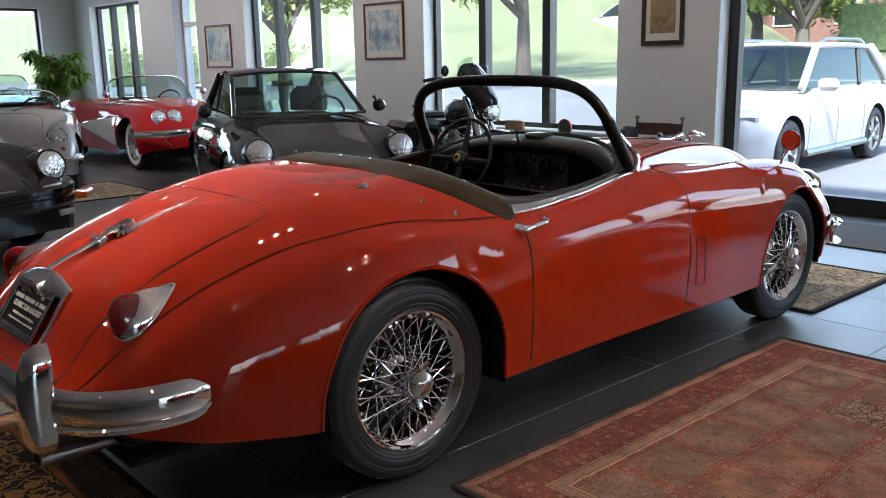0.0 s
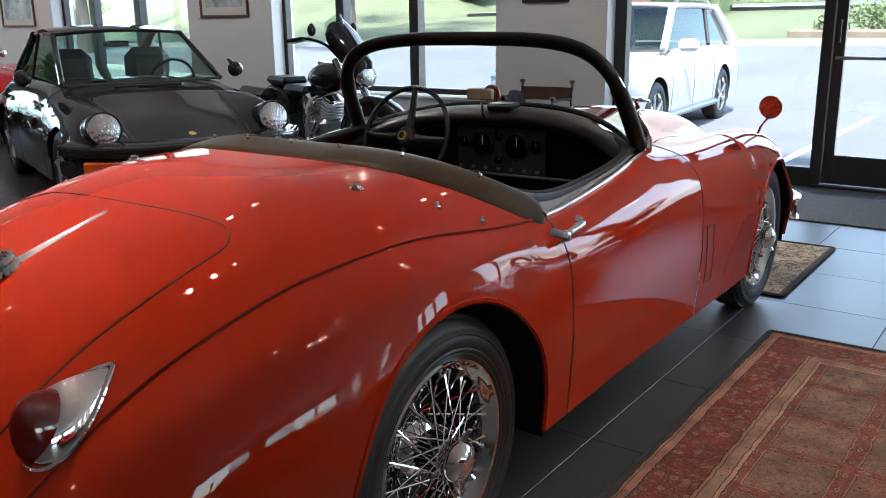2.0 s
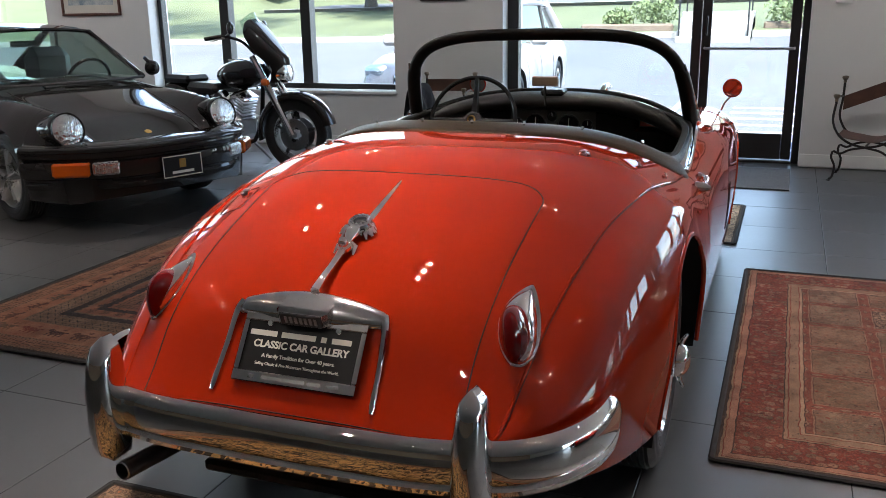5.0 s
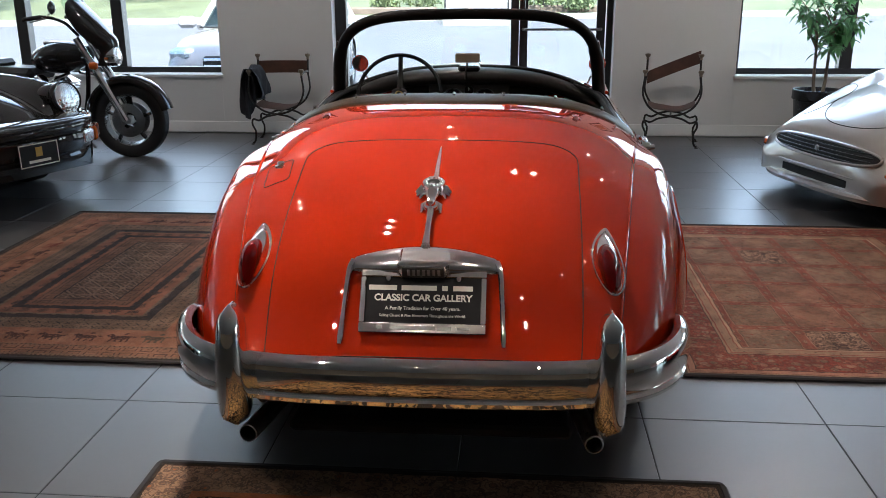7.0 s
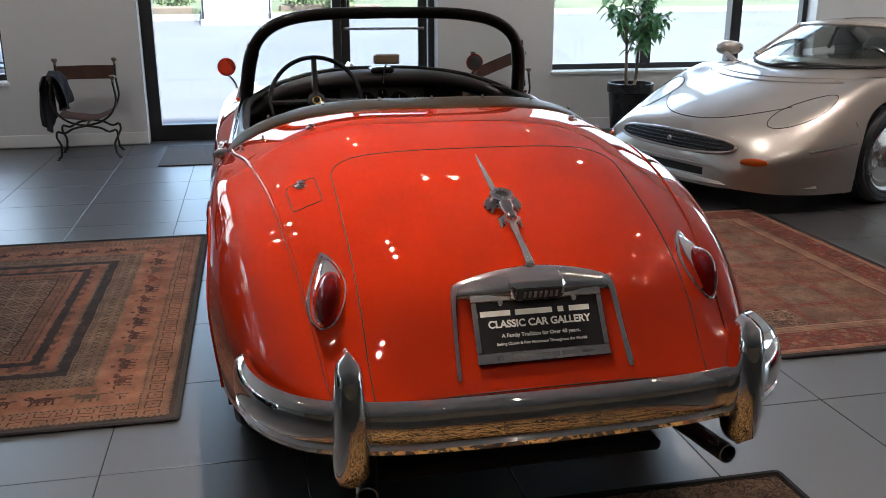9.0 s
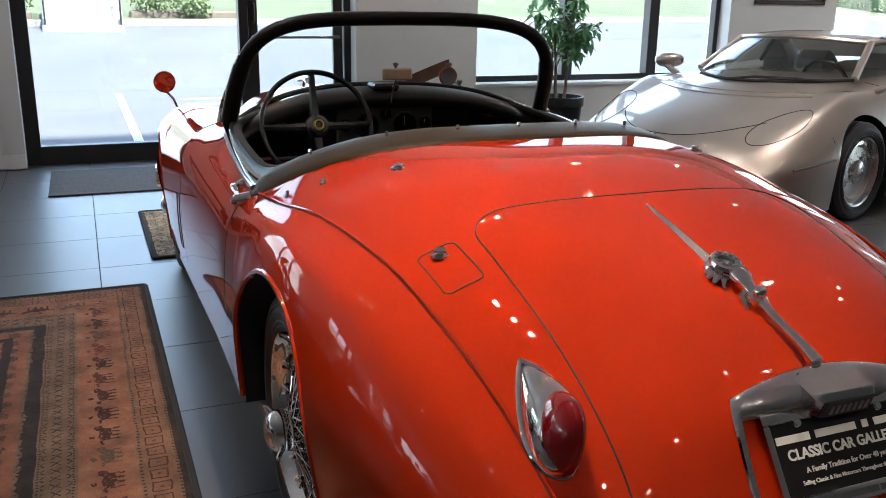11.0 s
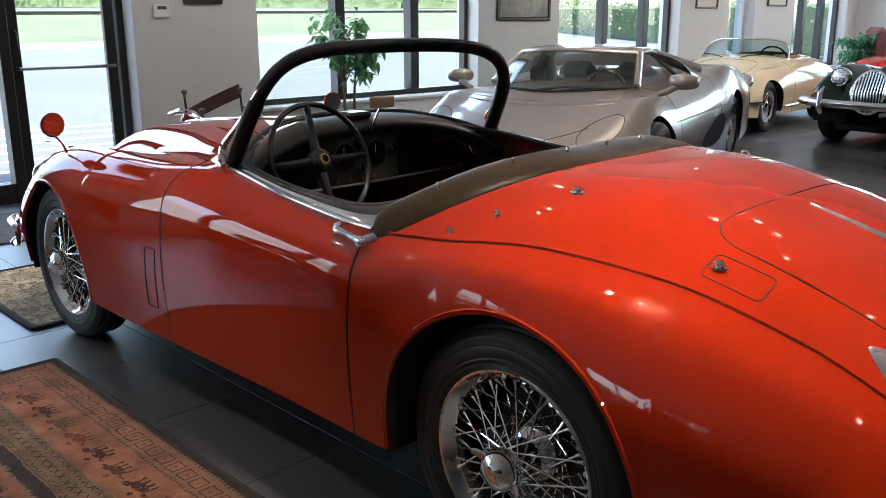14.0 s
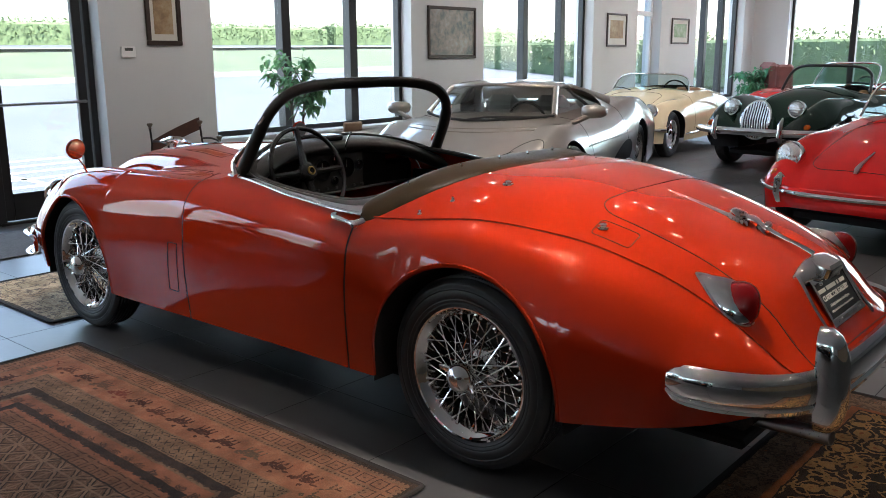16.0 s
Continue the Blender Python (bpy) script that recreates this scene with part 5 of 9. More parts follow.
M_COUPESEAT = grained("blue_grey_leather", (0.10, 0.115, 0.115), rough=0.5, vary=0.2, fine=260, bump=0.2)
REAR_ENGINED = [
    (-0.95, 0.52, 0.50, 0.50, 0.55, 0.49, 0.60, 0.46, 0.58, 0.30), (-0.83, 0.74, 0.52, 0.68, 0.64, 0.62, 0.74, 0.50, 0.72, 0.24),
    (-0.40, 0.93, 0.55, 0.86, 0.70, 0.78, 0.82, 0.55, 0.80, 0.22), (0.0, 0.97, 0.57, 0.91, 0.72, 0.82, 0.83, 0.50, 0.80, 0.20),
    (1.20, 0.95, 0.60, 0.90, 0.70, 0.82, 0.795, 0.50, 0.78, 0.20), (1.70, 0.93, 0.58, 0.88, 0.69, 0.83, 0.80, 0.50, 0.78, 0.20),
    (2.00, 0.86, 0.50, 0.82, 0.645, 0.83, 0.81, 0.50, 0.79, 0.20)]
REAR_ENGINED += [
    (2.30, 0.785, 0.45, 0.745, 0.61, 0.822, 0.825, 0.50, 0.80, 0.20), (2.60, 0.705, 0.43, 0.675, 0.605, 0.797, 0.805, 0.48, 0.785, 0.20), (2.78, 0.634, 0.42, 0.612, 0.60, 0.762, 0.775, 0.46, 0.755, 0.20),
    (2.87, 0.592, 0.415, 0.575, 0.585, 0.650, 0.75, 0.44, 0.73, 0.20), (3.00, 0.54, 0.40, 0.53, 0.55, 0.54, 0.70, 0.42, 0.68, 0.20), (3.10, 0.46, 0.35, 0.46, 0.50, 0.46, 0.58, 0.40, 0.57, 0.22)]


def coupe(name, label, m, early):
    """Black rear-engined coupe; early: square black bumper with rubber corners, else smooth bumper in body colour."""
    car = thing(name, label, "car", m, "black coupes")
    sh = Shell(REAR_ENGINED, [(0, 0.31, 0.345), (2.27, 0.31, 0.34)], 2.4)
    part("body", sh.body(0.07), M_CARBLACK, car, "glossy black body shell", angle=50)
    fittings(car, sh, (0.72, 1.72))
    cabin(car, M_CARBLACK, (1.80, 0.62, 0.905), (1.16, 0.52, 1.265), (0.35, 0.52, 1.26), (-0.45, 0.56, 0.90), M_TINT, 0.05, 0.16, 0.022)
    part("inside_mirror", Mesh().box(1.04, 1.06, -0.11, 0.11, 1.155, 1.205, 0.012), M_DIAL, car)
    for s in (1, -1):
        round_lamp(car, 2.895, s * 0.605, 0.675, 0.120, 15, ring=M_CARBLACK, label="large round sloping head lamp")
        part("lamp_bucket", Mesh().lathe([(0.117, -0.035), (0.120, -0.07), (0.118, -0.16), (0.105, -0.34), (0.07, -0.48)], 30, "x"), M_CARBLACK, car, m=Matrix.Translation((2.895, s * 0.605, 0.675)) @ pose(0, 0, 0, 0, -9, 0))
        part("bonnet_line", Mesh().tube(sh.on_deck([(x, s * (0.42 + 0.10 * (max(0.0, 3.0 - x) / 1.2) ** 1.4)) for x in np.linspace(1.85, 3.02, 24)], 0.0005), 0.0028, 5), M_GAP, car)
        mir = part("door_mirror", Mesh().lathe([(0, -0.075), (0.03, -0.07), (0.055, -0.045), (0.066, 0.0), (0.062, 0.012), (0.0, 0.012)], 22, "x"), M_CARBLACK, car, "black flag door mirror", m=pose(1.55, s * 0.85, 0.955, 0, 180, s * 10))
        part("foot", Mesh().tube([(0.0, 0, -0.03), (0.02, s * -0.05, -0.09)], 0.016, 8), M_CARBLACK, mir)
        part("seat", Mesh().box(0.72, 1.25, s * 0.34 - 0.22, s * 0.34 + 0.22, 0.3, 0.5, 0.06).box(0.62, 0.80, s * 0.34 - 0.20, s * 0.34 + 0.20, 0.45, 1.14, 0.08), M_COUPESEAT, car, "high-backed grey seat")
        for x in (0.0, 2.27):
            disc_wheel(car, x, s * 0.69, 0.31, s, 0.31, 0.19, 0.205)
    part("interior_lining", Mesh().box(0.3, 1.75, -0.62, 0.62, 0.24, 0.28, 0.01).box(1.52, 1.80, -0.6, 0.6, 0.62, 0.90, 0.06), M_CARPET, car)
    part("steering_wheel", Mesh().lathe([(0.185 + 0.013 * math.cos(TAU * k / 8), 0.013 * math.sin(TAU * k / 8)) for k in range(8)], 32, "x", close=True), M_DIAL, car, m=pose(1.42, 0.34, 0.88, 0, 22, 0))
    part("scuttle_grille", Mesh().box(-0.035, 0.035, -0.26, 0.26, 0.0, 0.012, 0.004), M_BLACK, car, "black air grille ahead of the screen", m=Matrix.Translation((1.88, 0, 0.885)) @ pose(0, 0, 0, 0, 11, 0))
    for y in (0.30, -0.22):
        part("wiper", Mesh().tube([(1.90, y, 0.905), (1.86, y - 0.16, 0.945), (1.84, y - 0.36, 0.95)], 0.008, 6), M_BLACK, car, "black wiper arm")
    part("bonnet_crest", Mesh().lathe([(0, 0.006), (0.022, 0.005), (0.028, 0.0)], 16, "z"), M_GOLD, car, "small gold bonnet crest", m=Matrix.Translation((2.86, 0, sh.deck(2.86, 0))) @ pose(0, 0, 0, 0, 25, 0))
    if early:
        prof = [(-0.02, 0.085), (0.035, 0.080), (0.055, 0.06), (0.055, 0.028), (0.045, 0.02), (0.045, 0.0), (0.060, -0.01), (0.060, -0.05), (0.04, -0.08), (-0.02, -0.085)]
        part("front_bumper", blade(arc_path(3.18, 2.72, 0.81, 0.475, 31, 4)[::-1], prof), M_CARBLACK, car, "square black impact bumper", angle=30)
        part("chin", blade(arc_path(3.08, 2.66, 0.75, 0.30, 31, 4)[::-1], [(0, 0.10), (0.02, 0.0), (-0.02, -0.09), (-0.06, -0.09), (-0.06, 0.10)]), M_CARBLACK, car)
        for s in (1, -1):
            part("indicator", Mesh().box(-0.06, 0.03, -0.10, 0.10, -0.028, 0.028, 0.012), M_AMBER, car, "amber front indicator", m=pose(3.125, s * 0.72, 0.465, 0, 0, s * 42))
            part("fog_lamp", Mesh().box(-0.03, 0.03, -0.075, 0.075, -0.03, 0.03, 0.01), M_LAMP, car, "rectangular fog lamp", m=pose(3.075, s * 0.56, 0.345, 0, 0, s * 14))
    else:
        prof = [(-0.12, 0.140), (0.02, 0.134), (0.052, 0.120), (0.072, 0.098), (0.079, 0.074), (0.072, 0.052), (0.048, 0.043), (0.048, 0.030), (0.074, 0.022), (0.080, -0.010), (0.078, -0.045), (0.066, -0.082), (0.042, -0.092), (0.034, -0.108), (0.044, -0.126), (0.020, -0.165), (-0.06, -0.185), (-0.12, -0.185)]
        part("bumper_lip", blade(arc_path(3.17, 2.70, 0.805, 0.45, 37, 3.6)[::-1], [(0.050, 0.126), (0.066, 0.124), (0.080, 0.114), (0.086, 0.100), (0.080, 0.088), (0.060, 0.084)]), M_CARBLACK, car, "rounded glossy bumper edge", angle=80)
        part("front_bumper", blade(arc_path(3.17, 2.70, 0.805, 0.45, 37, 3.6)[::-1], prof), M_CARBLACK, car, "smooth black moulded bumper", angle=40)
        for s in (1, -1):
            part("indicator", Mesh().box(-0.035, 0.03, -0.12, 0.12, -0.047, 0.047, 0.014), M_AMBER, car, "amber front indicator", m=pose(3.045, s * 0.680, 0.435, 0, 0, s * 43))
            part("fog_lamp", Mesh().box(-0.03, 0.025, -0.085, 0.085, -0.044, 0.044, 0.014), M_LAMP, car, "rectangular fog lamp", m=pose(3.158, s * 0.50, 0.435, 0, 0, s * 24))
        p = part("front_plate", Mesh().box(0, 0.008, -0.155, 0.155, -0.075, 0.075, 0.003), M_PLATE, car, "black display plate with pale border", m=pose(3.256, 0.0, 0.395, 0, -2, 0))
        b = Mesh()
        for a, c, d, e in ((-0.152, 0.152, 0.066, 0.073), (-0.152, 0.152, -0.073, -0.066), (-0.152, -0.146, -0.065, 0.065), (0.146, 0.152, -0.065, 0.065)):
            b.box(0.0085, 0.0105, a, c, d, e, 0.0005)
        part("plate_border", b, M_LETTER, p)
        part("plate_shield", Mesh().box(0.0085, 0.011, -0.026, 0.026, -0.012, 0.048, 0.012), M_GOLD, p)
        part("plate_bar", Mesh().box(0.0085, 0.0105, -0.085, 0.085, -0.05, -0.032, 0.001), M_LETTER, p)
    return car


def heading(x, y, deg):
    return pose(x, y, 0, 0, 0, deg)


coupe("coupe", "glossy black rear-engined coupe with round lamps beside a motorcycle", heading(5.215, 8.735, 250), False)
coupe("coupe", "black coupe with black impact bumper and amber indicator", heading(0.884, 9.433, 285), True)

BATHTUB = [
    (-1.00, 0.45, 0.42, 0.44, 0.46, 0.43, 0.50, 0.40, 0.48, 0.30), (-0.90, 0.60, 0.50, 0.55, 0.58, 0.52, 0.64, 0.44, 0.62, 0.26),
    (-0.60, 0.78, 0.53, 0.70, 0.66, 0.64, 0.74, 0.48, 0.72, 0.22), (0.0, 0.90, 0.58, 0.82, 0.70, 0.75, 0.80, 0.50, 0.77, 0.20),
    (0.50, 0.93, 0.62, 0.85, 0.71, 0.79, 0.80, 0.50, 0.77, 0.20), (1.20, 0.92, 0.61, 0.85, 0.70, 0.79, 0.80, 0.50, 0.77, 0.20),
    (1.60, 0.86, 0.54, 0.80, 0.67, 0.78, 0.80, 0.50, 0.77, 0.20), (2.10, 0.74, 0.46, 0.70, 0.61, 0.765, 0.80, 0.48, 0.77, 0.20)]
BATHTUB += [(2.40, 0.63, 0.42, 0.60, 0.57, 0.70, 0.76, 0.46, 0.74, 0.21), (2.62, 0.52, 0.40, 0.50, 0.55, 0.56, 0.70, 0.42, 0.68, 0.22), (2.78, 0.40, 0.34, 0.39, 0.47, 0.41, 0.56, 0.36, 0.54, 0.25), (2.85, 0.32, 0.25, 0.32, 0.33, 0.32, 0.38, 0.31, 0.37, 0.28)]


def bathtub_car(name, label, m, paint, seat_mat, low_screen=True, trim=True):
    """Rounded rear-engined 1950s sports car, open."""
    car = thing(name, label, "car", m)
    sh = Shell(BATHTUB, [(0, 0.31, 0.335), (2.10, 0.31, 0.335)], 2.4, (0.30, 1.25, 0.58, 0.56, 0.58))
    part("body", sh.body(0.07), paint, car, "smooth rounded body shell", angle=50)
    fittings(car, sh, (0.45, 1.40))
    tub(car, 0.34, 1.30, 0.57, 0.86, seat_mat)
    open_screen(car, 1.22, 0.60, 0.865, 0.25 if low_screen else 0.33, 0.20)
    for s in (1, -1):
        round_lamp(car, 2.525, s * 0.555, 0.635, 0.110, 14)
        part("horn_grille", Mesh().lathe([(0, 0.012), (0.03, 0.01), (0.036, 0)], 14, "x", (2.70, s * 0.52, 0.47)), M_CHROME, car)
        part("indicator", Mesh().lathe([(0, 0.035), (0.02, 0.032), (0.034, 0.015), (0.036, -0.02)], 16, "x", (2.63, s * 0.60, 0.50)), M_AMBER, car, "small amber indicator")
        for x in (0.0, 2.10):
            disc_wheel(car, x, s * 0.655, 0.31, s, 0.315, 0.155, 0.20, 0, M_CHROME)
        part("wiper", Mesh().tube([(1.50, s * 0.12 - 0.05, 0.88), (1.42, s * 0.25 - 0.08, 0.91), (1.36, s * 0.40 - 0.10, 0.915)], 0.007, 6), M_BLACK, car)
        part("overrider", Mesh().tube([(2.90, s * 0.42, 0.33), (2.935, s * 0.42, 0.40), (2.93, s * 0.42, 0.50), (2.90, s * 0.42, 0.54)], [0.022, 0.032, 0.03, 0.012], 10), M_CHROME, car, "chrome overrider")
        if trim:
            part("side_trim", Mesh().tube([(x, s * (sh.flank(x, 0.30) + 0.003), 0.30) for x in np.linspace(0.36, 1.74, 20)], 0.010, 6), M_CHROME, car, "bright sill strip")
    part("front_bumper", blade(arc_path(2.90, 2.45, 0.77, 0.40, 31, 3)[::-1], [(-0.01, 0.04), (0.02, 0.035), (0.03, 0.01), (0.03, -0.02), (0.015, -0.04), (-0.01, -0.045)]), paint, car, "body-coloured bumper")
    part("bumper_trim", Mesh().tube([(x + 0.032, y * 1.03, z) for x, y, z in arc_path(2.90, 2.45, 0.77, 0.40, 31, 3)], 0.017, 10), M_CHROME, car, "chrome bumper strip")
    part("bonnet_line", Mesh().tube(sh.on_deck(dense(rounded(2.08, 0, 0.48, 0.40, 0.16, 6), 0.04, True), 0.0006), 0.0028, 5, close=True), M_GAP, car)
    part("bonnet_handle", Mesh().tube([(x, 0, sh.deck(x, 0) + h) for x, h in ((2.30, 0.006), (2.42, 0.016), (2.52, 0.026), (2.57, 0.022), (2.60, 0.006))], [0.006, 0.011, 0.017, 0.022, 0.014], 10), M_CHROME, car, "chrome bonnet handle")
    return car


bathtub_car("speedster", "silver rounded 1950s sports car beside a black coupe", heading(3.66, 12.5, 250), M_SILVER2, M_REDLEATHER)
bathtub_car("speedster", "pale cream open sports car with tan interior", heading(6.45, -7.60, 95), M_CREAM, M_TANLEATHER)
bathtub_car("cabriolet", "bright red rounded sports car with chrome bumper trim", heading(1.51, -3.64, 82), M_RED2, M_LEATHER, False)

VETTE = [
    (-1.08, 0.62, 0.55, 0.60, 0.66, 0.58, 0.74, 0.50, 0.72, 0.34), (-0.95, 0.78, 0.58, 0.74, 0.70, 0.72, 0.82, 0.52, 0.80, 0.28), (0.0, 0.88, 0.56, 0.84, 0.72, 0.87, 0.90, 0.55, 0.88, 0.22),
    (0.60, 0.88, 0.58, 0.85, 0.74, 0.84, 0.88, 0.55, 0.86, 0.20), (1.40, 0.90, 0.58, 0.86, 0.74, 0.83, 0.86, 0.55, 0.85, 0.20), (2.0, 0.90, 0.50, 0.84, 0.70, 0.86, 0.88, 0.55, 0.86, 0.20)]
VETTE += [(2.60, 0.86, 0.44, 0.79, 0.66, 0.86, 0.92, 0.55, 0.90, 0.22), (3.0, 0.80, 0.40, 0.74, 0.62, 0.83, 0.90, 0.52, 0.88, 0.24), (3.25, 0.70, 0.36, 0.66, 0.58, 0.74, 0.84, 0.48, 0.82, 0.28), (3.40, 0.56, 0.34, 0.54, 0.52, 0.58, 0.72, 0.44, 0.70, 0.30), (3.46, 0.44, 0.30, 0.43, 0.44, 0.44, 0.55, 0.40, 0.54, 0.32)]


def two_tone(m):
    car = thing("convertible", "dark red and silver-white 1950s convertible with whitewall tyres", "car", m)
    sh = Shell(VETTE, [(0, 0.33, 0.36), (2.59, 0.33, 0.37)], 2.6, (0.35, 1.45, 0.60, 0.60, 0.60))
    part("body", sh.body(0.07), M_VETTE, car, "dark red body shell", angle=50)
    fittings(car, sh, (0.55, 1.55))
    tub(car, 0.40, 1.5, 0.58, 0.84, M_REDLEATHER)
    open_screen(car, 1.35, 0.64, 0.86, 0.36, 0.24, bow=0.26)
    for s in (1, -1):
        rows = []
        for t in np.linspace(0, 1, 19):
            x = 0.75 + 1.43 * t
            z0 = 0.30 + 0.20 * (1 - t) ** 1.2
            z1 = 0.52 + 0.18 * t ** 0.7
            rows.append([(x, s * (sh.flank(x, z0 + (z1 - z0) * k / 6) + 0.006), z0 + (z1 - z0) * k / 6) for k in range(7)])
        part("side_cove", Mesh().grid(rows), M_COVE, car, "silver-white scooped side panel", angle=60)
        edge = [r[0] for r in rows] + [r[-1] for r in rows[::-1]]
        part("cove_trim", Mesh().tube(edge, 0.008, 6, close=True), M_CHROME, car, "chrome trim round the side panel")
        round_lamp(car, 3.30, s * 0.49, 0.715, 0.094, 8)
        round_lamp(car, 3.26, s * 0.69, 0.715, 0.094, 8, s * 8)
        part("front_bumper", Mesh().tube(spline([(3.50, s * 0.30, 0.49), (3.56, s * 0.46, 0.53), (3.52, s * 0.70, 0.52), (3.30, s * 0.92, 0.51), (3.12, s * 0.955, 0.50)], 18), 0.034, 10, flat=1.3), M_CHROME, car, "curved chrome bumper half")
        part("air_scoop", Mesh().lathe([(0.0, -0.02), (0.12, -0.01), (0.135, 0.015), (0.125, 0.02)], 24, "x"), M_CHROME, car, "oval chrome air scoop", m=Matrix.Translation((3.42, s * 0.55, 0.44)) @ Matrix.Diagonal((1, 1.1, 0.62, 1)))
        part("door_mirror", Mesh().lathe([(0, -0.04), (0.04, -0.03), (0.055, 0.0), (0.05, 0.01), (0, 0.012)], 18, "x"), M_CHROME, car, "round chrome door mirror", m=pose(1.55, s * 0.74, 0.98, 0, 180, 0))
        for x in (0.0, 2.59):
            disc_wheel(car, x, s * 0.72, 0.33, s, 0.335, 0.17, 0.205, 0, M_CHROME, True)
    # Dark disc whose colour holds the shade behind the grille teeth.
    g = part("grille", Mesh().lathe([(0, -0.03), (0.29, -0.02), (0.30, 0.0)], 32, "x"), M_UNDER, car, "wide oval grille with chrome teeth", m=Matrix.Translation((3.46, 0, 0.46)) @ Matrix.Diagonal((1, 1.05, 0.42, 1)))
    part("grille_surround", Mesh().tube([(0.012, 0.31 * math.cos(a), 0.31 * math.sin(a)) for a in np.linspace(0, TAU, 41)[:-1]], 0.026, 8, close=True), M_CHROME, g, "chrome grille surround")
    for k in range(9):
        y = -0.24 + 0.06 * k
        h = math.sqrt(0.30 ** 2 - y * y)
        part("tooth", Mesh().tube([(0.0, y, -h * 0.9), (0.035, y, 0), (0.0, y, h * 0.9)], [0.008, 0.018, 0.008], 8), M_CHROME, g)
    return car


two_tone(heading(5.74, 14.15, 268))


def plain_open_car(name, label, m, paint, seat_mat):
    """An open two-seater far off: long bonnet, flat wings, upright screen."""
    car = thing(name, label, "car", m)
    tab = [(-1.0, 0.62, 0.5, 0.6, 0.6, 0.58, 0.7, 0.5, 0.68, 0.32), (-0.8, 0.82, 0.55, 0.80, 0.68, 0.78, 0.80, 0.52, 0.78, 0.26), (0.6, 0.86, 0.6, 0.84, 0.72, 0.82, 0.83, 0.52, 0.81, 0.2), (1.5, 0.87, 0.6, 0.84, 0.72, 0.82, 0.83, 0.52, 0.81, 0.2), (2.4, 0.82, 0.5, 0.80, 0.68, 0.80, 0.83, 0.5, 0.81, 0.2), (3.0, 0.70, 0.48, 0.68, 0.62, 0.68, 0.78, 0.46, 0.76, 0.26), (3.2, 0.5, 0.4, 0.5, 0.5, 0.5, 0.62, 0.42, 0.6, 0.32)]
    sh = Shell(tab, [(0, 0.32, 0.35), (2.45, 0.32, 0.35)], 2.6, (0.25, 1.35, 0.60, 0.6, 0.6))
    part("body", sh.body(0.09), paint, car, angle=50)
    fittings(car, sh)
    tub(car, 0.3, 1.4, 0.58, 0.84, seat_mat)
    open_screen(car, 1.30, 0.62, 0.85, 0.38, 0.22, bow=0.12, r=0.016, corner=0.3)
    part("front_bumper", blade(arc_path(3.25, 2.8, 0.8, 0.45, 25, 3)[::-1], [(-0.01, 0.04), (0.03, 0.03), (0.03, -0.03), (-0.01, -0.04)]), M_CHROME, car)
    for s in (1, -1):
        round_lamp(car, 3.06, s * 0.62, 0.62, 0.10, 6)
        for x in (0.0, 2.45):
            disc_wheel(car, x, s * 0.70, 0.32, s, 0.32, 0.18, 0.20)
    return car


plain_open_car("roadster", "black open two-seater with red leather near the corner plant", heading(5.0, 19.15, 266), M_CARBLACK, M_REDLEATHER)
plain_open_car("roadster", "red open car parked behind a green roadster", heading(4.4, -11.9, 70), M_RED2, M_LEATHER)

CLASSIC = [
    (-1.05, 0.50, 0.36, 0.48, 0.44, 0.46, 0.50, 0.42, 0.48, 0.34), (-0.85, 0.72, 0.42, 0.62, 0.56, 0.58, 0.66, 0.46, 0.64, 0.28), (0.0, 0.92, 0.52, 0.72, 0.66, 0.80, 0.80, 0.50, 0.77, 0.22),
    (0.50, 0.96, 0.60, 0.82, 0.70, 0.74, 0.78, 0.50, 0.76, 0.20), (1.20, 0.97, 0.60, 0.84, 0.70, 0.76, 0.78, 0.50, 0.76, 0.20), (1.70, 0.98, 0.46, 0.80, 0.66, 0.80, 0.79, 0.50, 0.77, 0.20)]
CLASSIC += [(2.20, 0.96, 0.36, 0.70, 0.62, 0.86, 0.80, 0.52, 0.78, 0.22), (2.60, 0.92, 0.30, 0.62, 0.60, 0.87, 0.80, 0.54, 0.78, 0.26), (2.95, 0.86, 0.25, 0.56, 0.58, 0.78, 0.77, 0.54, 0.75, 0.36), (3.18, 0.72, 0.22, 0.50, 0.55, 0.62, 0.68, 0.50, 0.66, 0.40), (3.25, 0.55, 0.20, 0.46, 0.50, 0.50, 0.58, 0.46, 0.56, 0.42)]


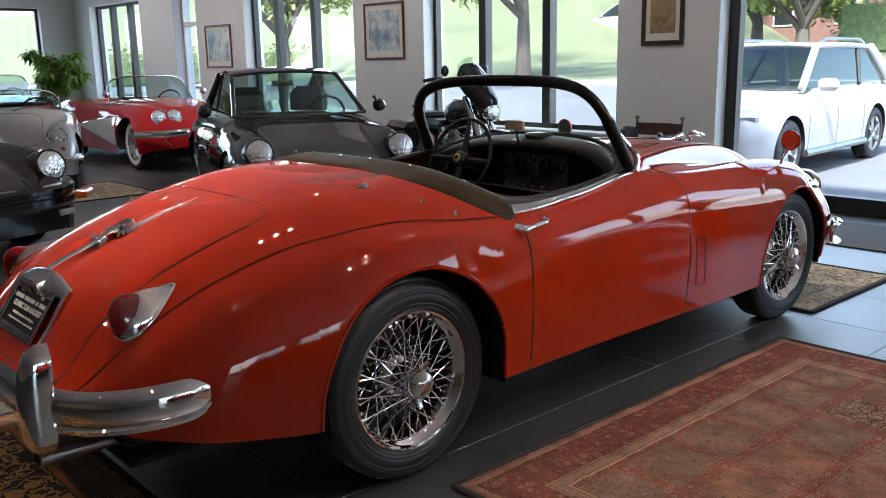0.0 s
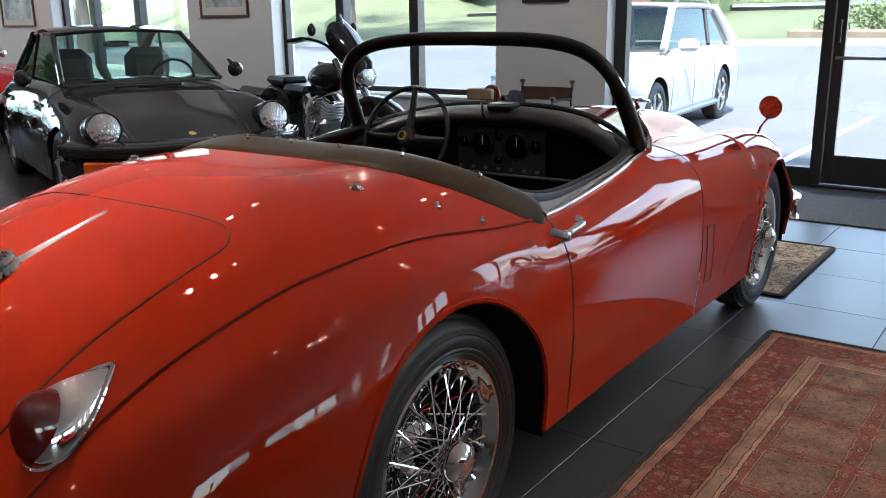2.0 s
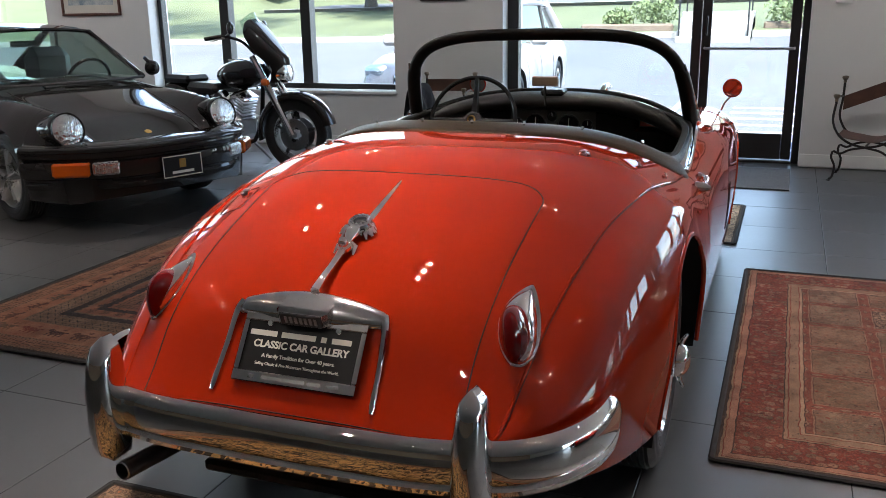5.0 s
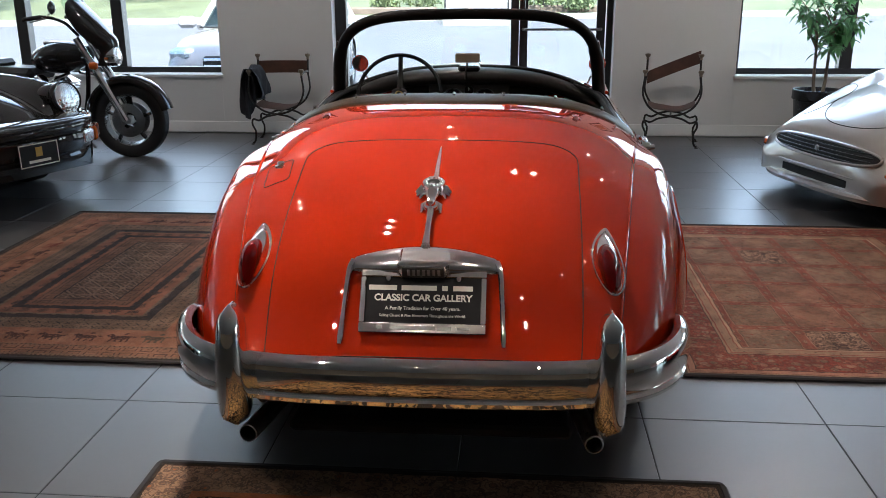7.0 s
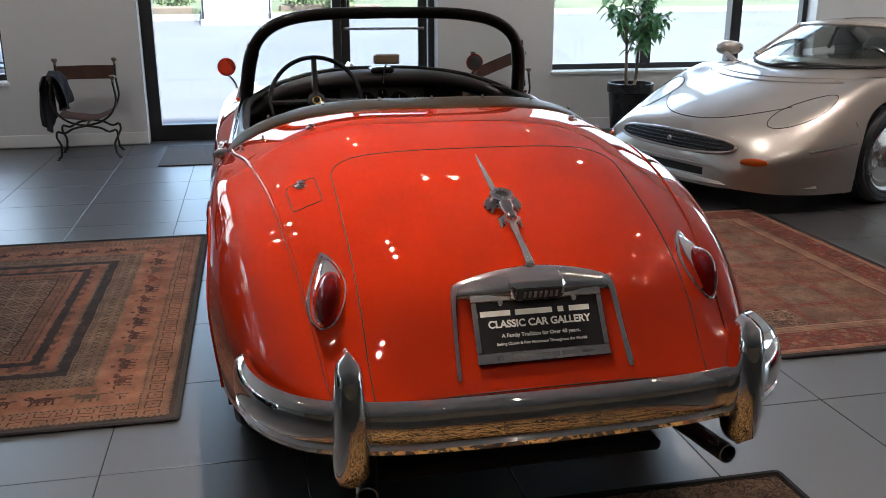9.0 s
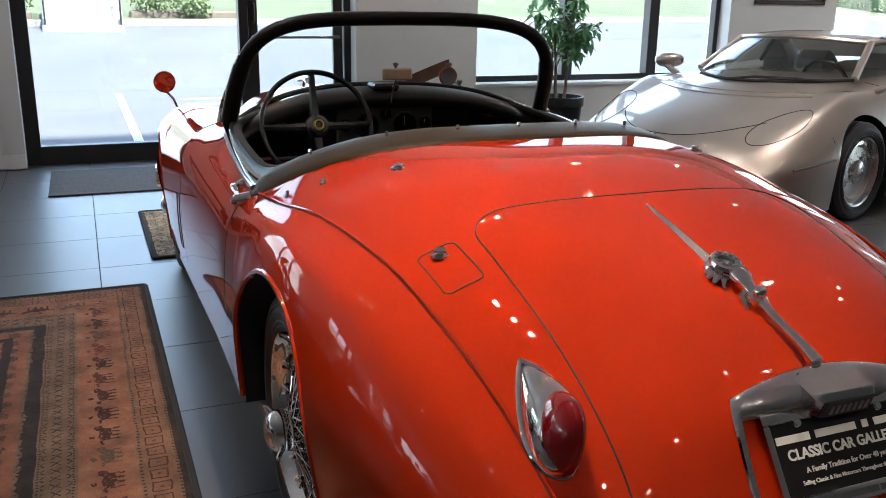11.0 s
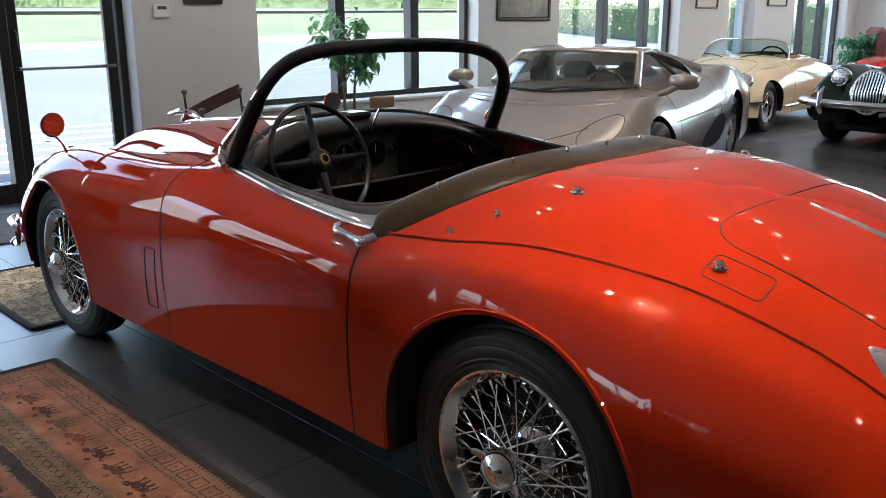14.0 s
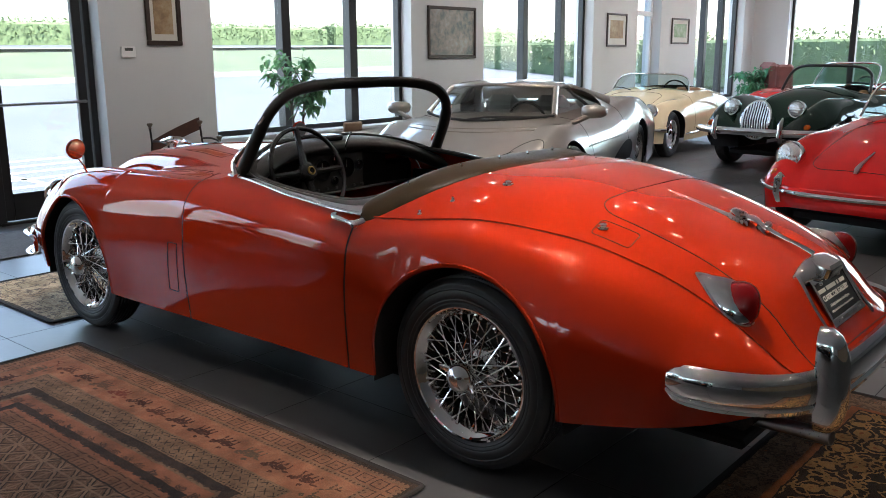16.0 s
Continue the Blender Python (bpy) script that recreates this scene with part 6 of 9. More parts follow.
def green_roadster(m):
    car = thing("roadster", "dark green 1950s open roadster with upright chrome grille", "car", m)
    sh = Shell(CLASSIC, [(0, 0.34, 0.37), (2.59, 0.33, 0.38)], 2.2, (0.34, 1.42, 0.58, 0.58, 0.56))
    part("body", sh.body(0.06), M_GREEN, car, "dark green body shell", angle=50)
    fittings(car, sh, (0.55, 1.5))
    tub(car, 0.4, 1.45, 0.56, 0.86, M_TANLEATHER)
    open_screen(car, 1.36, 0.60, 0.90, 0.34, 0.20, M_LEATHER, 0.02, 0.2)
    g = part("grille", Mesh().tube([(3.24 - 0.10 * math.sin(a) * (math.sin(a) > 0), 0.185 * math.cos(a), 0.61 + 0.225 * math.sin(a)) for a in np.linspace(0, TAU, 33)[:-1]], 0.018, 8, close=True), M_CHROME, car, "upright oval chrome grille")
    for k in range(11):
        y = -0.16 + 0.032 * k
        h = 0.22 * math.sqrt(max(0, 1 - (y / 0.19) ** 2))
        part("slat", Mesh().tube([(3.255, y, 0.61 - h), (3.25, y, 0.61), (3.255 - 0.10 * h / 0.22, y, 0.61 + h)], 0.009, 6), M_CHROME, g)
    for s in (1, -1):
        round_lamp(car, 3.06, s * 0.42, 0.75, 0.105, 4)
        part("overrider", Mesh().tube([(3.41, s * 0.42, 0.38), (3.46, s * 0.42, 0.44), (3.45, s * 0.42, 0.58), (3.39, s * 0.42, 0.66)], [0.024, 0.034, 0.030, 0.012], 12), M_CHROME, car, "tall chrome overrider")
        part("indicator", Mesh().lathe([(0, 0.03), (0.025, 0.028), (0.036, 0.01), (0.038, -0.02)], 16, "x", (3.19, s * 0.62, 0.55)), M_AMBER, car)
        for x in (0.0, 2.59):
            disc_wheel(car, x, s * 0.65, 0.34, s, 0.345, 0.165, 0.225, 0, M_CHROME)
    part("front_bumper", blade(arc_path(3.42, 3.18, 0.80, 0.48, 31, 3)[::-1], [(-0.02, 0.045), (0.002, 0.044), (0.020, 0.034), (0.030, 0.016), (0.033, 0.0), (0.030, -0.016), (0.020, -0.034), (0.002, -0.044), (-0.02, -0.045)]), M_CHROME, car, "chrome blade bumper")
    part("bonnet_strip", Mesh().tube([(x, 0, sh.deck(x, 0) + 0.003) for x in np.linspace(1.7, 3.1, 24)], 0.007, 6), M_CHROME, car)
    return car


green_roadster(heading(3.78, -8.10, 84))

WEDGE = [
    (-0.92, 0.55, 0.60, 0.55, 0.75, 0.54, 0.85, 0.50, 0.85, 0.28), (-0.72, 0.86, 0.60, 0.85, 0.80, 0.81, 0.95, 0.55, 0.94, 0.22), (-0.06, 0.93, 0.62, 0.93, 0.82, 0.925, 0.99, 0.55, 0.97, 0.15),
    (0.24, 0.93, 0.62, 0.94, 0.82, 0.945, 1.00, 0.55, 0.98, 0.13), (0.95, 0.90, 0.62, 0.89, 0.80, 0.87, 0.985, 0.50, 0.965, 0.12), (1.75, 0.89, 0.64, 0.86, 0.79, 0.825, 0.975, 0.48, 0.955, 0.12)]
WEDGE += [(2.40, 0.885, 0.63, 0.845, 0.79, 0.815, 0.97, 0.47, 0.95, 0.12), (2.88, 0.845, 0.60, 0.805, 0.78, 0.820, 0.97, 0.46, 0.95, 0.12), (3.15, 0.775, 0.58, 0.735, 0.76, 0.745, 0.965, 0.43, 0.945, 0.12), (3.45, 0.682, 0.56, 0.635, 0.73, 0.615, 0.93, 0.39, 0.91, 0.12),
          (3.70, 0.585, 0.54, 0.535, 0.68, 0.500, 0.86, 0.35, 0.85, 0.13), (3.86, 0.500, 0.51, 0.450, 0.62, 0.420, 0.77, 0.31, 0.76, 0.14), (3.94, 0.430, 0.48, 0.380, 0.56, 0.350, 0.68, 0.28, 0.67, 0.15), (3.975, 0.360, 0.45, 0.320, 0.51, 0.300, 0.60, 0.25, 0.59, 0.16), (3.985, 0.29, 0.42, 0.27, 0.47, 0.26, 0.54, 0.22, 0.53, 0.17)]


def supercar(m):
    car = thing("supercar", "low silver mid-engined supercar with smoked glass", "car", m)
    FA, RA = 2.88, 0.24
    sh = Shell(WEDGE, [(RA, 0.335, 0.37), (FA, 0.325, 0.365)], 2.6)
    part("body", sh.body(0.06), M_SILVER, car, "metallic silver body shell", angle=50)
    fittings(car, sh, (0.95, 2.35), inner=0.62)
    cabin(car, M_SILVER, (2.50, 0.62, 0.870), (2.12, 0.52, 1.105), (1.55, 0.48, 1.085), (0.95, 0.72, 0.925), M_DARKGLASS, 0.050, 0.44, 0.028, None, M_SILVER, 0.025)
    part("interior_lining", Mesh().box(1.2, 2.7, -0.6, 0.6, 0.2, 0.24, 0.01).box(2.40, 2.80, -0.5, 0.5, 0.55, 0.80, 0.05), M_GREYSEAT, car)
    part("steering_wheel", Mesh().lathe([(0.17 + 0.014 * math.cos(TAU * k / 8), 0.014 * math.sin(TAU * k / 8)) for k in range(8)], 28, "x", close=True), M_DIAL, car, m=pose(2.28, 0.30, 0.82, 0, 24, 0))
    for s in (1, -1):
        rows = []
        for t in np.linspace(0, 1, 13):
            inner = Vector((1.62, s * 0.49, 1.09)).lerp(Vector((0.95, s * 0.70, 0.93)), t)
            x = 1.30 - 0.40 * t
            outer = Vector((x, s * 0.80, sh.deck(x, 0.80) - 0.004))
            rows.append([tuple(inner.lerp(outer, u) + Vector((0, s * 0.05, 0.05)) * (1 - t) * math.sin(math.pi * u)) for u in np.linspace(0, 1, 9)])
        part("rear_buttress", Mesh().grid(rows, flip=s < 0), M_SILVER, car, "sloping silver panel behind the door glass", angle=80)
    # stepped air outlet ahead of the screen
    for off, r in ((0.30, 0.010), (0.22, 0.008)):
        line = [(2.90 + off - 0.20 * abs(u) ** 2.2, 0.60 * u) for u in np.linspace(-1, 1, 27)]
        part("scuttle_step", Mesh().tube(sh.on_deck(line, -0.002), r, 8), M_SILVER, car)
    for s in (1, -1):
        part("seat", Mesh().box(1.45, 2.0, s * 0.27 - 0.21, s * 0.27 + 0.21, 0.25, 0.42, 0.06).box(1.3, 1.48, s * 0.27 - 0.18, s * 0.27 + 0.18, 0.4, 1.0, 0.07), M_GREYSEAT, car)
        cover = [(3.45 + 0.235 * math.cos(a), s * (0.655 + 0.115 * math.sin(a) - 0.05 * math.cos(a))) for a in np.linspace(0, TAU, 41)[:-1]]
        part("lamp_cover_line", Mesh().tube(sh.on_deck(cover, 0.0005), 0.003, 5, close=True), M_GAP, car)
        mir = part("door_mirror", Mesh().grid([[(0.075 * math.cos(a) * w - 0.05 * abs(v) ** 2, 0.115 * v, 0.060 * math.sin(a) * w) for a in np.linspace(0, TAU, 21)] for v, w in [(math.sin(t), max(0.02, math.cos(t)) ** 0.45) for t in np.linspace(-1.57, 1.57, 15)]]), M_SILVER, car, "silver door mirror", m=pose(2.48, s * 0.97, 0.912), angle=80)
        part("foot", Mesh().tube([(0.02, 0, -0.02), (0.05, s * -0.10, -0.07), (0.07, s * -0.17, -0.10)], 0.024, 8), M_SILVER, mir)
        # Dark sheet on the flank: shade inside the intake, put into colour.
        rows = []
        for t in np.linspace(0, 1, 15):
            x = 0.80 + 0.85 * t
            h = 0.125 * math.sin(math.pi * (0.04 + 0.95 * t ** 0.7)) ** 0.6
            z0, z1 = 0.44 - 0.10 * t - h, 0.44 - 0.10 * t + h
            rows.append([(x, s * (sh.flank(x, z0 + (z1 - z0) * k / 4) + 0.004), z0 + (z1 - z0) * k / 4) for k in range(5)])
        part("side_intake", Mesh().grid(rows), M_UNDER, car, "dark side air intake", angle=60)
        part("side_crease", Mesh().tube([(x, s * (sh.flank(x, 0.60) + 0.001), 0.60) for x in np.linspace(0.75, 2.45, 24)], 0.006, 5), M_SILVER, car)
        part("side_strip", Mesh().tube([(x, s * (sh.flank(x, 0.40 + 0.05 * (3.62 - x) / 0.4) + 0.002), 0.40 + 0.05 * (3.62 - x) / 0.4) for x in np.linspace(3.27, 3.62, 10)], 0.008, 6), M_STEEL, car)
        for x in (RA, FA):
            disc_wheel(car, x, s * (0.83 if x > 1 else 0.84), 0.32, s, 0.325, 0.25, 0.225, 0, M_ALLOY)
        base = 3.02 if s > 0 else 3.04
        part("wiper", Mesh().tube([(base, s * 0.10 + 0.06, 0.852), (base - 0.05, s * 0.10 + 0.26, 0.880), (base - 0.16, s * 0.10 + 0.56, 0.882)], 0.010, 6), M_BLACK, car, "black wiper arm")

    def nose_x(y, z):
        """Where the nose skin lies at a height."""
        lo, hi = sh.x1 - 0.9, sh.x1
        for _ in range(18):
            mid = (lo + hi) / 2
            lo, hi = (mid, hi) if sh.deck(mid, y) >= z else (lo, mid)
        return lo

    # Dark sheet on the nose: the opening's shade is painted, not cut.
    rows, lip = [], []
    for t in np.sin(np.linspace(-1.57, 1.57, 37)):
        y, h = 0.545 * float(t), 0.056 * max(0.0, 1 - t * t) ** 0.4
        rows.append([(nose_x(y, 0.395 + h * k) + 0.006, y, 0.395 + h * k + 0.003) for k in (-1, -0.5, 0, 0.5, 1)])
        lip.append((rows[-1][0], rows[-1][-1]))
    part("nose_intake", Mesh().grid(rows), M_UNDER, car, "wide oval dark nose intake", angle=80)
    part("intake_rim", Mesh().tube([p for p, _ in lip] + [q for _, q in lip[::-1]], 0.010, 8, close=True), M_SILVER, car)
    for k in (-0.60, -0.2, 0.2, 0.60):
        part("intake_bar", Mesh().tube([(nose_x(y, 0.395 + 0.054 * k) + 0.010, y, 0.398 + 0.054 * k) for y in np.linspace(-0.49, 0.49, 21) * (1 - 0.22 * k * k)], 0.0035, 6), M_RING, car)
    part("intake_badge", Mesh().lathe([(0, 0.010), (0.016, 0.008), (0.020, 0.0)], 14, "x", (nose_x(0, 0.40) + 0.012, 0, 0.40)), M_STEEL, car)
    for s in (1, -1):
        part("indicator", Mesh().lathe([(0, 0.016), (0.03, 0.014), (0.05, 0.006), (0.056, -0.01)], 24, "x"), M_AMBER, car, "oval amber front indicator", m=pose(nose_x(0.70, 0.335) + 0.004, s * 0.70, 0.335, 0, -12, s * 34) @ Matrix.Diagonal((1, 1.6, 0.50, 1)))
    # Dark bar on the skin carries the lower slot's shade as colour.
    slot = []
    for u in np.linspace(-1, 1, 31):
        y = 0.60 * u
        slot.append((3.999 - 0.085 * abs(u) ** 3, y, 0.225))
    part("lower_intake", blade(slot[::-1], [(-0.02, 0.026), (0.002, 0.024), (0.002, -0.024), (-0.02, -0.026)]), M_UNDER, car, "dark lower intake slot")
    part("intake_lip", blade([(x + 0.002, y * 1.02, 0.270) for x, y, _ in slot][::-1], [(-0.02, 0.008), (0.008, 0.004), (0.008, -0.006), (-0.02, -0.008)]), M_SILVER, car)
    part("splitter", blade(arc_path(4.035, 3.55, 0.90, 0.165, 31, 4)[::-1], [(-0.14, 0.022), (0.0, 0.018), (0.016, 0.004), (0.006, -0.020), (-0.14, -0.026)]), M_SILVER, car, "thin front splitter lip")
    part("bonnet_line", Mesh().tube(sh.on_deck([(3.80 - 0.36 * abs(u) ** 2.5, 0.56 * u) for u in np.linspace(-1, 1, 31)], 0.0005), 0.003, 5), M_GAP, car)
    return car


supercar(heading(5.764, -3.157, 107))

FAMILY = [
    (-1.05, 0.95, 0.70, 0.94, 0.84, 0.92, 0.92, 0.75, 0.90, 0.36), (-0.95, 1.06, 0.72, 1.05, 0.90, 1.00, 0.98, 0.70, 0.96, 0.30), (0.0, 1.10, 0.74, 1.09, 0.92, 1.02, 1.00, 0.70, 0.98, 0.27), (1.5, 1.09, 0.74, 1.08, 0.92, 1.01, 1.00, 0.70, 0.98, 0.26),
    (2.2, 1.09, 0.72, 1.06, 0.90, 1.00, 1.00, 0.70, 0.98, 0.26), (3.0, 1.04, 0.68, 1.01, 0.88, 0.98, 1.00, 0.68, 0.98, 0.28), (3.6, 0.96, 0.66, 0.92, 0.84, 0.88, 0.96, 0.62, 0.94, 0.30), (3.90, 0.80, 0.60, 0.78, 0.74, 0.74, 0.84, 0.56, 0.82, 0.28), (3.98, 0.60, 0.55, 0.59, 0.64, 0.57, 0.72, 0.48, 0.70, 0.28)]


def family_car(name, label, m, paint):
    car = thing(name, label, "car", m)
    sh = Shell(FAMILY, [(0, 0.37, 0.43), (3.02, 0.37, 0.43)], 3.0)
    part("body", sh.body(0.10), paint, car, "pale body shell", angle=50)
    fittings(car, sh, (0.55, 1.55, 2.5), 0.005)
    cabin(car, paint, (2.45, 0.84, 1.08), (1.60, 0.66, 1.62), (-0.45, 0.66, 1.60), (-0.95, 0.82, 1.10), M_PRIVACY, 0.05, 0.14, 0.05)
    for s in (1, -1):
        part("roof_bar", Mesh().tube([(1.3, s * 0.60, 1.67), (1.1, s * 0.60, 1.72), (-0.2, s * 0.60, 1.71), (-0.4, s * 0.60, 1.65)], 0.022, 8), M_STEEL, car)
        part("door_mirror", Mesh().box(-0.07, 0.06, -0.13, 0.13, -0.08, 0.08, 0.05), paint, car, m=pose(2.2, s * 1.08, 1.14))
        part("head_lamp", Mesh().box(-0.14, 0.05, -0.16, 0.16, -0.07, 0.07, 0.04), M_LAMP, car, "clear wrap-round head lamp", m=pose(3.80, s * 0.74, 0.80, 0, 12, s * 28))
        part("fog_lamp", Mesh().box(-0.05, 0.03, -0.10, 0.10, -0.06, 0.06, 0.02), M_LAMP, car, m=pose(3.86, s * 0.74, 0.46, 0, 0, s * 24))
        part("sill_cladding", Mesh().tube([(x, s * 0.985, 0.30) for x in np.linspace(0.45, 2.58, 12)], 0.05, 8), M_STEEL, car, "grey lower cladding")
        for x in (0.0, 3.02):
            disc_wheel(car, x, s * 0.87, 0.37, s, 0.37, 0.23, 0.24, 6)
    g = part("grille", Mesh().box(3.93, 4.0, -0.42, 0.42, 0.56, 0.80, 0.03), M_BLACK, car, "dark grille with bright bars")
    for z in (0.60, 0.68, 0.76):
        part("grille_bar", Mesh().box(3.99, 4.012, -0.40, 0.40, z - 0.02, z + 0.02, 0.006), M_CHROME, g)
    part("badge", Mesh().box(4.005, 4.02, -0.10, 0.10, 0.63, 0.73, 0.01), M_STEEL, g)
    return car


LOT = -0.16
family_car("parked_car", "white family off-roader parked nose-in outside the window", pose(13.25, 6.30, LOT, 0, 0, 184.5), M_WHITE)

# ---- motorcycle ----


def motorcycle(m):
    b = thing("motorcycle", "black touring motorcycle with fairing and chrome engine", "motorcycle", m)
    FX = 1.61

    def wheel(x, r, w, rim, name):
        wh = part(name, tyre(r, w, rim), M_TYRE, b, "black tyre on a cast wheel", m=pose(x, 0, r))
        part("rim", Mesh().lathe([(rim + 0.006, w * 0.36), (rim - 0.012, w * 0.34), (rim - 0.028, 0.0), (rim - 0.012, -w * 0.34), (rim + 0.006, -w * 0.36)], 40, "y"), M_ALLOY, wh)
        for k in range(5):
            a = TAU * k / 5
            part("spoke", Mesh().tube([(0.03 * math.sin(a), 0, 0.03 * math.cos(a)), ((rim - 0.015) * math.sin(a), 0, (rim - 0.015) * math.cos(a))], [0.034, 0.026], 8, flat=0.6), M_DIAL, wh)
        part("hub", Mesh().lathe([(0, 0.07), (0.03, 0.068), (0.045, 0.04), (0.045, -0.04), (0.03, -0.068), (0, -0.07)], 20, "y"), M_ALLOY, wh)
        for s in (1, -1):
            part("brake_disc", Mesh().lathe([(0.07, s * 0.055), (0.145, s * 0.055), (0.145, s * 0.06), (0.07, s * 0.06)], 32, "y", close=True), M_STEEL, wh)
        return wh

    wheel(FX, 0.325, 0.13, 0.225, "front_wheel")
    wheel(0, 0.33, 0.17, 0.215, "rear_wheel")

    def mudguard(cx, cz, r, w, a0, a1):
        rows = []
        for i in range(25):
            a = radians(a0 + (a1 - a0) * i / 24)
            rows.append([(cx + (r + d) * math.cos(a), y, cz + (r + d) * math.sin(a)) for y, d in ((-w, -0.05), (-w, -0.015), (-w * 0.7, 0.006), (0, 0.016), (w * 0.7, 0.006), (w, -0.015), (w, -0.05))])
        return Mesh().grid(rows)

    part("front_mudguard", mudguard(FX, 0.325, 0.375, 0.085, 15, 190), M_CARBLACK, b, "deep black front mudguard", angle=60)
    part("rear_mudguard", mudguard(0, 0.34, 0.40, 0.12, 20, 190), M_CARBLACK, b, "black rear mudguard", angle=60)
    for s in (1, -1):
        part("fork_leg", Mesh().tube([(FX, s * 0.10, 0.325), (FX - 0.20, s * 0.105, 0.72), (FX - 0.36, s * 0.105, 1.02)], [0.033, 0.034, 0.028], 12), M_CHROME, b, "chrome fork leg")
        part("saddlebag", Mesh().box(-0.38, 0.28, s * 0.27 - 0.09, s * 0.27 + 0.09, 0.42, 0.72, 0.06), M_CARBLACK, b, "black hard saddlebag")
        part("exhaust", Mesh().tube(spline([(0.95, s * 0.14, 0.45), (0.85, s * 0.20, 0.25), (0.5, s * 0.23, 0.22), (-0.45, s * 0.24, 0.24)], 14), [0.028] * 7 + [0.042] * 7, 12), M_CHROME, b, "chrome exhaust pipe")
        part("crash_bar", Mesh().tube(spline([(1.10, s * 0.06, 0.72), (1.12, s * 0.30, 0.66), (1.13, s * 0.36, 0.50), (1.08, s * 0.26, 0.30), (1.05, s * 0.08, 0.26)], 18), 0.015, 8), M_CHROME, b, "chrome engine guard")
        bar = spline([(FX - 0.36, s * 0.05, 1.04), (FX - 0.42, s * 0.18, 1.16), (FX - 0.52, s * 0.30, 1.20), (FX - 0.66, s * 0.37, 1.18)], 12)
        part("handlebar", Mesh().tube(bar, [0.013] * 8 + [0.018] * 4, 10), M_DIAL, b, "black handlebar and grip")
        part("lever", Mesh().tube([bar[8], bar[8] + Vector((0.06, s * 0.02, -0.01)), bar[11] + Vector((0.06, 0, -0.02))], 0.006, 6), M_STEEL, b)
        mir = part("mirror", Mesh().tube([bar[7], bar[7] + Vector((0.05, s * -0.01, 0.04))], 0.006, 6), M_CHROME, b)
        part("mirror_head", Mesh().lathe([(0, -0.012), (0.045, -0.008), (0.055, 0.005), (0.04, 0.02), (0, 0.028)], 18, "x"), M_CARBLACK, mir, m=pose(*(bar[7] + Vector((0.05, s * -0.01, 0.075)))))
        part("foot_board", Mesh().box(0.72, 1.02, s * 0.28 - 0.05, s * 0.28 + 0.05, 0.27, 0.30, 0.01), M_BLACK, b)
        part("indicator", Mesh().lathe([(0, 0.03), (0.025, 0.026), (0.032, 0.01), (0.03, -0.03)], 14, "x", (FX - 0.20, s * 0.17, 0.80)), M_AMBER, b, "amber indicator")
    rows = []
    for i in range(13):
        v = i / 12
        q = 1.42 * v - 0.42
        w = float(np.interp(q, [-0.42, -0.1, 0.15, 0.55, 0.85, 1.0], [0.070, 0.105, 0.140, 0.190, 0.185, 0.12]))
        xc, zc = (FX - 0.045 - 0.33 * q, 0.985 + 0.36 * q + 0.02 * math.sin(math.pi * q)) if q > 0 else (FX - 0.045 + 0.16 * q, 0.985 + 0.46 * q)
        deep = float(np.interp(q, [-0.42, 0.0, 0.5, 0.85, 1.0], [0.12, 0.14, 0.14, 0.10, 0.05]))
        lean = float(np.interp(q, [-0.42, 0.0, 0.4], [0.05, 0.5, 0.8]))
        row = []
        for k in range(17):
            u = k / 8 - 1
            fall = deep * abs(u) ** 2.4
            row.append((xc - 0.62 * fall - 0.25 * fall * (1 - lean), w * math.sin(u * math.pi / 2) ** 1.0, zc - lean * fall))
        rows.append(row)
    fairing = part("fairing", Mesh().grid(rows), M_CARBLACK, b, "black bat-wing handlebar fairing", angle=60)
    part("screen", Mesh().grid([[(FX - 0.33 - 0.07 * u * u - 0.05 * v, 0.15 * u * (1 - 0.2 * v), 1.285 - 0.04 * u * u + 0.12 * v * (1 - 0.35 * u * u)) for u in np.linspace(-1, 1, 13)] for v in np.linspace(0, 1, 5)]), M_TINT, fairing, "short clear screen", angle=70).visible_shadow = False
    round_lamp(b, FX - 0.075, 0, 0.875, 0.092, 4)
    part("tank", Mesh().grid([[(0.72 + 0.55 * t, (0.03 + 0.14 * math.sin(math.pi * (0.12 + 0.80 * t)) ** 0.7) * math.cos(a), 0.83 + 0.04 * t + (0.04 + 0.10 * math.sin(math.pi * (0.15 + 0.75 * t))) * math.sin(a)) for a in np.linspace(0, TAU, 25)] for t in np.linspace(0, 1, 15)]), M_CARBLACK, b, "black teardrop fuel tank", angle=80)
    part("console", Mesh().box(0.82, 1.08, -0.05, 0.05, 0.955, 0.985, 0.012), M_CHROME, b)
    part("seat", Mesh().box(0.28, 0.76, -0.17, 0.17, 0.66, 0.76, 0.045).box(-0.12, 0.30, -0.14, 0.14, 0.74, 0.82, 0.035), M_LEATHER, b, "black stepped leather seat")
    eng = part("engine", Mesh().box(0.62, 1.02, -0.13, 0.13, 0.24, 0.48, 0.05), M_STEEL, b, "polished V-twin engine")
    for x, lean in ((0.72, -22), (0.94, 22)):
        for k in range(8):
            part("cooling_fin", Mesh().box(-0.075, 0.075, -0.085, 0.085, 0.03 * k, 0.03 * k + 0.014, 0.005), M_CHROME if k > 5 else M_STEEL, eng, m=pose(x, 0, 0.46, 0, lean, 0))
    part("air_cleaner", Mesh().lathe([(0, -0.20), (0.07, -0.195), (0.085, -0.17), (0.085, -0.12)], 26, "y", (0.84, 0, 0.62)), M_CHROME, eng, "round chrome air cleaner")
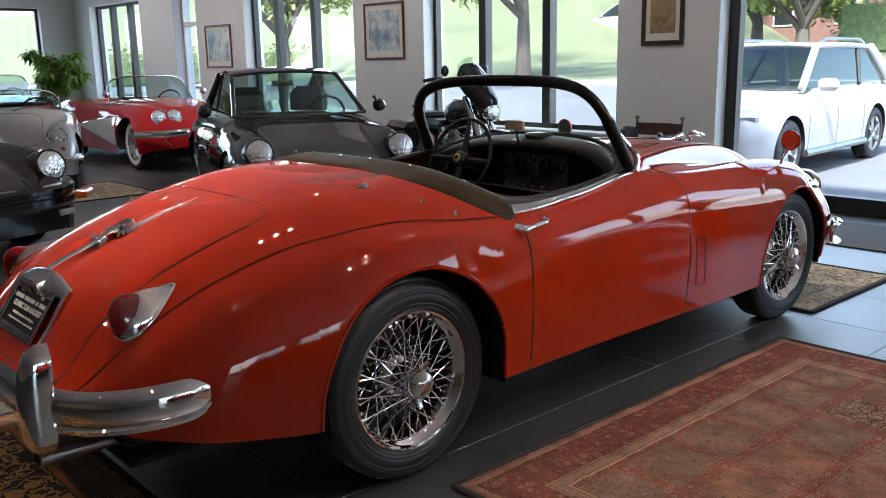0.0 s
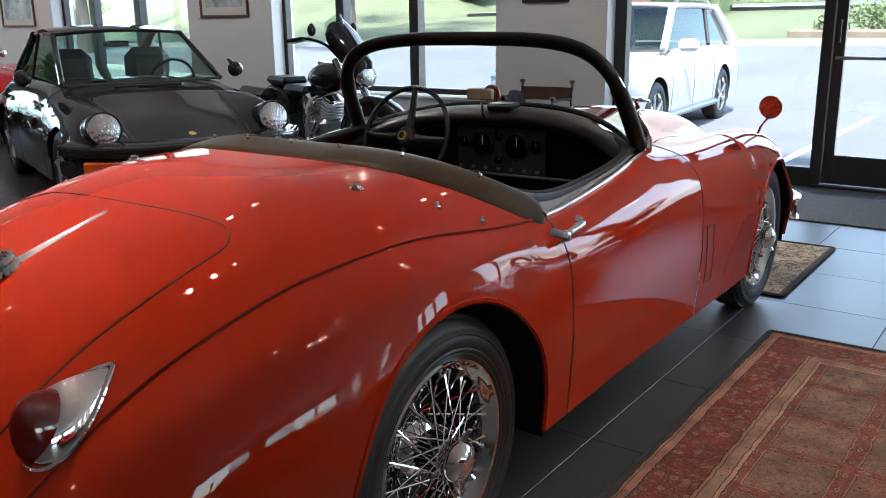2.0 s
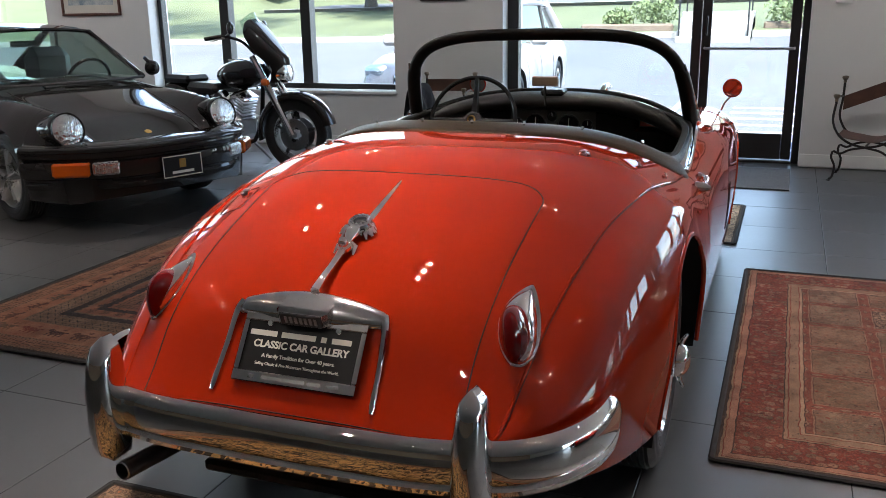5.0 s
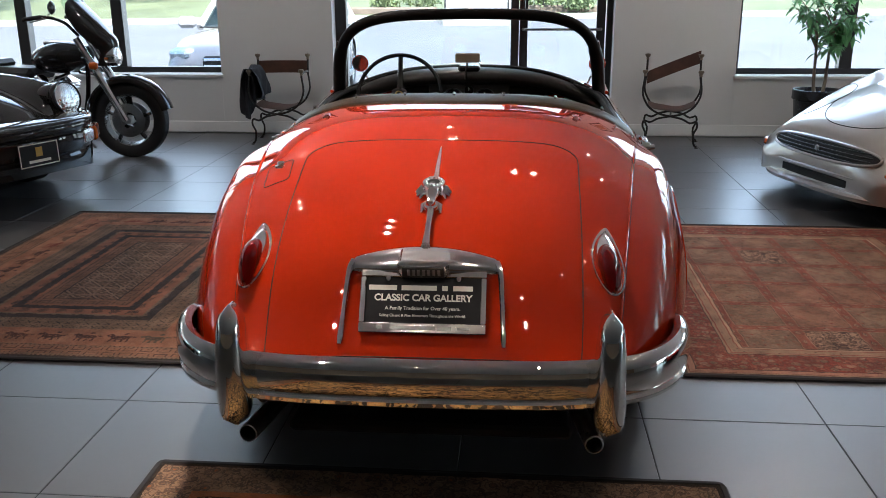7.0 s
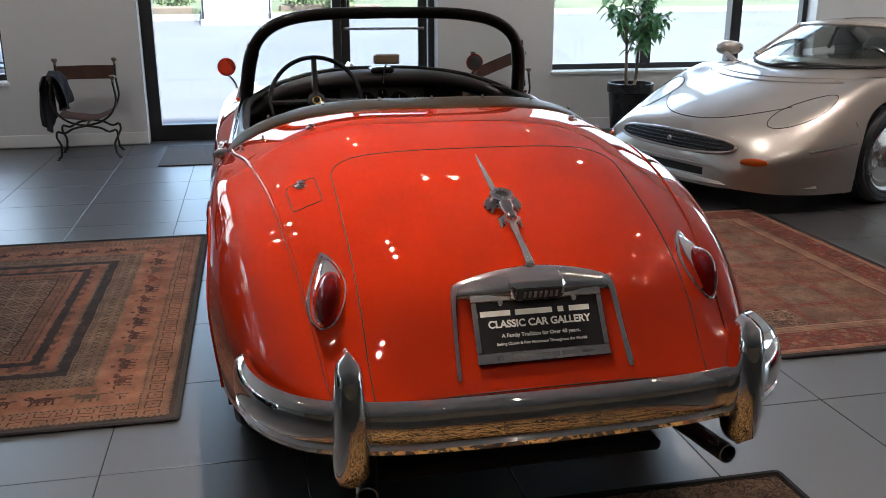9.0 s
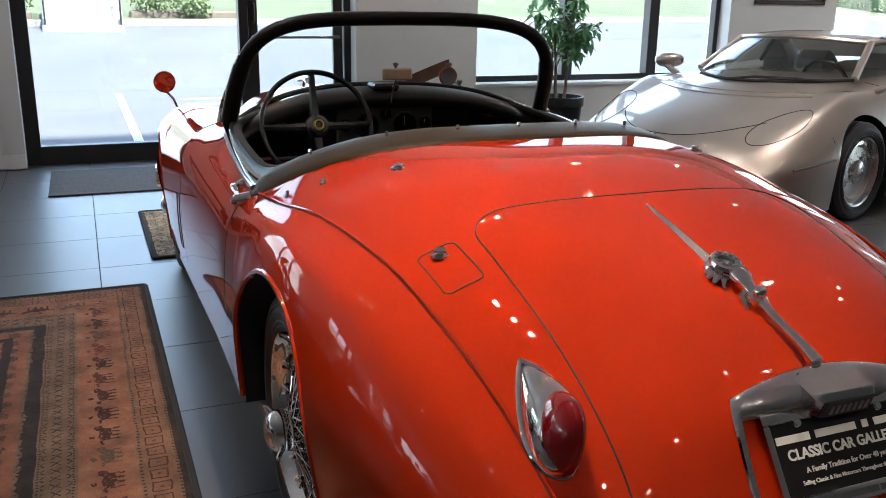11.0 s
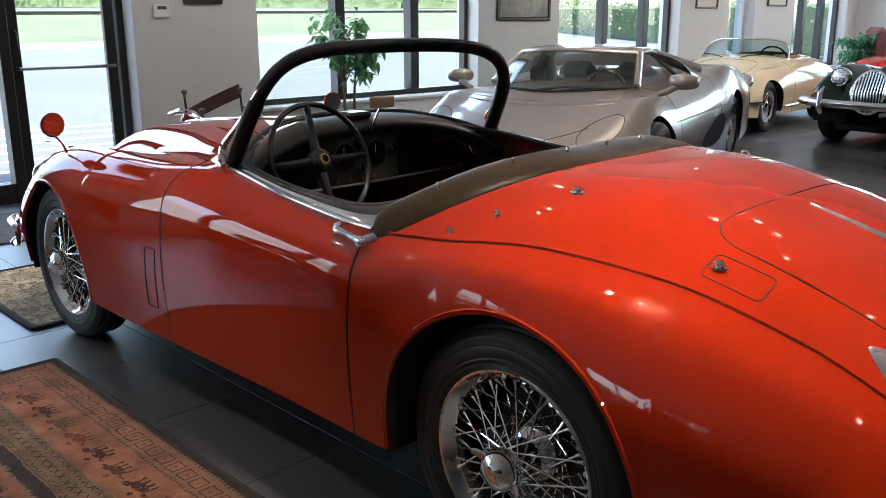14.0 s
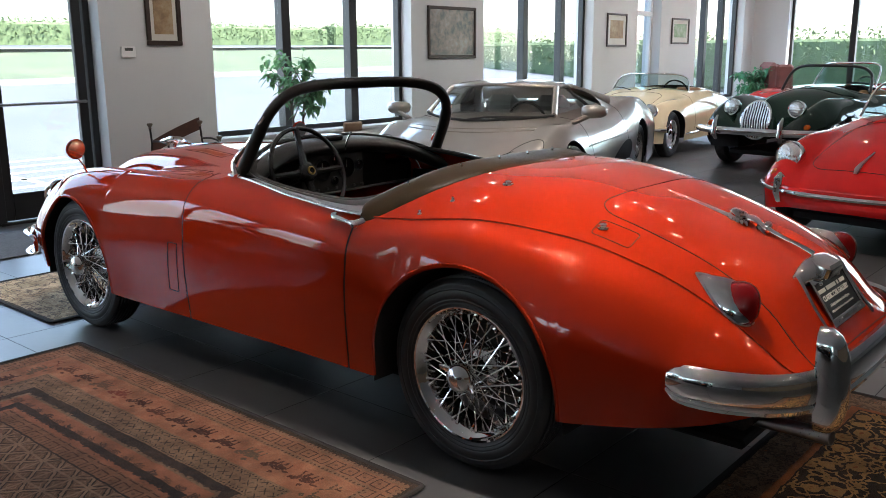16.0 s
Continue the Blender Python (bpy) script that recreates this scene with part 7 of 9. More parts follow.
    part("frame_tube", Mesh().tube(spline([(1.28, 0, 0.95), (1.22, 0, 0.5), (1.05, 0, 0.22), (0.5, 0, 0.20), (0.2, 0, 0.45), (0.5, 0, 0.7), (1.25, 0, 0.82)], 30), 0.02, 8), M_DIAL, b)
    part("side_stand", Mesh().tube([(0.85, 0.12, 0.24), (0.95, 0.30, 0.005)], 0.013, 8), M_STEEL, b)
    # the fork stands turned to its stop
    steer = Matrix.Translation((FX - 0.28, 0, 0)) @ pose(0, 0, 0, 0, 0, 19) @ Matrix.Translation((0.28 - FX, 0, 0))
    for ob in b.children:
        if ob.name.split(".")[0] in ("front_wheel", "front_mudguard", "fork_leg", "handlebar", "lever", "mirror", "indicator", "fairing", "head_lamp"):
            ob.matrix_basis = steer @ ob.matrix_basis
    return b


motorcycle(pose(6.55, 7.505, 0, 0, 0, 252))

# ---- rugs ----


class Wool(Nodes):
    """Knotted carpet: figures for the borders and the field."""

    def begin(self, w, h):
        # hand-knotted lines wander a little
        drift = self.node("ShaderNodeSeparateXYZ", {0: self.node("ShaderNodeTexNoise", {"Vector": self.co, "Scale": 15.0, "Detail": 3.0, "Roughness": 0.6}, 1)})
        sep = self.node("ShaderNodeSeparateXYZ", {0: self.co})
        self.x = self.math("ADD", sep, self.math("MULTIPLY", self.math("SUBTRACT", drift, 0.5), 0.020))
        self.y = self.math("ADD", sep.node.outputs[1], self.math("MULTIPLY", self.math("SUBTRACT", drift.node.outputs[1], 0.5), 0.020))
        self.co = self.node("ShaderNodeCombineXYZ", {0: self.x, 1: self.y})
        wob = self.math("MULTIPLY", self.math("SUBTRACT", self.noise(22, 2), 0.5), 0.006)
        dx = self.math("SUBTRACT", w / 2, self.math("ABSOLUTE", self.x))
        dy = self.math("SUBTRACT", h / 2, self.math("ABSOLUTE", self.y))
        self.d = self.math("ADD", self.math("MINIMUM", dx, dy), wob)
        on_x = self.math("LESS_THAN", dx, dy)
        self.along = self.math("ADD", self.math("MULTIPLY", self.y, on_x), self.math("MULTIPLY", self.x, self.math("SUBTRACT", 1.0, on_x)))

    def cells(self, a, b):
        """Distances from the middle of each cell, 0 to 0.5 both ways, and the cell's own number."""
        u, v = self.math("DIVIDE", self.x, a), self.math("DIVIDE", self.y, b)
        cu, cv = self.math("ABSOLUTE", self.math("SUBTRACT", self.math("FRACT", u), 0.5)), self.math("ABSOLUTE", self.math("SUBTRACT", self.math("FRACT", v), 0.5))
        comb = self.node("ShaderNodeCombineXYZ", {0: self.math("FLOOR", u), 1: self.math("FLOOR", v)})
        return cu, cv, self.node("ShaderNodeTexWhiteNoise", {0: comb}, noise_dimensions="2D")

    def jag(self, k, scale=70):
        return self.math("MULTIPLY", self.math("SUBTRACT", self.noise(scale, 3, 0.65), 0.5), k)

    def floral(self, ground, petal, stem, heart, scale):
        """Busy little flowers, leaves and stems."""
        wide = self.node("ShaderNodeTexVoronoi", {"Vector": self.co, "Scale": scale, "Randomness": 0.75})
        ring = self.math("ADD", wide, self.jag(0.36, scale * 2.6))
        col = self.ramp(ring, [(0.0, heart), (0.14, petal), (0.30, stem), (0.36, ground), (0.52, petal), (0.60, ground)], False)
        vine = self.math("ABSOLUTE", self.math("SUBTRACT", self.noise(scale * 0.8, 3, 0.6), 0.5))
        return self.mix(self.math("LESS_THAN", vine, 0.022), col, stem)

    def boxes(self, ground, line, cell):
        cu, cv, _ = self.cells(cell, cell)
        m = self.math("ADD", self.math("MAXIMUM", cu, cv), self.jag(0.08))
        ring = self.math("MULTIPLY", self.math("GREATER_THAN", m, 0.31), self.math("LESS_THAN", m, 0.38))
        dot = self.math("LESS_THAN", self.math("ADD", self.math("ADD", cu, cv), self.jag(0.2)), 0.10)
        return self.mix(self.math("MAXIMUM", ring, self.math("MULTIPLY", dot, 0.7)), ground, line)

    def beasts(self, ground, shade, cell, size=1.0):
        """Rows of ragged dark figures."""
        cu, cv, rnd = self.cells(cell, cell)
        far = self.math("SQRT", self.math("ADD", self.math("POWER", cu, 2.0), self.math("POWER", self.math("MULTIPLY", cv, 1.2), 2.0)))
        m = self.math("ADD", far, self.jag(0.95 * size, 6.0 / cell))
        body = self.math("MULTIPLY", self.math("LESS_THAN", m, 0.33), self.math("GREATER_THAN", self.noise(16.0 / cell, 2), 0.44))
        return self.mix(self.math("MULTIPLY", body, self.math("ADD", 0.6, self.math("MULTIPLY", rnd, 0.4))), ground, shade)

    def chain(self, ground, line, cell=0.02):
        cu, cv, _ = self.cells(cell, cell)
        return self.mix(self.math("LESS_THAN", self.math("ADD", self.math("ADD", cu, cv), self.jag(0.25, 90)), 0.30), ground, line)

    def stars(self, ground, line, cell):
        cu, cv, _ = self.cells(cell, cell)
        m = self.math("ADD", self.math("ABSOLUTE", self.math("SUBTRACT", cu, cv)), self.jag(0.22, 110))
        near = self.math("LESS_THAN", self.math("MAXIMUM", cu, cv), 0.34)
        return self.mix(self.math("MULTIPLY", near, self.math("LESS_THAN", m, 0.07)), ground, line)

    def flowers(self, ground, petal, leaf_tone, line, scale):
        """Large outlined blossoms close together."""
        d = self.node("ShaderNodeTexVoronoi", {"Vector": self.co, "Scale": scale, "Randomness": 0.6})
        own = self.node("ShaderNodeSeparateXYZ", {0: self.node("ShaderNodeTexVoronoi", {"Vector": self.co, "Scale": scale, "Randomness": 0.6}, 1)})
        ring = self.math("ADD", d, self.jag(0.42, scale * 3.2))
        tone = self.mix(self.math("GREATER_THAN", own, 0.55), petal, leaf_tone)
        col = self.ramp(ring, [(0.0, (1, 1, 1)), (0.10, (0, 0, 0)), (0.15, (1, 1, 1)), (0.40, (0, 0, 0))], False)
        out = self.mix(col, ground, tone)
        edge = self.math("MULTIPLY", self.math("GREATER_THAN", ring, 0.40), self.math("LESS_THAN", ring, 0.45))
        core = self.math("MULTIPLY", self.math("GREATER_THAN", ring, 0.10), self.math("LESS_THAN", ring, 0.15))
        return self.mix(self.math("MULTIPLY", self.math("ADD", edge, core), 0.75), out, line)

    def specks(self, ground, line, scale):
        d = self.node("ShaderNodeTexVoronoi", {"Vector": self.co, "Scale": scale, "Randomness": 1.0})
        own = self.node("ShaderNodeSeparateXYZ", {0: self.node("ShaderNodeTexVoronoi", {"Vector": self.co, "Scale": scale, "Randomness": 1.0}, 1)})
        spot = self.math("MULTIPLY", self.math("LESS_THAN", self.math("ADD", d, self.jag(0.4, scale * 2.5)), 0.20), self.math("GREATER_THAN", own, 0.45))
        return self.mix(self.math("MULTIPLY", spot, 0.8), ground, line)

    def either(self, *masks):
        out = masks[0]
        for m in masks[1:]:
            out = self.math("MAXIMUM", out, m)
        return out

    def both(self, *masks):
        out = masks[0]
        for m in masks[1:]:
            out = self.math("MULTIPLY", out, m)
        return out

    def animals(self, ground, tones, pitch, mid):
        """A row of four-legged figures that walk along the border, in changing tones; mid: the row's middle, from the rug's edge."""
        u = self.math("DIVIDE", self.along, pitch)
        a = self.math("MULTIPLY", self.math("SUBTRACT", self.math("FRACT", u), 0.5), pitch)
        a = self.math("ADD", a, self.jag(0.022, 45))
        c = self.math("ADD", self.math("SUBTRACT", self.d, mid), self.jag(0.020, 60))
        rnd = self.node("ShaderNodeTexWhiteNoise", {1: self.math("FLOOR", u)}, noise_dimensions="1D")

        def blob(x, y, rx, ry):
            p = self.math("POWER", self.math("DIVIDE", self.math("ABSOLUTE", self.math("SUBTRACT", a, x)), rx), 2.0)
            q = self.math("POWER", self.math("DIVIDE", self.math("ABSOLUTE", self.math("SUBTRACT", c, y)), ry), 2.0)
            return self.math("LESS_THAN", self.math("ADD", p, q), 1.0)

        legs = self.both(self.math("LESS_THAN", self.math("ABSOLUTE", self.math("SUBTRACT", self.math("FRACT", self.math("MULTIPLY", a, 38.0)), 0.5)), 0.21),
                         self.math("LESS_THAN", self.math("ABSOLUTE", a), 0.042), self.math("LESS_THAN", self.math("ABSOLUTE", self.math("ADD", c, 0.026)), 0.017))
        mask = self.either(blob(0.0, 0.0, 0.043, 0.020), blob(0.048, 0.018, 0.019, 0.013), blob(0.036, 0.010, 0.012, 0.014), blob(-0.052, 0.012, 0.015, 0.006), blob(-0.012, 0.040, 0.011, 0.009), legs)
        tone = self.ramp(rnd, [(i / len(tones), t) for i, t in enumerate(tones)], False)
        hole = self.math("LESS_THAN", self.noise(95, 2), 0.60)
        return self.mix(self.both(mask, hole), ground, tone)

    def lattice(self, panel, a, b, ground, pale, line, wide=0.022):
        """Compartments parted by narrow bands, on which outlined lozenges follow one another."""
        cu, cv, _ = self.cells(a, b)
        du = self.math("MULTIPLY", self.math("SUBTRACT", 0.5, cu), a)
        dv = self.math("MULTIPLY", self.math("SUBTRACT", 0.5, cv), b)
        wob = self.jag(0.006, 60)
        near = self.math("ADD", self.math("MINIMUM", du, dv), wob)
        pu = self.math("MULTIPLY", self.math("ABSOLUTE", self.math("SUBTRACT", self.math("FRACT", self.math("DIVIDE", self.y, b / 3)), 0.5)), b / 3)
        pv = self.math("MULTIPLY", self.math("ABSOLUTE", self.math("SUBTRACT", self.math("FRACT", self.math("DIVIDE", self.x, a / 3)), 0.5)), a / 3)

        def gem(across, run):
            return self.math("ADD", self.math("ADD", self.math("DIVIDE", across, wide * 0.75), self.math("DIVIDE", run, 0.034)), self.math("MULTIPLY", wob, 18.0))

        g = self.math("MINIMUM", gem(du, pu), gem(dv, pv))
        band = self.ramp(g, [(0.0, line), (0.22, pale), (0.62, line), (0.80, ground)], False)
        col = self.mix(self.math("LESS_THAN", near, wide), panel, band)
        edge = self.both(self.math("GREATER_THAN", near, wide), self.math("LESS_THAN", near, wide + 0.005))
        col = self.mix(edge, col, pale)
        rule = self.both(self.math("GREATER_THAN", near, wide + 0.005), self.math("LESS_THAN", near, wide + 0.008))
        return self.mix(rule, col, line)

    def diamonds(self, ground, shape, line, cell):
        cu, cv, _ = self.cells(cell, cell)
        m = self.math("ADD", self.math("ADD", cu, cv), self.jag(0.14))
        return self.ramp(m, [(0.0, line), (0.10, shape), (0.26, line), (0.33, ground)], False)

    def ragged(self, ground, shade):
        m = self.math("ADD", self.math("ABSOLUTE", self.math("SUBTRACT", self.math("FRACT", self.math("MULTIPLY", self.d, 9.0)), 0.5)), self.jag(0.55, 60))
        return self.mix(self.math("LESS_THAN", m, 0.27), ground, shade)

    def crosses(self, ground, light, dark, cell):
        cu, cv, rnd = self.cells(cell, cell)
        x = self.math("ABSOLUTE", self.math("SUBTRACT", cu, cv))
        star = self.math("ADD", x, self.jag(0.18))
        col = self.ramp(star, [(0.0, light), (0.07, dark), (0.14, ground), (0.26, light), (0.31, ground)], False)
        return self.mix(self.math("GREATER_THAN", self.math("MAXIMUM", cu, cv), 0.455), col, light)

    def finish(self, bands, field, wear):
        col, at = field, sum(b[0] for b in bands)
        for wide, kind in bands[::-1]:
            col = self.mix(self.math("LESS_THAN", self.d, at), col, kind)
            at -= wide
        patchy, small = self.noise(2.6, 4), self.noise(17, 4)
        col = self.mix(self.math("MULTIPLY", self.ramp(patchy, [(0.42, (0, 0, 0)), (0.68, (1, 1, 1))]), 0.14), col, wear)
        col = self.mix(self.math("MULTIPLY", self.ramp(small, [(0.47, (0, 0, 0)), (0.7, (1, 1, 1))]), 0.14), col, wear)
        knots = self.node("ShaderNodeTexVoronoi", {"Vector": self.co, "Scale": 210, "Randomness": 0.9}, 1)
        knot = self.node("ShaderNodeSeparateXYZ", {0: knots})
        col = self.mix(0.22, col, self.mix(self.math("GREATER_THAN", knot, 0.5), tuple(c * 0.55 for c in wear), tuple(min(1, c * 2.0) for c in wear)), "OVERLAY")
        col = self.mix(1.0, col, self.ramp(self.noise(7, 5, 0.6), [(0.34, (0.62, 0.60, 0.58)), (0.66, (1.22, 1.20, 1.16))]), "MULTIPLY")
        pile = self.noise(330, 2)
        col = self.mix(self.math("MULTIPLY", self.ramp(pile, [(0.35, (1, 1, 1)), (0.6, (0, 0, 0))]), 0.30), col, tuple(c * 0.25 for c in wear))
        self.set(color=col, rough=0.9, spec=0.12, sheen=0.04)
        self.bump(self.math("ADD", pile, self.math("MULTIPLY", small, 0.6)), 0.5, 0.006)
        return self.m


def rug(x0, x1, y0, y1, label, edge_color, weave, bind=0.012):
    w, h = x1 - x0, y1 - y0
    r = thing("rug", label, "rug", pose((x0 + x1) / 2, (y0 + y1) / 2, 0.0012), "patterned rugs")
    n = Wool("rug_wool")
    n.begin(w - 0.024, h - 0.024)
    N, K = 26, 22
    rows = []
    for i in range(N + 1):
        a = -w / 2 + 0.012 + (w - 0.024) * i / N
        rows.append([(a, -h / 2 + 0.012 + (h - 0.024) * j / K, 0.009 + 0.0014 * noise.noise((a * 3, (j / K) * h * 3, x0))) for j in range(K + 1)])
    part("rug_surface", Mesh().grid(rows), weave(n), r, "worn woollen pile")
    edge = rounded(0, 0, w / 2 - bind * 0.6, h / 2 - bind * 0.6, 0.012, 2)
    part("bound_edge", Mesh().tube([(a, b, 0.0068) for a, b in dense(edge, 0.15, True)], bind, 6, close=True, flat=0.55), edge_color, r, "dark bound edge")
    return r


def weave_red(n):
    beige, red, dark, pale, rose = (0.280, 0.188, 0.121), (0.199, 0.033, 0.019), (0.034, 0.019, 0.017), (0.399, 0.275, 0.188), (0.339, 0.115, 0.074)
    tones = [(0.242, 0.162, 0.103), (0.199, 0.140, 0.088), (0.280, 0.140, 0.085), (0.233, 0.177, 0.121), (0.263, 0.122, 0.075), (0.187, 0.146, 0.103)]
    cu, cv, own = n.cells(0.30, 0.27)
    tone = n.ramp(own, [(i / 6, c) for i, c in enumerate(tones)], False)
    tone = n.mix(n.math("MULTIPLY", n.ramp(n.noise(19, 5, 0.7), [(0.36, (1, 1, 1)), (0.62, (0, 0, 0))]), 0.70), tone, (0.148, 0.067, 0.038))
    tone = n.mix(0.16, tone, n.flowers(beige, rose, (0.229, 0.188, 0.125), dark, 17))
    panel = n.specks(n.specks(tone, dark, 34), red, 27)
    black = n.math("MULTIPLY", n.math("GREATER_THAN", own, 0.955), n.math("LESS_THAN", n.math("MAXIMUM", cu, cv), 0.42))
    panel = n.mix(black, panel, n.floral(dark, pale, beige, pale, 26))
    field = n.mix(0.22, n.lattice(panel, 0.30, 0.27, (0.208, 0.049, 0.030), (0.305, 0.180, 0.118), (0.064, 0.024, 0.018)), n.floral(beige, red, dark, pale, 31))
    border = n.mix(0.45, n.flowers(red, (0.339, 0.218, 0.147), (0.187, 0.143, 0.096), dark, 25), n.floral(red, (0.305, 0.154, 0.096), dark, pale, 38))
    border = n.mix(n.math("MULTIPLY", n.math("GREATER_THAN", n.noise(11, 3), 0.55), 0.6), border, n.flowers((0.170, 0.032, 0.019), rose, beige, dark, 33))
    stripe = n.mix(0.5, n.specks(pale, red, 48), rose)
    return n.finish([(0.016, (0.038, 0.025, 0.022)), (0.008, beige), (0.003, red), (0.024, stripe), (0.004, dark), (0.150, border), (0.004, dark), (0.010, beige), (0.004, red), (0.034, n.specks(beige, dark, 55)), (0.004, red), (0.012, pale), (0.003, dark)],
                    field, (0.280, 0.170, 0.114))


def weave_salmon(n):
    salmon, slate, maroon, sand = (0.281, 0.121, 0.068), (0.018, 0.018, 0.019), (0.043, 0.010, 0.008), (0.220, 0.133, 0.082)
    brown = (0.062, 0.028, 0.018)
    ground = n.mix(n.math("MULTIPLY", n.ramp(n.noise(9, 4, 0.65), [(0.40, (0, 0, 0)), (0.62, (1, 1, 1))]), 0.55), salmon, (0.359, 0.202, 0.118))
    ground = n.mix(0.30, ground, n.specks(ground, (0.244, 0.052, 0.028), 24))
    figures = n.animals(ground, [maroon, (0.095, 0.074, 0.050), (0.073, 0.022, 0.014), (0.111, 0.067, 0.043), (0.172, 0.035, 0.020)], 0.150, 0.222)
    chain = n.chain(sand, brown)
    grey = (0.196, 0.134, 0.085)
    chunks = n.beasts(salmon, slate, 0.085, 1.2)
    return n.finish([(0.024, (0.019, 0.018, 0.013)), (0.020, chain), (0.072, n.boxes(n.mix(0.5, sand, salmon), brown, 0.072)), (0.020, chain), (0.17, figures), (0.016, n.chain(grey, slate, 0.016)), (0.085, n.stars(grey, slate, 0.045)), (0.016, n.chain(grey, slate, 0.016)), (0.06, n.ragged(slate, grey)), (0.06, chunks), (0.06, n.ragged(slate, salmon)), (0.072, n.boxes((0.204, 0.109, 0.064), brown, 0.072)), (0.008, slate)],
                    n.crosses((0.143, 0.088, 0.055), (0.244, 0.168, 0.112), (0.025, 0.021, 0.018), 0.105), (0.220, 0.123, 0.076))


def weave_gold(n):
    gold, black, rust = (0.44, 0.26, 0.095), (0.012, 0.009, 0.008), (0.32, 0.11, 0.035)
    return n.finish([(0.015, black), (0.135, n.floral((0.25, 0.165, 0.105), (0.16, 0.10, 0.065), (0.09, 0.06, 0.045), rust, 26)), (0.028, rust), (0.006, black)], n.floral(black, gold, gold, rust, 11), (0.20, 0.11, 0.045))


def weave_beige(n):
    beige, tan, grey = (0.58, 0.47, 0.33), (0.44, 0.33, 0.22), (0.17, 0.14, 0.12)
    return n.finish([(0.02, (0.05, 0.045, 0.042)), (0.13, n.floral(beige, tan, grey, tan, 15)), (0.006, tan)], n.floral(beige, tan, grey, tan, 9), (0.58, 0.47, 0.34))


M_BIND = grained("dark_binding", (0.020, 0.016, 0.014), rough=0.9, vary=0.3, bump=0.3)
rug(1.83, 4.06, 0.30, 1.96, "faded red and beige patterned wool rug", M_BIND, weave_red)
rug(1.80, 4.14, 3.76, 5.46, "salmon and slate-blue patterned wool rug with wide border", M_BIND, weave_salmon)
rug(-0.60, 1.08, 1.97, 3.68, "dark rug with gold and black scrolling pattern", M_BIND, weave_gold)
rug(4.58, 5.70, 2.04, 3.70, "small faded beige rug beneath the front bumper", M_BIND, weave_beige)
rug(2.6, 4.1, 9.2, 10.5, "tan rug between parked cars", M_BIND, weave_beige)
M_MAT = grained("speckled_entrance_mat", (0.085, 0.080, 0.074), rough=1.0, vary=0.75, scale=60, fine=240, bump=0.5)
solid("door_mat", Mesh().box(6.35, 7.28, 1.75, 4.25, 0.001, 0.012, 0.004), M_MAT, "grey speckled entrance mat inside the glass door", "mat")


# ---- iron X-frame armchairs ----
M_IRON = grained("dark_wrought_iron", (0.028, 0.024, 0.022), rough=0.45, vary=0.3, metal=0.6, bump=0.2)
M_BRASS = grained("dull_pewter_knob", (0.20, 0.16, 0.12), rough=0.35, vary=0.25, metal=1.0)
M_SADDLE = grained("worn_brown_leather", (0.075, 0.032, 0.020), rough=0.5, vary=0.4, scale=9, fine=200, bump=0.3)


def iron_chair(m, label, twist=0.0):
    """Folding X-frame chair: curled iron legs, leather sling seat and back. Front faces -x, origin on the floor."""
    c = thing("armchair", label, "chair", m, "iron armchairs")
    for x in (-0.22, 0.20):
        for s in (1, -1):
            arm = spline([(x, s * 0.27, 0.70), (x, s * 0.285, 0.56), (x, s * 0.23, 0.42), (x, s * 0.10, 0.335), (x, 0.0, 0.315), (x, -s * 0.12, 0.29), (x, -s * 0.20, 0.25), (x, -s * 0.255, 0.27), (x, -s * 0.27, 0.22), (x, -s * 0.235, 0.13), (x, -s * 0.25, 0.03), (x, -s * 0.275, 0.012)], 34)
            part("curved_leg", Mesh().tube(arm, 0.0105, 8), M_IRON, c)
            part("foot", Mesh().lathe([(0, 0.012), (0.018, 0.008), (0.02, 0.0)], 10, "z", (x, -s * 0.275, 0.0)), M_IRON, c)
        for s in (1, -1):
            top = 0.88 if x > 0 else 0.75
            post = Mesh().tube([(x, s * 0.27, 0.69), (x + (0.03 if x > 0 else 0), s * 0.27, top - 0.03)], 0.011, 8)
            part("post", post, M_IRON, c)
            part("knob", Mesh().lathe([(0.010, -0.04), (0.017, -0.032), (0.012, -0.02), (0.022, -0.006), (0.030, 0.008), (0.026, 0.022), (0.0, 0.028)], 16, "z", (x + (0.03 if x > 0 else 0), s * 0.27, top)), M_BRASS, c)
    for s in (1, -1):
        part("arm_rail", Mesh().tube(spline([(-0.22, s * 0.27, 0.72), (-0.02, s * 0.275, 0.735), (0.20, s * 0.27, 0.72)], 10), 0.010, 8), M_IRON, c)
    part("stretcher", Mesh().tube([(-0.22, 0, 0.315), (0.20, 0, 0.315)], 0.010, 8), M_IRON, c)
    rows = [[(-0.22 + 0.42 * i / 8, 0.235 * u, 0.425 - 0.055 * (1 - u * u) + 0.006 * math.sin(5 * u)) for u in np.linspace(-1, 1, 15)] for i in range(9)]
    seat = Mesh().grid(rows)
    seat.grid([[(x, y, z - 0.008) for x, y, z in r] for r in rows], flip=True)
    part("sling_seat", seat, M_SADDLE, c, "worn brown leather sling seat", angle=80)
    rows = [[(0.225 + 0.045 * (1 - u * u), 0.265 * u, 0.70 + 0.13 * k / 6 + twist * u) for u in np.linspace(-1, 1, 15)] for k in range(7)]
    back = Mesh().grid(rows)
    back.grid([[(x + 0.008, y, z) for x, y, z in r] for r in rows], flip=True)
    part("sling_back", back, M_SADDLE, c, "worn brown leather back strap", angle=80)
    return c


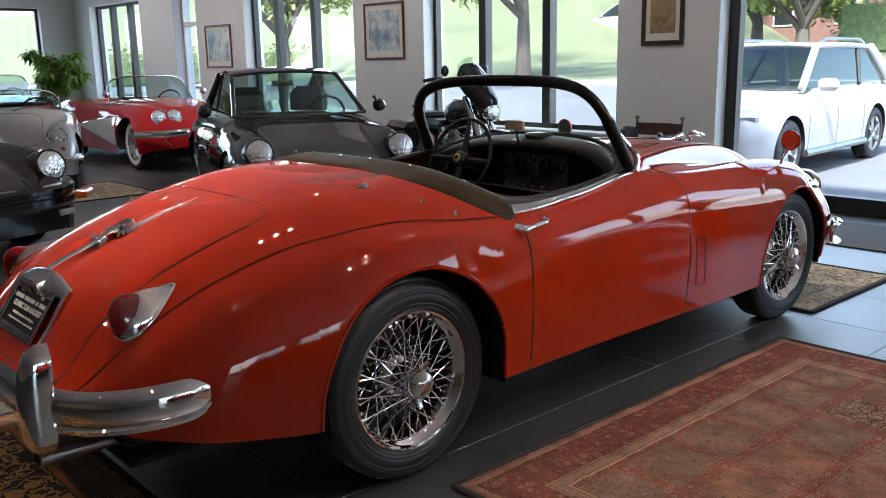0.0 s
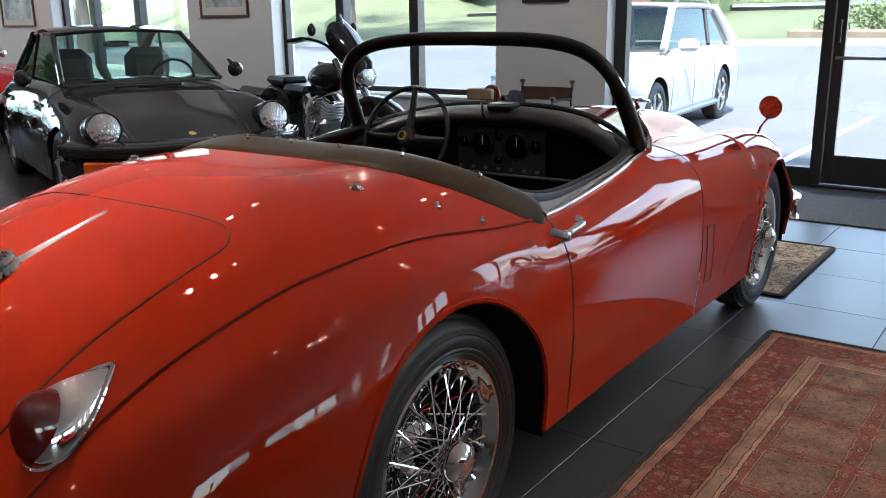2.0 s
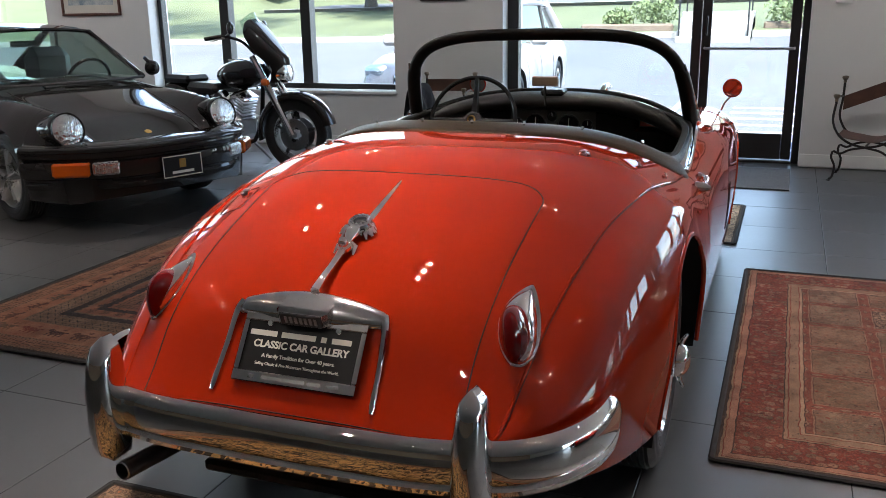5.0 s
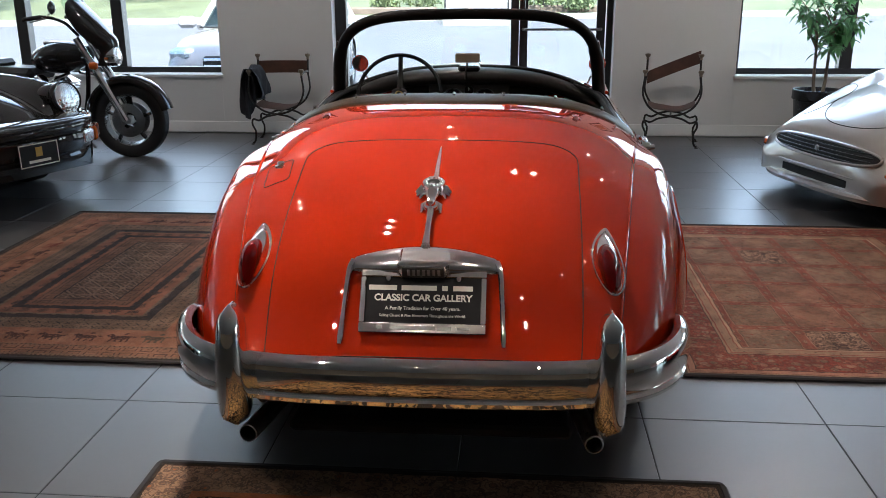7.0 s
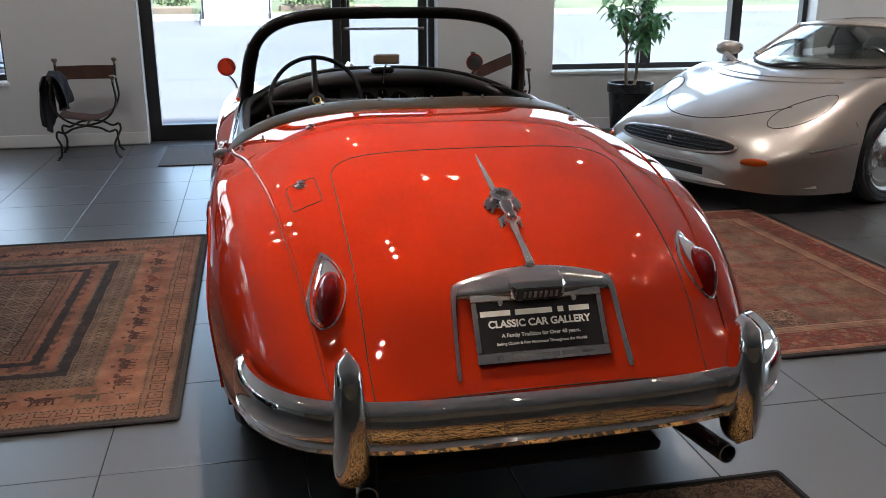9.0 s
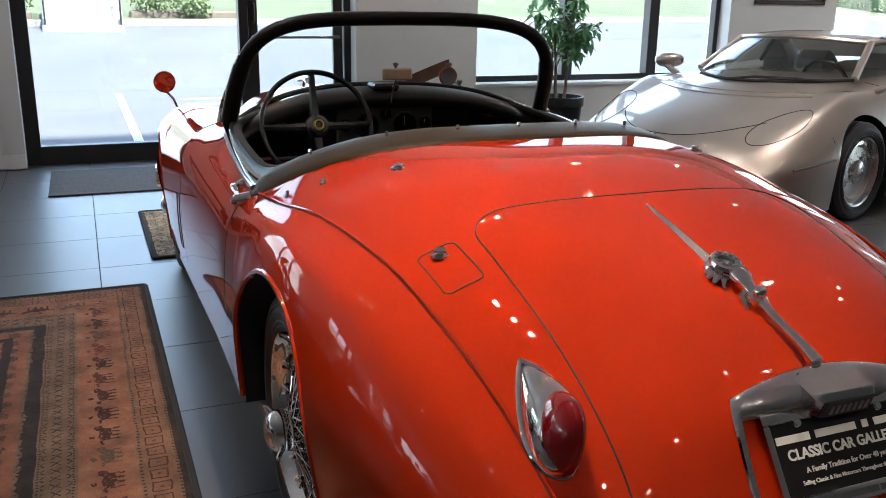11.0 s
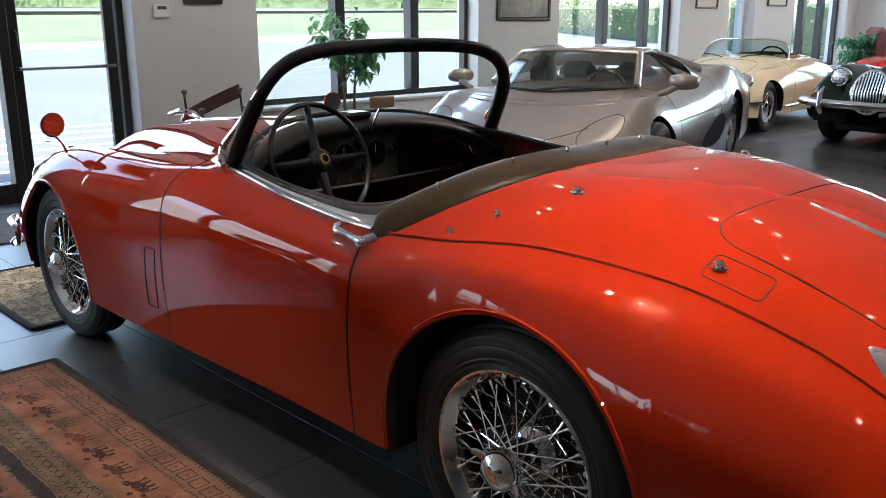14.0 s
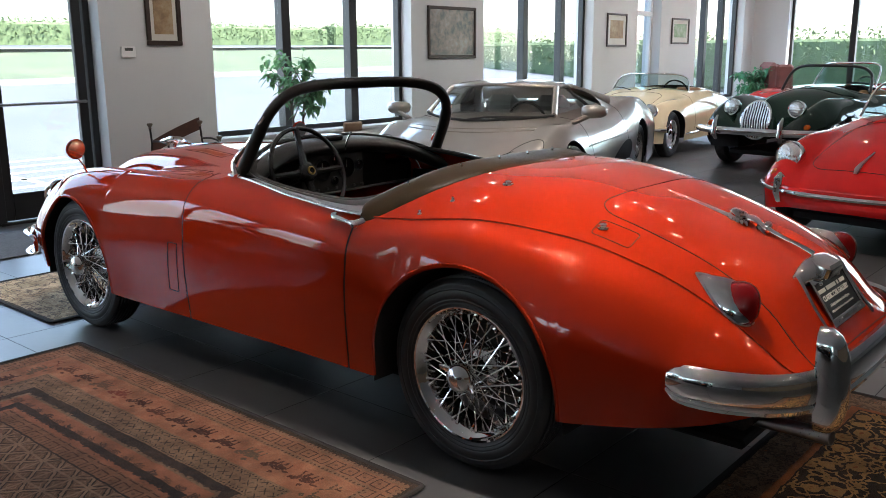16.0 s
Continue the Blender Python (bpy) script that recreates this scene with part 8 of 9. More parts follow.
iron_chair(pose(7.03, 4.86, 0, 0, 0, 4) @ Matrix.Scale(0.90, 4), "dark iron X-frame armchair with a jacket over one arm")
iron_chair(pose(7.06, 1.18, 0, 0, 0, -10) @ Matrix.Scale(0.90, 4), "dark iron X-frame armchair with slanted leather back", -0.11)
M_CLOTH = grained("charcoal_cloth", (0.022, 0.022, 0.027), rough=1.0, vary=0.3, fine=260, bump=0.4)


def jacket():
    """A coat thrown over the arm: two hanging folds with wrinkles and thickness."""
    outer, inner = [], []
    for i in range(21):
        t = i / 20
        row, back = [], []
        for k in range(17):
            u = k / 8 - 1
            fold = 0.016 * math.sin(9 * t + 3 * u) + 0.010 * math.sin(23 * t - 5 * u)
            drop = (0.46 + 0.05 * math.sin(4 * t)) if u > 0 else 0.30
            y = 5.095 + 0.075 * math.copysign(min(1, abs(u) * 3) ** 0.8, u) + fold + (0.03 * u if u < 0 else 0.0)
            z = 0.705 - drop * max(0, abs(u) - 0.12) ** 1.05 - 0.02 * math.sin(6 * t)
            row.append((6.80 + 0.33 * t + 0.02 * math.sin(5 * u), y, z))
            back.append((6.80 + 0.33 * t + 0.02 * math.sin(5 * u), 5.095 + (y - 5.095) * 0.45, z - 0.018))
        outer.append(row)
        inner.append(back)
    m = Mesh().grid(outer)
    m.grid(inner, flip=True)
    m.grid([[r[0] for r in outer], [r[0] for r in inner]])
    m.grid([[r[-1] for r in outer], [r[-1] for r in inner]], flip=True)
    return solid("jacket", m, M_CLOTH, "charcoal jacket draped over an iron armchair's arm", "jacket", angle=80)


jacket()

# ---- pictures and thermostat on the front wall ----
M_WOODFRAME = grained("dark_wood_frame", (0.035, 0.018, 0.010), rough=0.4, vary=0.4, scale=20)
M_REDWOOD = grained("reddish_wood_frame", (0.11, 0.035, 0.02), rough=0.4, vary=0.4, scale=20)
M_MOUNT = grained("cream_mount_card", (0.60, 0.57, 0.50), rough=0.8, vary=0.05)


def print_paper(name, stops, scale, seed):
    n = Nodes(name)
    co = n.map((1, 1, 1), loc=(seed, seed * 2.0, seed))
    a = n.noise(scale, 5, 0.7, co)
    b = n.noise(scale * 0.4, 2, 0.5, co)
    t = n.math("ADD", n.math("MULTIPLY", a, 0.6), n.math("MULTIPLY", b, 0.4))
    n.set(color=n.ramp(t, stops), rough=0.55, coat=0.12)
    return n.m


def picture(y0, y1, z0, z1, label, frame_mat, art, mount=0.0, bar=0.03):
    p = thing("picture", label, "picture")
    x = FRONT
    for a, b, c, d in ((y0, y1, z1 - bar, z1), (y0, y1, z0, z0 + bar), (y0, y0 + bar, z0 + bar, z1 - bar), (y1 - bar, y1, z0 + bar, z1 - bar)):
        part("frame_bar", Mesh().box(x - 0.028, x - 0.002, a, b, c, d, 0.006), frame_mat, p)
    if mount:
        part("mount", Mesh().box(x - 0.010, x - 0.002, y0 + bar, y1 - bar, z0 + bar, z1 - bar, 0.001), M_MOUNT, p, "cream mount card")
    k = bar + mount
    part("print", Mesh().box(x - 0.0125, x - 0.0105, y0 + k, y1 - k, z0 + k * 1.2, z1 - k, 0.0005), art, p, "painted scene")
    return p


A_GREY = print_paper("grey_blue_print", [(0.34, (0.05, 0.08, 0.11)), (0.46, (0.20, 0.27, 0.33)), (0.60, (0.55, 0.56, 0.54))], 6, 1.3)
A_BROWN = print_paper("brown_print", [(0.3, (0.10, 0.05, 0.02)), (0.5, (0.30, 0.19, 0.09)), (0.7, (0.45, 0.36, 0.22))], 7, 4.1)
A_SCENE = print_paper("street_scene_painting", [(0.28, (0.03, 0.035, 0.04)), (0.42, (0.12, 0.15, 0.15)), (0.55, (0.30, 0.26, 0.22)), (0.68, (0.36, 0.40, 0.38))], 9, 7.7)
A_GREEN = print_paper("green_landscape_print", [(0.3, (0.04, 0.07, 0.03)), (0.5, (0.14, 0.22, 0.08)), (0.7, (0.42, 0.42, 0.36))], 6, 9.2)
picture(8.97, 9.82, 1.39, 2.13, "racing print in a thin reddish frame", M_REDWOOD, A_GREY, 0.07)
picture(13.52, 14.42, 1.30, 2.02, "pale print in a thin reddish frame", M_REDWOOD, A_GREY, 0.06)
picture(4.80, 5.28, 1.48, 2.15, "brown painting in a dark wooden frame with cream mount", M_WOODFRAME, A_BROWN, 0.05, 0.045)
picture(0.87, 1.24, 1.51, 2.13, "figure painting in a dark wooden frame", M_WOODFRAME, A_BROWN, 0.04, 0.045)
picture(-3.62, -2.66, 1.36, 2.01, "street scene painting in a dark wooden frame", M_WOODFRAME, A_SCENE, 0.0, 0.04)
picture(-7.66, -7.02, 1.52, 2.05, "small brown print in a wooden frame", M_WOODFRAME, A_BROWN, 0.08)
picture(-10.0, -9.3, 1.57, 2.03, "small green landscape in a dark frame", M_WOODFRAME, A_GREEN, 0.07)
th = thing("thermostat", "white wall thermostat with small display", "thermostat")
part("case", Mesh().box(FRONT - 0.026, FRONT - 0.001, 1.37, 1.51, 1.40, 1.50, 0.006), M_TRIM, th)
part("display", Mesh().box(FRONT - 0.028, FRONT - 0.0262, 1.40, 1.48, 1.462, 1.488, 0.0005), M_GREYLEATHER, th, "grey display strip")

# ---- plants ----


def leaf_material(name, stops, rough):
    """Leaf that lets some light through."""
    n = Nodes(name)
    col = n.ramp(n.node("ShaderNodeNewGeometry", out=8), stops)
    n.set(color=col, rough=rough)
    thin = n.node("ShaderNodeBsdfTranslucent", {"Color": n.mix(0.5, col, (0.25, 0.42, 0.14))})
    n.t.links.new(n.node("ShaderNodeMixShader", {0: 0.45, 1: n.b.outputs[0], 2: thin}), n.out.inputs[0])
    return n.m


M_LEAF = leaf_material("ficus_leaf", [(0.0, (0.03, 0.11, 0.05)), (0.6, (0.07, 0.21, 0.10)), (1.0, (0.14, 0.32, 0.15))], 0.38)
M_YLEAF = leaf_material("pothos_leaf", [(0.0, (0.06, 0.12, 0.015)), (0.6, (0.16, 0.24, 0.03)), (1.0, (0.38, 0.42, 0.07))], 0.4)
M_TEAL = leaf_material("blue_green_leaf", [(0.0, (0.02, 0.13, 0.075)), (0.6, (0.05, 0.26, 0.15)), (1.0, (0.12, 0.40, 0.25))], 0.4)
M_STEM = grained("grey_bark", (0.16, 0.12, 0.085), rough=0.8, vary=0.3, scale=30, bump=0.4)
M_POT = grained("black_glazed_pot", (0.014, 0.014, 0.015), rough=0.25, vary=0.3)
M_SOIL = grained("potting_soil", (0.02, 0.014, 0.010), rough=1.0, vary=0.4, fine=120, bump=0.5)


def leaf(mesh, at, way, size, rng):
    """One folded, drooping leaf."""
    d = Vector(way).normalized()
    side = d.cross(Vector((0, 0, 1)))
    side = side.normalized() if side.length > 0.01 else Vector((1, 0, 0))
    up = side.cross(d)
    p = Vector(at)
    o = len(mesh.v)
    w = size * 0.23
    for t, k in ((0.0, 0.05), (0.35, 1.0), (0.7, 0.75), (1.0, 0.0)):
        c = p + d * size * t - Vector((0, 0, 1)) * size * 0.35 * t * t
        mesh.v.extend([tuple(c + side * w * k + up * w * k * 0.35), tuple(c), tuple(c - side * w * k + up * w * k * 0.35)])
    for i in range(3):
        a = o + 3 * i
        mesh.f += [(a, a + 1, a + 4, a + 3), (a + 1, a + 2, a + 5, a + 4)]


def potted_tree(m, label, height, spread, leaves, size, pot_r, pot_h, mat, seed, low=0.5, trunks=2):
    rng = random.Random(seed)
    t = thing("potted_plant", label, "plant", m)
    pot = part("pot", Mesh().lathe([(0, 0.0), (pot_r * 0.72, 0.0), (pot_r * 0.75, 0.01), (pot_r * 0.93, pot_h * 0.82), (pot_r, pot_h * 0.84), (pot_r, pot_h), (pot_r * 0.92, pot_h), (pot_r * 0.88, pot_h * 0.85), (0, pot_h * 0.84)], 32, "z"), M_POT, t, "black glazed pot")
    part("soil", Mesh().lathe([(0, pot_h * 0.88), (pot_r * 0.87, pot_h * 0.86)], 24, "z"), M_SOIL, pot)
    crown = Mesh()
    for k in range(trunks):
        a = TAU * k / max(1, trunks) + 0.4
        top = Vector((0.10 * math.cos(a), 0.10 * math.sin(a), height * 0.75))
        path = spline([(0.03 * math.cos(a), 0.03 * math.sin(a), pot_h * 0.8), (0.05 * math.cos(a + 1), 0.05 * math.sin(a + 1), height * 0.4), tuple(top)], 10)
        part("trunk", Mesh().tube(path, [0.018 - 0.001 * i for i in range(10)], 8), M_STEM, t)
        for j in range(9):
            s = low + (1 - low) * (j + rng.random()) / 9
            base = path[min(9, int(9 * min(1, s)))]
            b = rng.uniform(0, TAU)
            tip = Vector(base) + Vector((math.cos(b) * spread * rng.uniform(0.5, 1), math.sin(b) * spread * rng.uniform(0.5, 1), rng.uniform(0.0, height * 0.28)))
            limb = spline([tuple(base), tuple(Vector(base).lerp(tip, 0.5) + Vector((0, 0, 0.06))), tuple(tip)], 7)
            part("limb", Mesh().tube(limb, [0.007, 0.006, 0.005, 0.0045, 0.004, 0.003, 0.002], 6), M_STEM, t)
            for _ in range(leaves // (9 * trunks)):
                q = Vector(limb[rng.randint(2, 6)]) + Vector((rng.uniform(-1, 1), rng.uniform(-1, 1), rng.uniform(-1, 1))) * 0.05
                leaf(crown, q, (rng.uniform(-1, 1), rng.uniform(-1, 1), rng.uniform(-0.7, 0.4)), size * rng.uniform(0.7, 1.2), rng)
    part("leaves", crown, mat, t, "glossy drooping leaves", smooth=False)
    return t


potted_tree(pose(6.98, -0.10, 0), "young weeping fig in a black pot by the window", 1.55, 0.33, 420, 0.105, 0.22, 0.52, M_LEAF, 3, 0.62)
potted_tree(pose(6.70, 19.6, 0), "bushy yellow-green fig tree in the corner", 1.9, 0.62, 2200, 0.17, 0.25, 0.45, M_YLEAF, 5, 0.45, 3)
potted_tree(pose(6.9, -11.9, 0), "leafy blue-green plant near the corner window", 1.25, 0.45, 620, 0.14, 0.22, 0.40, M_TEAL, 8, 0.35, 3)


def wing_chair(m):
    c = thing("armchair", "dusty red upholstered wing armchair in the corner", "chair", m)
    part("seat", Mesh().box(-0.35, 0.35, -0.32, 0.32, 0.18, 0.48, 0.06), M_ROSE, c)
    part("backrest", Mesh().box(0.26, 0.42, -0.36, 0.36, 0.30, 1.22, 0.07), M_ROSE, c)
    for s in (1, -1):
        part("wing", Mesh().box(-0.02, 0.30, s * 0.36 - 0.05, s * 0.36 + 0.05, 0.66, 1.18, 0.045), M_ROSE, c)
        part("arm", Mesh().box(-0.34, 0.30, s * 0.38 - 0.06, s * 0.38 + 0.06, 0.20, 0.66, 0.05), M_ROSE, c)
        for x in (-0.3, 0.3):
            part("leg", Mesh().lathe([(0, 0.0), (0.018, 0.0), (0.028, 0.18), (0, 0.18)], 12, "z", (x, s * 0.28, 0)), M_WOODFRAME, c)
    return c


M_ROSE = grained("dusty_red_upholstery", (0.19, 0.075, 0.066), rough=0.9, vary=0.2, fine=220, bump=0.3)
wing_chair(pose(6.45, -12.3, 0, 0, 0, 40))

# ---- ceiling spotlights, some placed by highlights, others added as fill ----
M_GLOW = Nodes("lamp_glow").set(color=(0.9, 0.85, 0.75), emit=(1.0, 0.80, 0.55), power=45.0)


def spotlight(x, y, tx=0.0, ty=0.0, power=0.0, aim=0.4, spread=82, tint=(1.0, 0.86, 0.75), soft=0.016):
    s = thing("ceiling_spotlight", "unseen ceiling spotlight with white collar and warm bulb, some added as fill light", "lamp", pose(x, y, CEILING), "ceiling spotlights")
    part("collar", Mesh().lathe([(0.045, 0.0), (0.075, -0.002), (0.078, -0.010), (0.05, -0.014), (0.045, 0.0)], 20, "z"), M_TRIM, s)
    part("bulb", Mesh().lathe([(0, -0.012), (0.011, -0.010), (0.015, -0.004)], 16, "z"), M_GLOW, s, "glowing warm bulb")
    if not power:
        return s
    lamp = new("spot_lamp", bpy.data.lights.new("spot_lamp", "SPOT"))
    lamp.data.energy, lamp.data.color, lamp.data.spot_size, lamp.data.spot_blend, lamp.data.shadow_soft_size = power, tint, radians(spread), 0.9, soft
    lamp.matrix_world = look((x, y, CEILING - 0.05), (tx, ty, aim))
    return s


# Many beams on tail, flanks, rugs and floor come from added fill heads.
for x, y, tx, ty, k, *beam in ((1.74, 3.35, 1.0, 3.35, 2.1, 0.6, 56), (1.98, 3.35, 1.75, 3.1, 1.40, 0.4, 62), (2.22, 3.35, 2.2, 3.9, 0.55), (-0.9, 3.9, 0.8, 3.1, 0.58, 0.7, 50), (-0.9, 2.1, 0.6, 2.7, 0.10), (1.65, 0.6, 1.3, 0.7, 0.5, 0.0, 60), (0.7, 1.2, 0.6, 0.9, 0.9, 0.0, 50), (0.6, 0.75, -0.1, 0.7, 0.8, 0.0, 56), (4.9, 3.1, 4.2, 3.0, 0.35), (5.3, 3.15, 5.3, 3.0, 0.6), (4.3, 0.75, 3.3, 0.9, 0.7), (3.45, 4.9, 3.4, 3.7, 1.0, 0.6, 46), (2.6, 0.2, 2.6, 0.9, 0.55), (2.6, -0.9, 2.9, 1.9, 1.15, 0.6, 46),
                        (4.4, 6.6, 4.4, 6.9, 1.3), (4.0, -0.6, 4.9, -1.4, 1.7), (2.2, -0.6, 2.1, -1.2, 0.9), (3.4, -5.2, 4.4, -6.2, 2.3), (3.2, -8.4, 4.4, -9.6, 1.6), (1.6, 6.4, 2.3, 7.2, 2.4), (3.6, 10.2, 4.6, 12.0, 1.8)):
    spotlight(x, y, tx, ty, SPOT * k, *beam)
# Unpowered heads at assumed places; their bulbs only add points of reflection.
for x, y in ((0.5, 0.4), (0.75, 0.4), (2.85, -0.9), (0.2, 5.6), (0.45, 5.6), (3.2, 4.9), (-1.9, 2.6), (-1.9, 3.2), (5.6, 5.4), (5.85, 5.4), (5.6, 0.2), (2.0, 8.6), (1.2, -3.2), (1.45, -3.2), (3.6, 2.2), (3.6, 2.45)):
    spotlight(x, y)
# Wide lamps added to brighten the front wall; no fixtures known there.
for y in (-11.2, -8.0, -4.6, -1.0, 1.05, 5.0, 9.3, 13.6, 16.6):
    spotlight(5.5, y, 7.6, y, SPOT * (0.5 if -2 < y < 6 else 0.95 if y < 0 else 0.75), 1.1, 130, (1.0, 0.93, 0.85), 0.10)

# ---- outside ----
M_ASPHALT = grained("sunlit_grey_asphalt", (0.117, 0.118, 0.127), rough=0.9, vary=0.15, scale=0.4, fine=40, bump=0.3)
M_LINE = grained("white_road_paint", (0.55, 0.55, 0.53), rough=0.7, vary=0.12)
M_GRASS = grained("spring_grass", (0.108, 0.122, 0.062), rough=0.9, vary=0.35, scale=0.5, fine=30, bump=0.5)
M_KERB = grained("concrete_kerb", (0.30, 0.29, 0.27), rough=0.9, vary=0.15)
M_HEDGE = grained("hedge_leaf", (0.145, 0.185, 0.080), rough=0.8, vary=0.5, scale=6, fine=40)
M_TREELEAF = Nodes("spring_leaf")
_r = M_TREELEAF.node("ShaderNodeNewGeometry", out=8)
M_TREELEAF = M_TREELEAF.set(color=M_TREELEAF.ramp(_r, [(0.0, (0.16, 0.20, 0.055)), (1.0, (0.30, 0.34, 0.11))]), rough=0.7)
M_BARK = grained("tree_bark", (0.10, 0.08, 0.065), rough=0.95, vary=0.35, scale=8, bump=0.5)
M_BRICK = grained("red_brick_wall", (0.17, 0.085, 0.065), rough=0.9, vary=0.25, scale=3, fine=30)
M_EDGING = grained("brown_stone_edging", (0.16, 0.12, 0.09), rough=0.9, vary=0.3, scale=5)
M_ROOF = grained("grey_roof", (0.10, 0.10, 0.11), rough=0.9, vary=0.2)

# one sheet of ground: level bays, the lot that climbs to the kerb, a grass bank, the upper street, far fields
def lawn_edge(y):
    return 25.0 - 0.10 * (y - 3)


def terrain(x, y):
    lot = LOT + 0.07 * max(0.0, min(x, lawn_edge(y)) - 15.0)
    d = x - lawn_edge(y)
    if d < 0:
        return lot
    hill = min(1.0, max(0.0, (y - 24) / 10)) * min(1.0, max(0.0, (d - 2) / 16)) * 6.0
    return lot + 0.14 + min(d, 9) * 0.085 + min(max(0, d - 9), 8) * 0.045 + max(0, d - 17) * 0.02 + hill


rows = []
for y in np.r_[np.arange(-200, -40, 40), np.arange(-40, 60, 4), np.arange(60, 281, 40)]:
    e = lawn_edge(y)
    xs = [-90, OUTER + 0.0, OUTER + 4, 15.0, e - 0.02, e + 0.02, e + 2, e + 5, e + 9, e + 13, e + 17, e + 24, e + 60, e + 160, e + 600]
    rows.append([(x, y, terrain(x, y)) if x > OUTER + 0.1 else (x, y, LOT) for x in xs])
ground = tagged(new("ground", Mesh().grid(rows).data("ground", M_ASPHALT, False)), "pale asphalt car park with a sloping lawn beyond", "ground", kind="structure")
ground.data.materials.append(M_GRASS)
for poly in ground.data.polygons:
    if poly.center.x > lawn_edge(poly.center.y) + 0.3:
        poly.material_index = 1
prof = [(-0.15, 0.0), (-0.14, 0.15), (-0.02, 0.17), (0.06, 0.16), (0.06, 0.0)]
kerb = Mesh().grid([[(lawn_edge(y) + a, y, terrain(lawn_edge(y) - 0.1, y) + b) for a, b in prof] for y in np.arange(-40, 60, 1.0)])
solid("kerb", kerb, M_KERB, "pale concrete kerb along the lawn", "kerb", kind="structure", smooth=False)
for i in range(6):
    solid("parking_line", Mesh().box(9.0, 14.6, 2.0 + 2.75 * i - 4.1, 2.1 + 2.75 * i - 4.1, LOT, LOT + 0.004, 0.001), M_LINE, "worn white parking line on asphalt", "line", "parking lines", "structure", smooth=False)
for i in range(7):
    solid("crossing_stripe", Mesh().box(9.4 + 0.7 * i, 9.55 + 0.7 * i, -0.9, 2.6, LOT, LOT + 0.004, 0.001), M_LINE, "white hatched bay stripe on asphalt", "line", "hatched stripes", "structure", m=None, smooth=False)


def strip(d0, d1, up, y0=-60.0, y1=24.0):
    """A ribbon of paving along the slope."""
    rows = []
    for y in np.arange(y0, y1, 1.0):
        e = lawn_edge(y)
        rows.append([(e + d, y, terrain(e + d, y) + up) for d in np.linspace(d0, d1, 5)] + [(e + d1, y, terrain(e + d1, y) - 0.1)])
    return Mesh().grid(rows)


solid("upper_road", strip(9.6, 16.0, 0.03), M_ASPHALT, "pale asphalt street above the lawn", "road", kind="structure", smooth=False)
solid("street_kerb", strip(9.2, 9.6, 0.14), M_KERB, "pale concrete kerb along the street", "kerb", kind="structure", smooth=False)


def clump(mesh, c, r, n, size, rng, flat=1.0):
    """A shell of many small leaf tufts with gaps."""
    for _ in range(n):
        d = Vector((rng.gauss(0, 1), rng.gauss(0, 1), rng.gauss(0, 1))).normalized()
        p = Vector(c) + Vector((d.x * r, d.y * r, d.z * r * flat)) * rng.uniform(0.55, 1.05)
        s = size * rng.uniform(0.6, 1.3)
        a, b = Vector((rng.gauss(0, 1), rng.gauss(0, 1), rng.gauss(0, 1))).normalized(), Vector((rng.gauss(0, 1), rng.gauss(0, 1), rng.gauss(0, 1))).normalized()
        o = len(mesh.v)
        mesh.v += [tuple(p + a * s), tuple(p + b * s * 0.7), tuple(p - a * s), tuple(p - b * s * 0.7)]
        mesh.f.append((o, o + 1, o + 2, o + 3))


def hedge(x, y, length, depth, height, along, seed, label="clipped green hedge above the lawn"):
    rng = random.Random(seed)
    m = Mesh()
    n = max(2, int(length / 0.7))
    z = terrain(x, y)
    for i in range(n):
        t = (i + 0.5) / n * length - length / 2
        c = (x + (t if along == "x" else 0), y + (t if along == "y" else 0), z + height * 0.52)
        clump(m, c, depth * 0.58, 320, 0.085, rng, height / depth * 0.85)
    h = thing("hedge", label, "hedge", kind="stuff")
    part("foliage", m, M_HEDGE, h, smooth=False)
    a, b = (length / 2, depth * 0.36) if along == "x" else (depth * 0.36, length / 2)
    part("branches", Mesh().box(x - a, x + a, y - b, y + b, z - 0.1, z + height * 0.8, 0.1), M_HEDGE, h)


hedge(42.5, 12.0, 8, 1.7, 1.7, "y", 1)
hedge(43.5, -16, 34, 1.7, 1.35, "y", 4)
hedge(44, -44, 20, 1.8, 1.5, "y", 5)
hedge(37, 41, 18, 2.6, 2.2, "y", 6)
hedge(22, 40, 14, 1.8, 1.8, "x", 7, "loose green shrubs along the side lawn")
hedge(18, -30, 30, 2.0, 2.3, "x", 8, "long green hedge beside the building")


def shrub(x, y, r, seed, label):
    rng = random.Random(seed)
    t = thing("shrub", label, "shrub", pose(x, y, terrain(x, y) - 0.02), "shrubs by the steps")
    m = Mesh()
    for k in range(7):
        a = TAU * k / 7
        clump(m, (r * 0.45 * math.cos(a), r * 0.45 * math.sin(a), r * 0.62), r * 0.55, 130, 0.055, rng, 0.9)
    clump(m, (0, 0, r * 0.9), r * 0.55, 160, 0.055, rng, 0.8)
    part("foliage", m, M_HEDGE, t, smooth=False)
    part("stem", Mesh().tube([(0, 0, 0), (0.03, 0.02, r * 0.8)], [0.05, 0.02], 8), M_BARK, t)


for x, y, r, seed in ((25.9, 5.6, 0.75, 21), (25.6, 6.6, 0.48, 22), (25.9, 1.9, 0.75, 23), (25.6, 0.9, 0.5, 24)):
    shrub(x, y, r, seed, "round green shrub beside the garden steps")
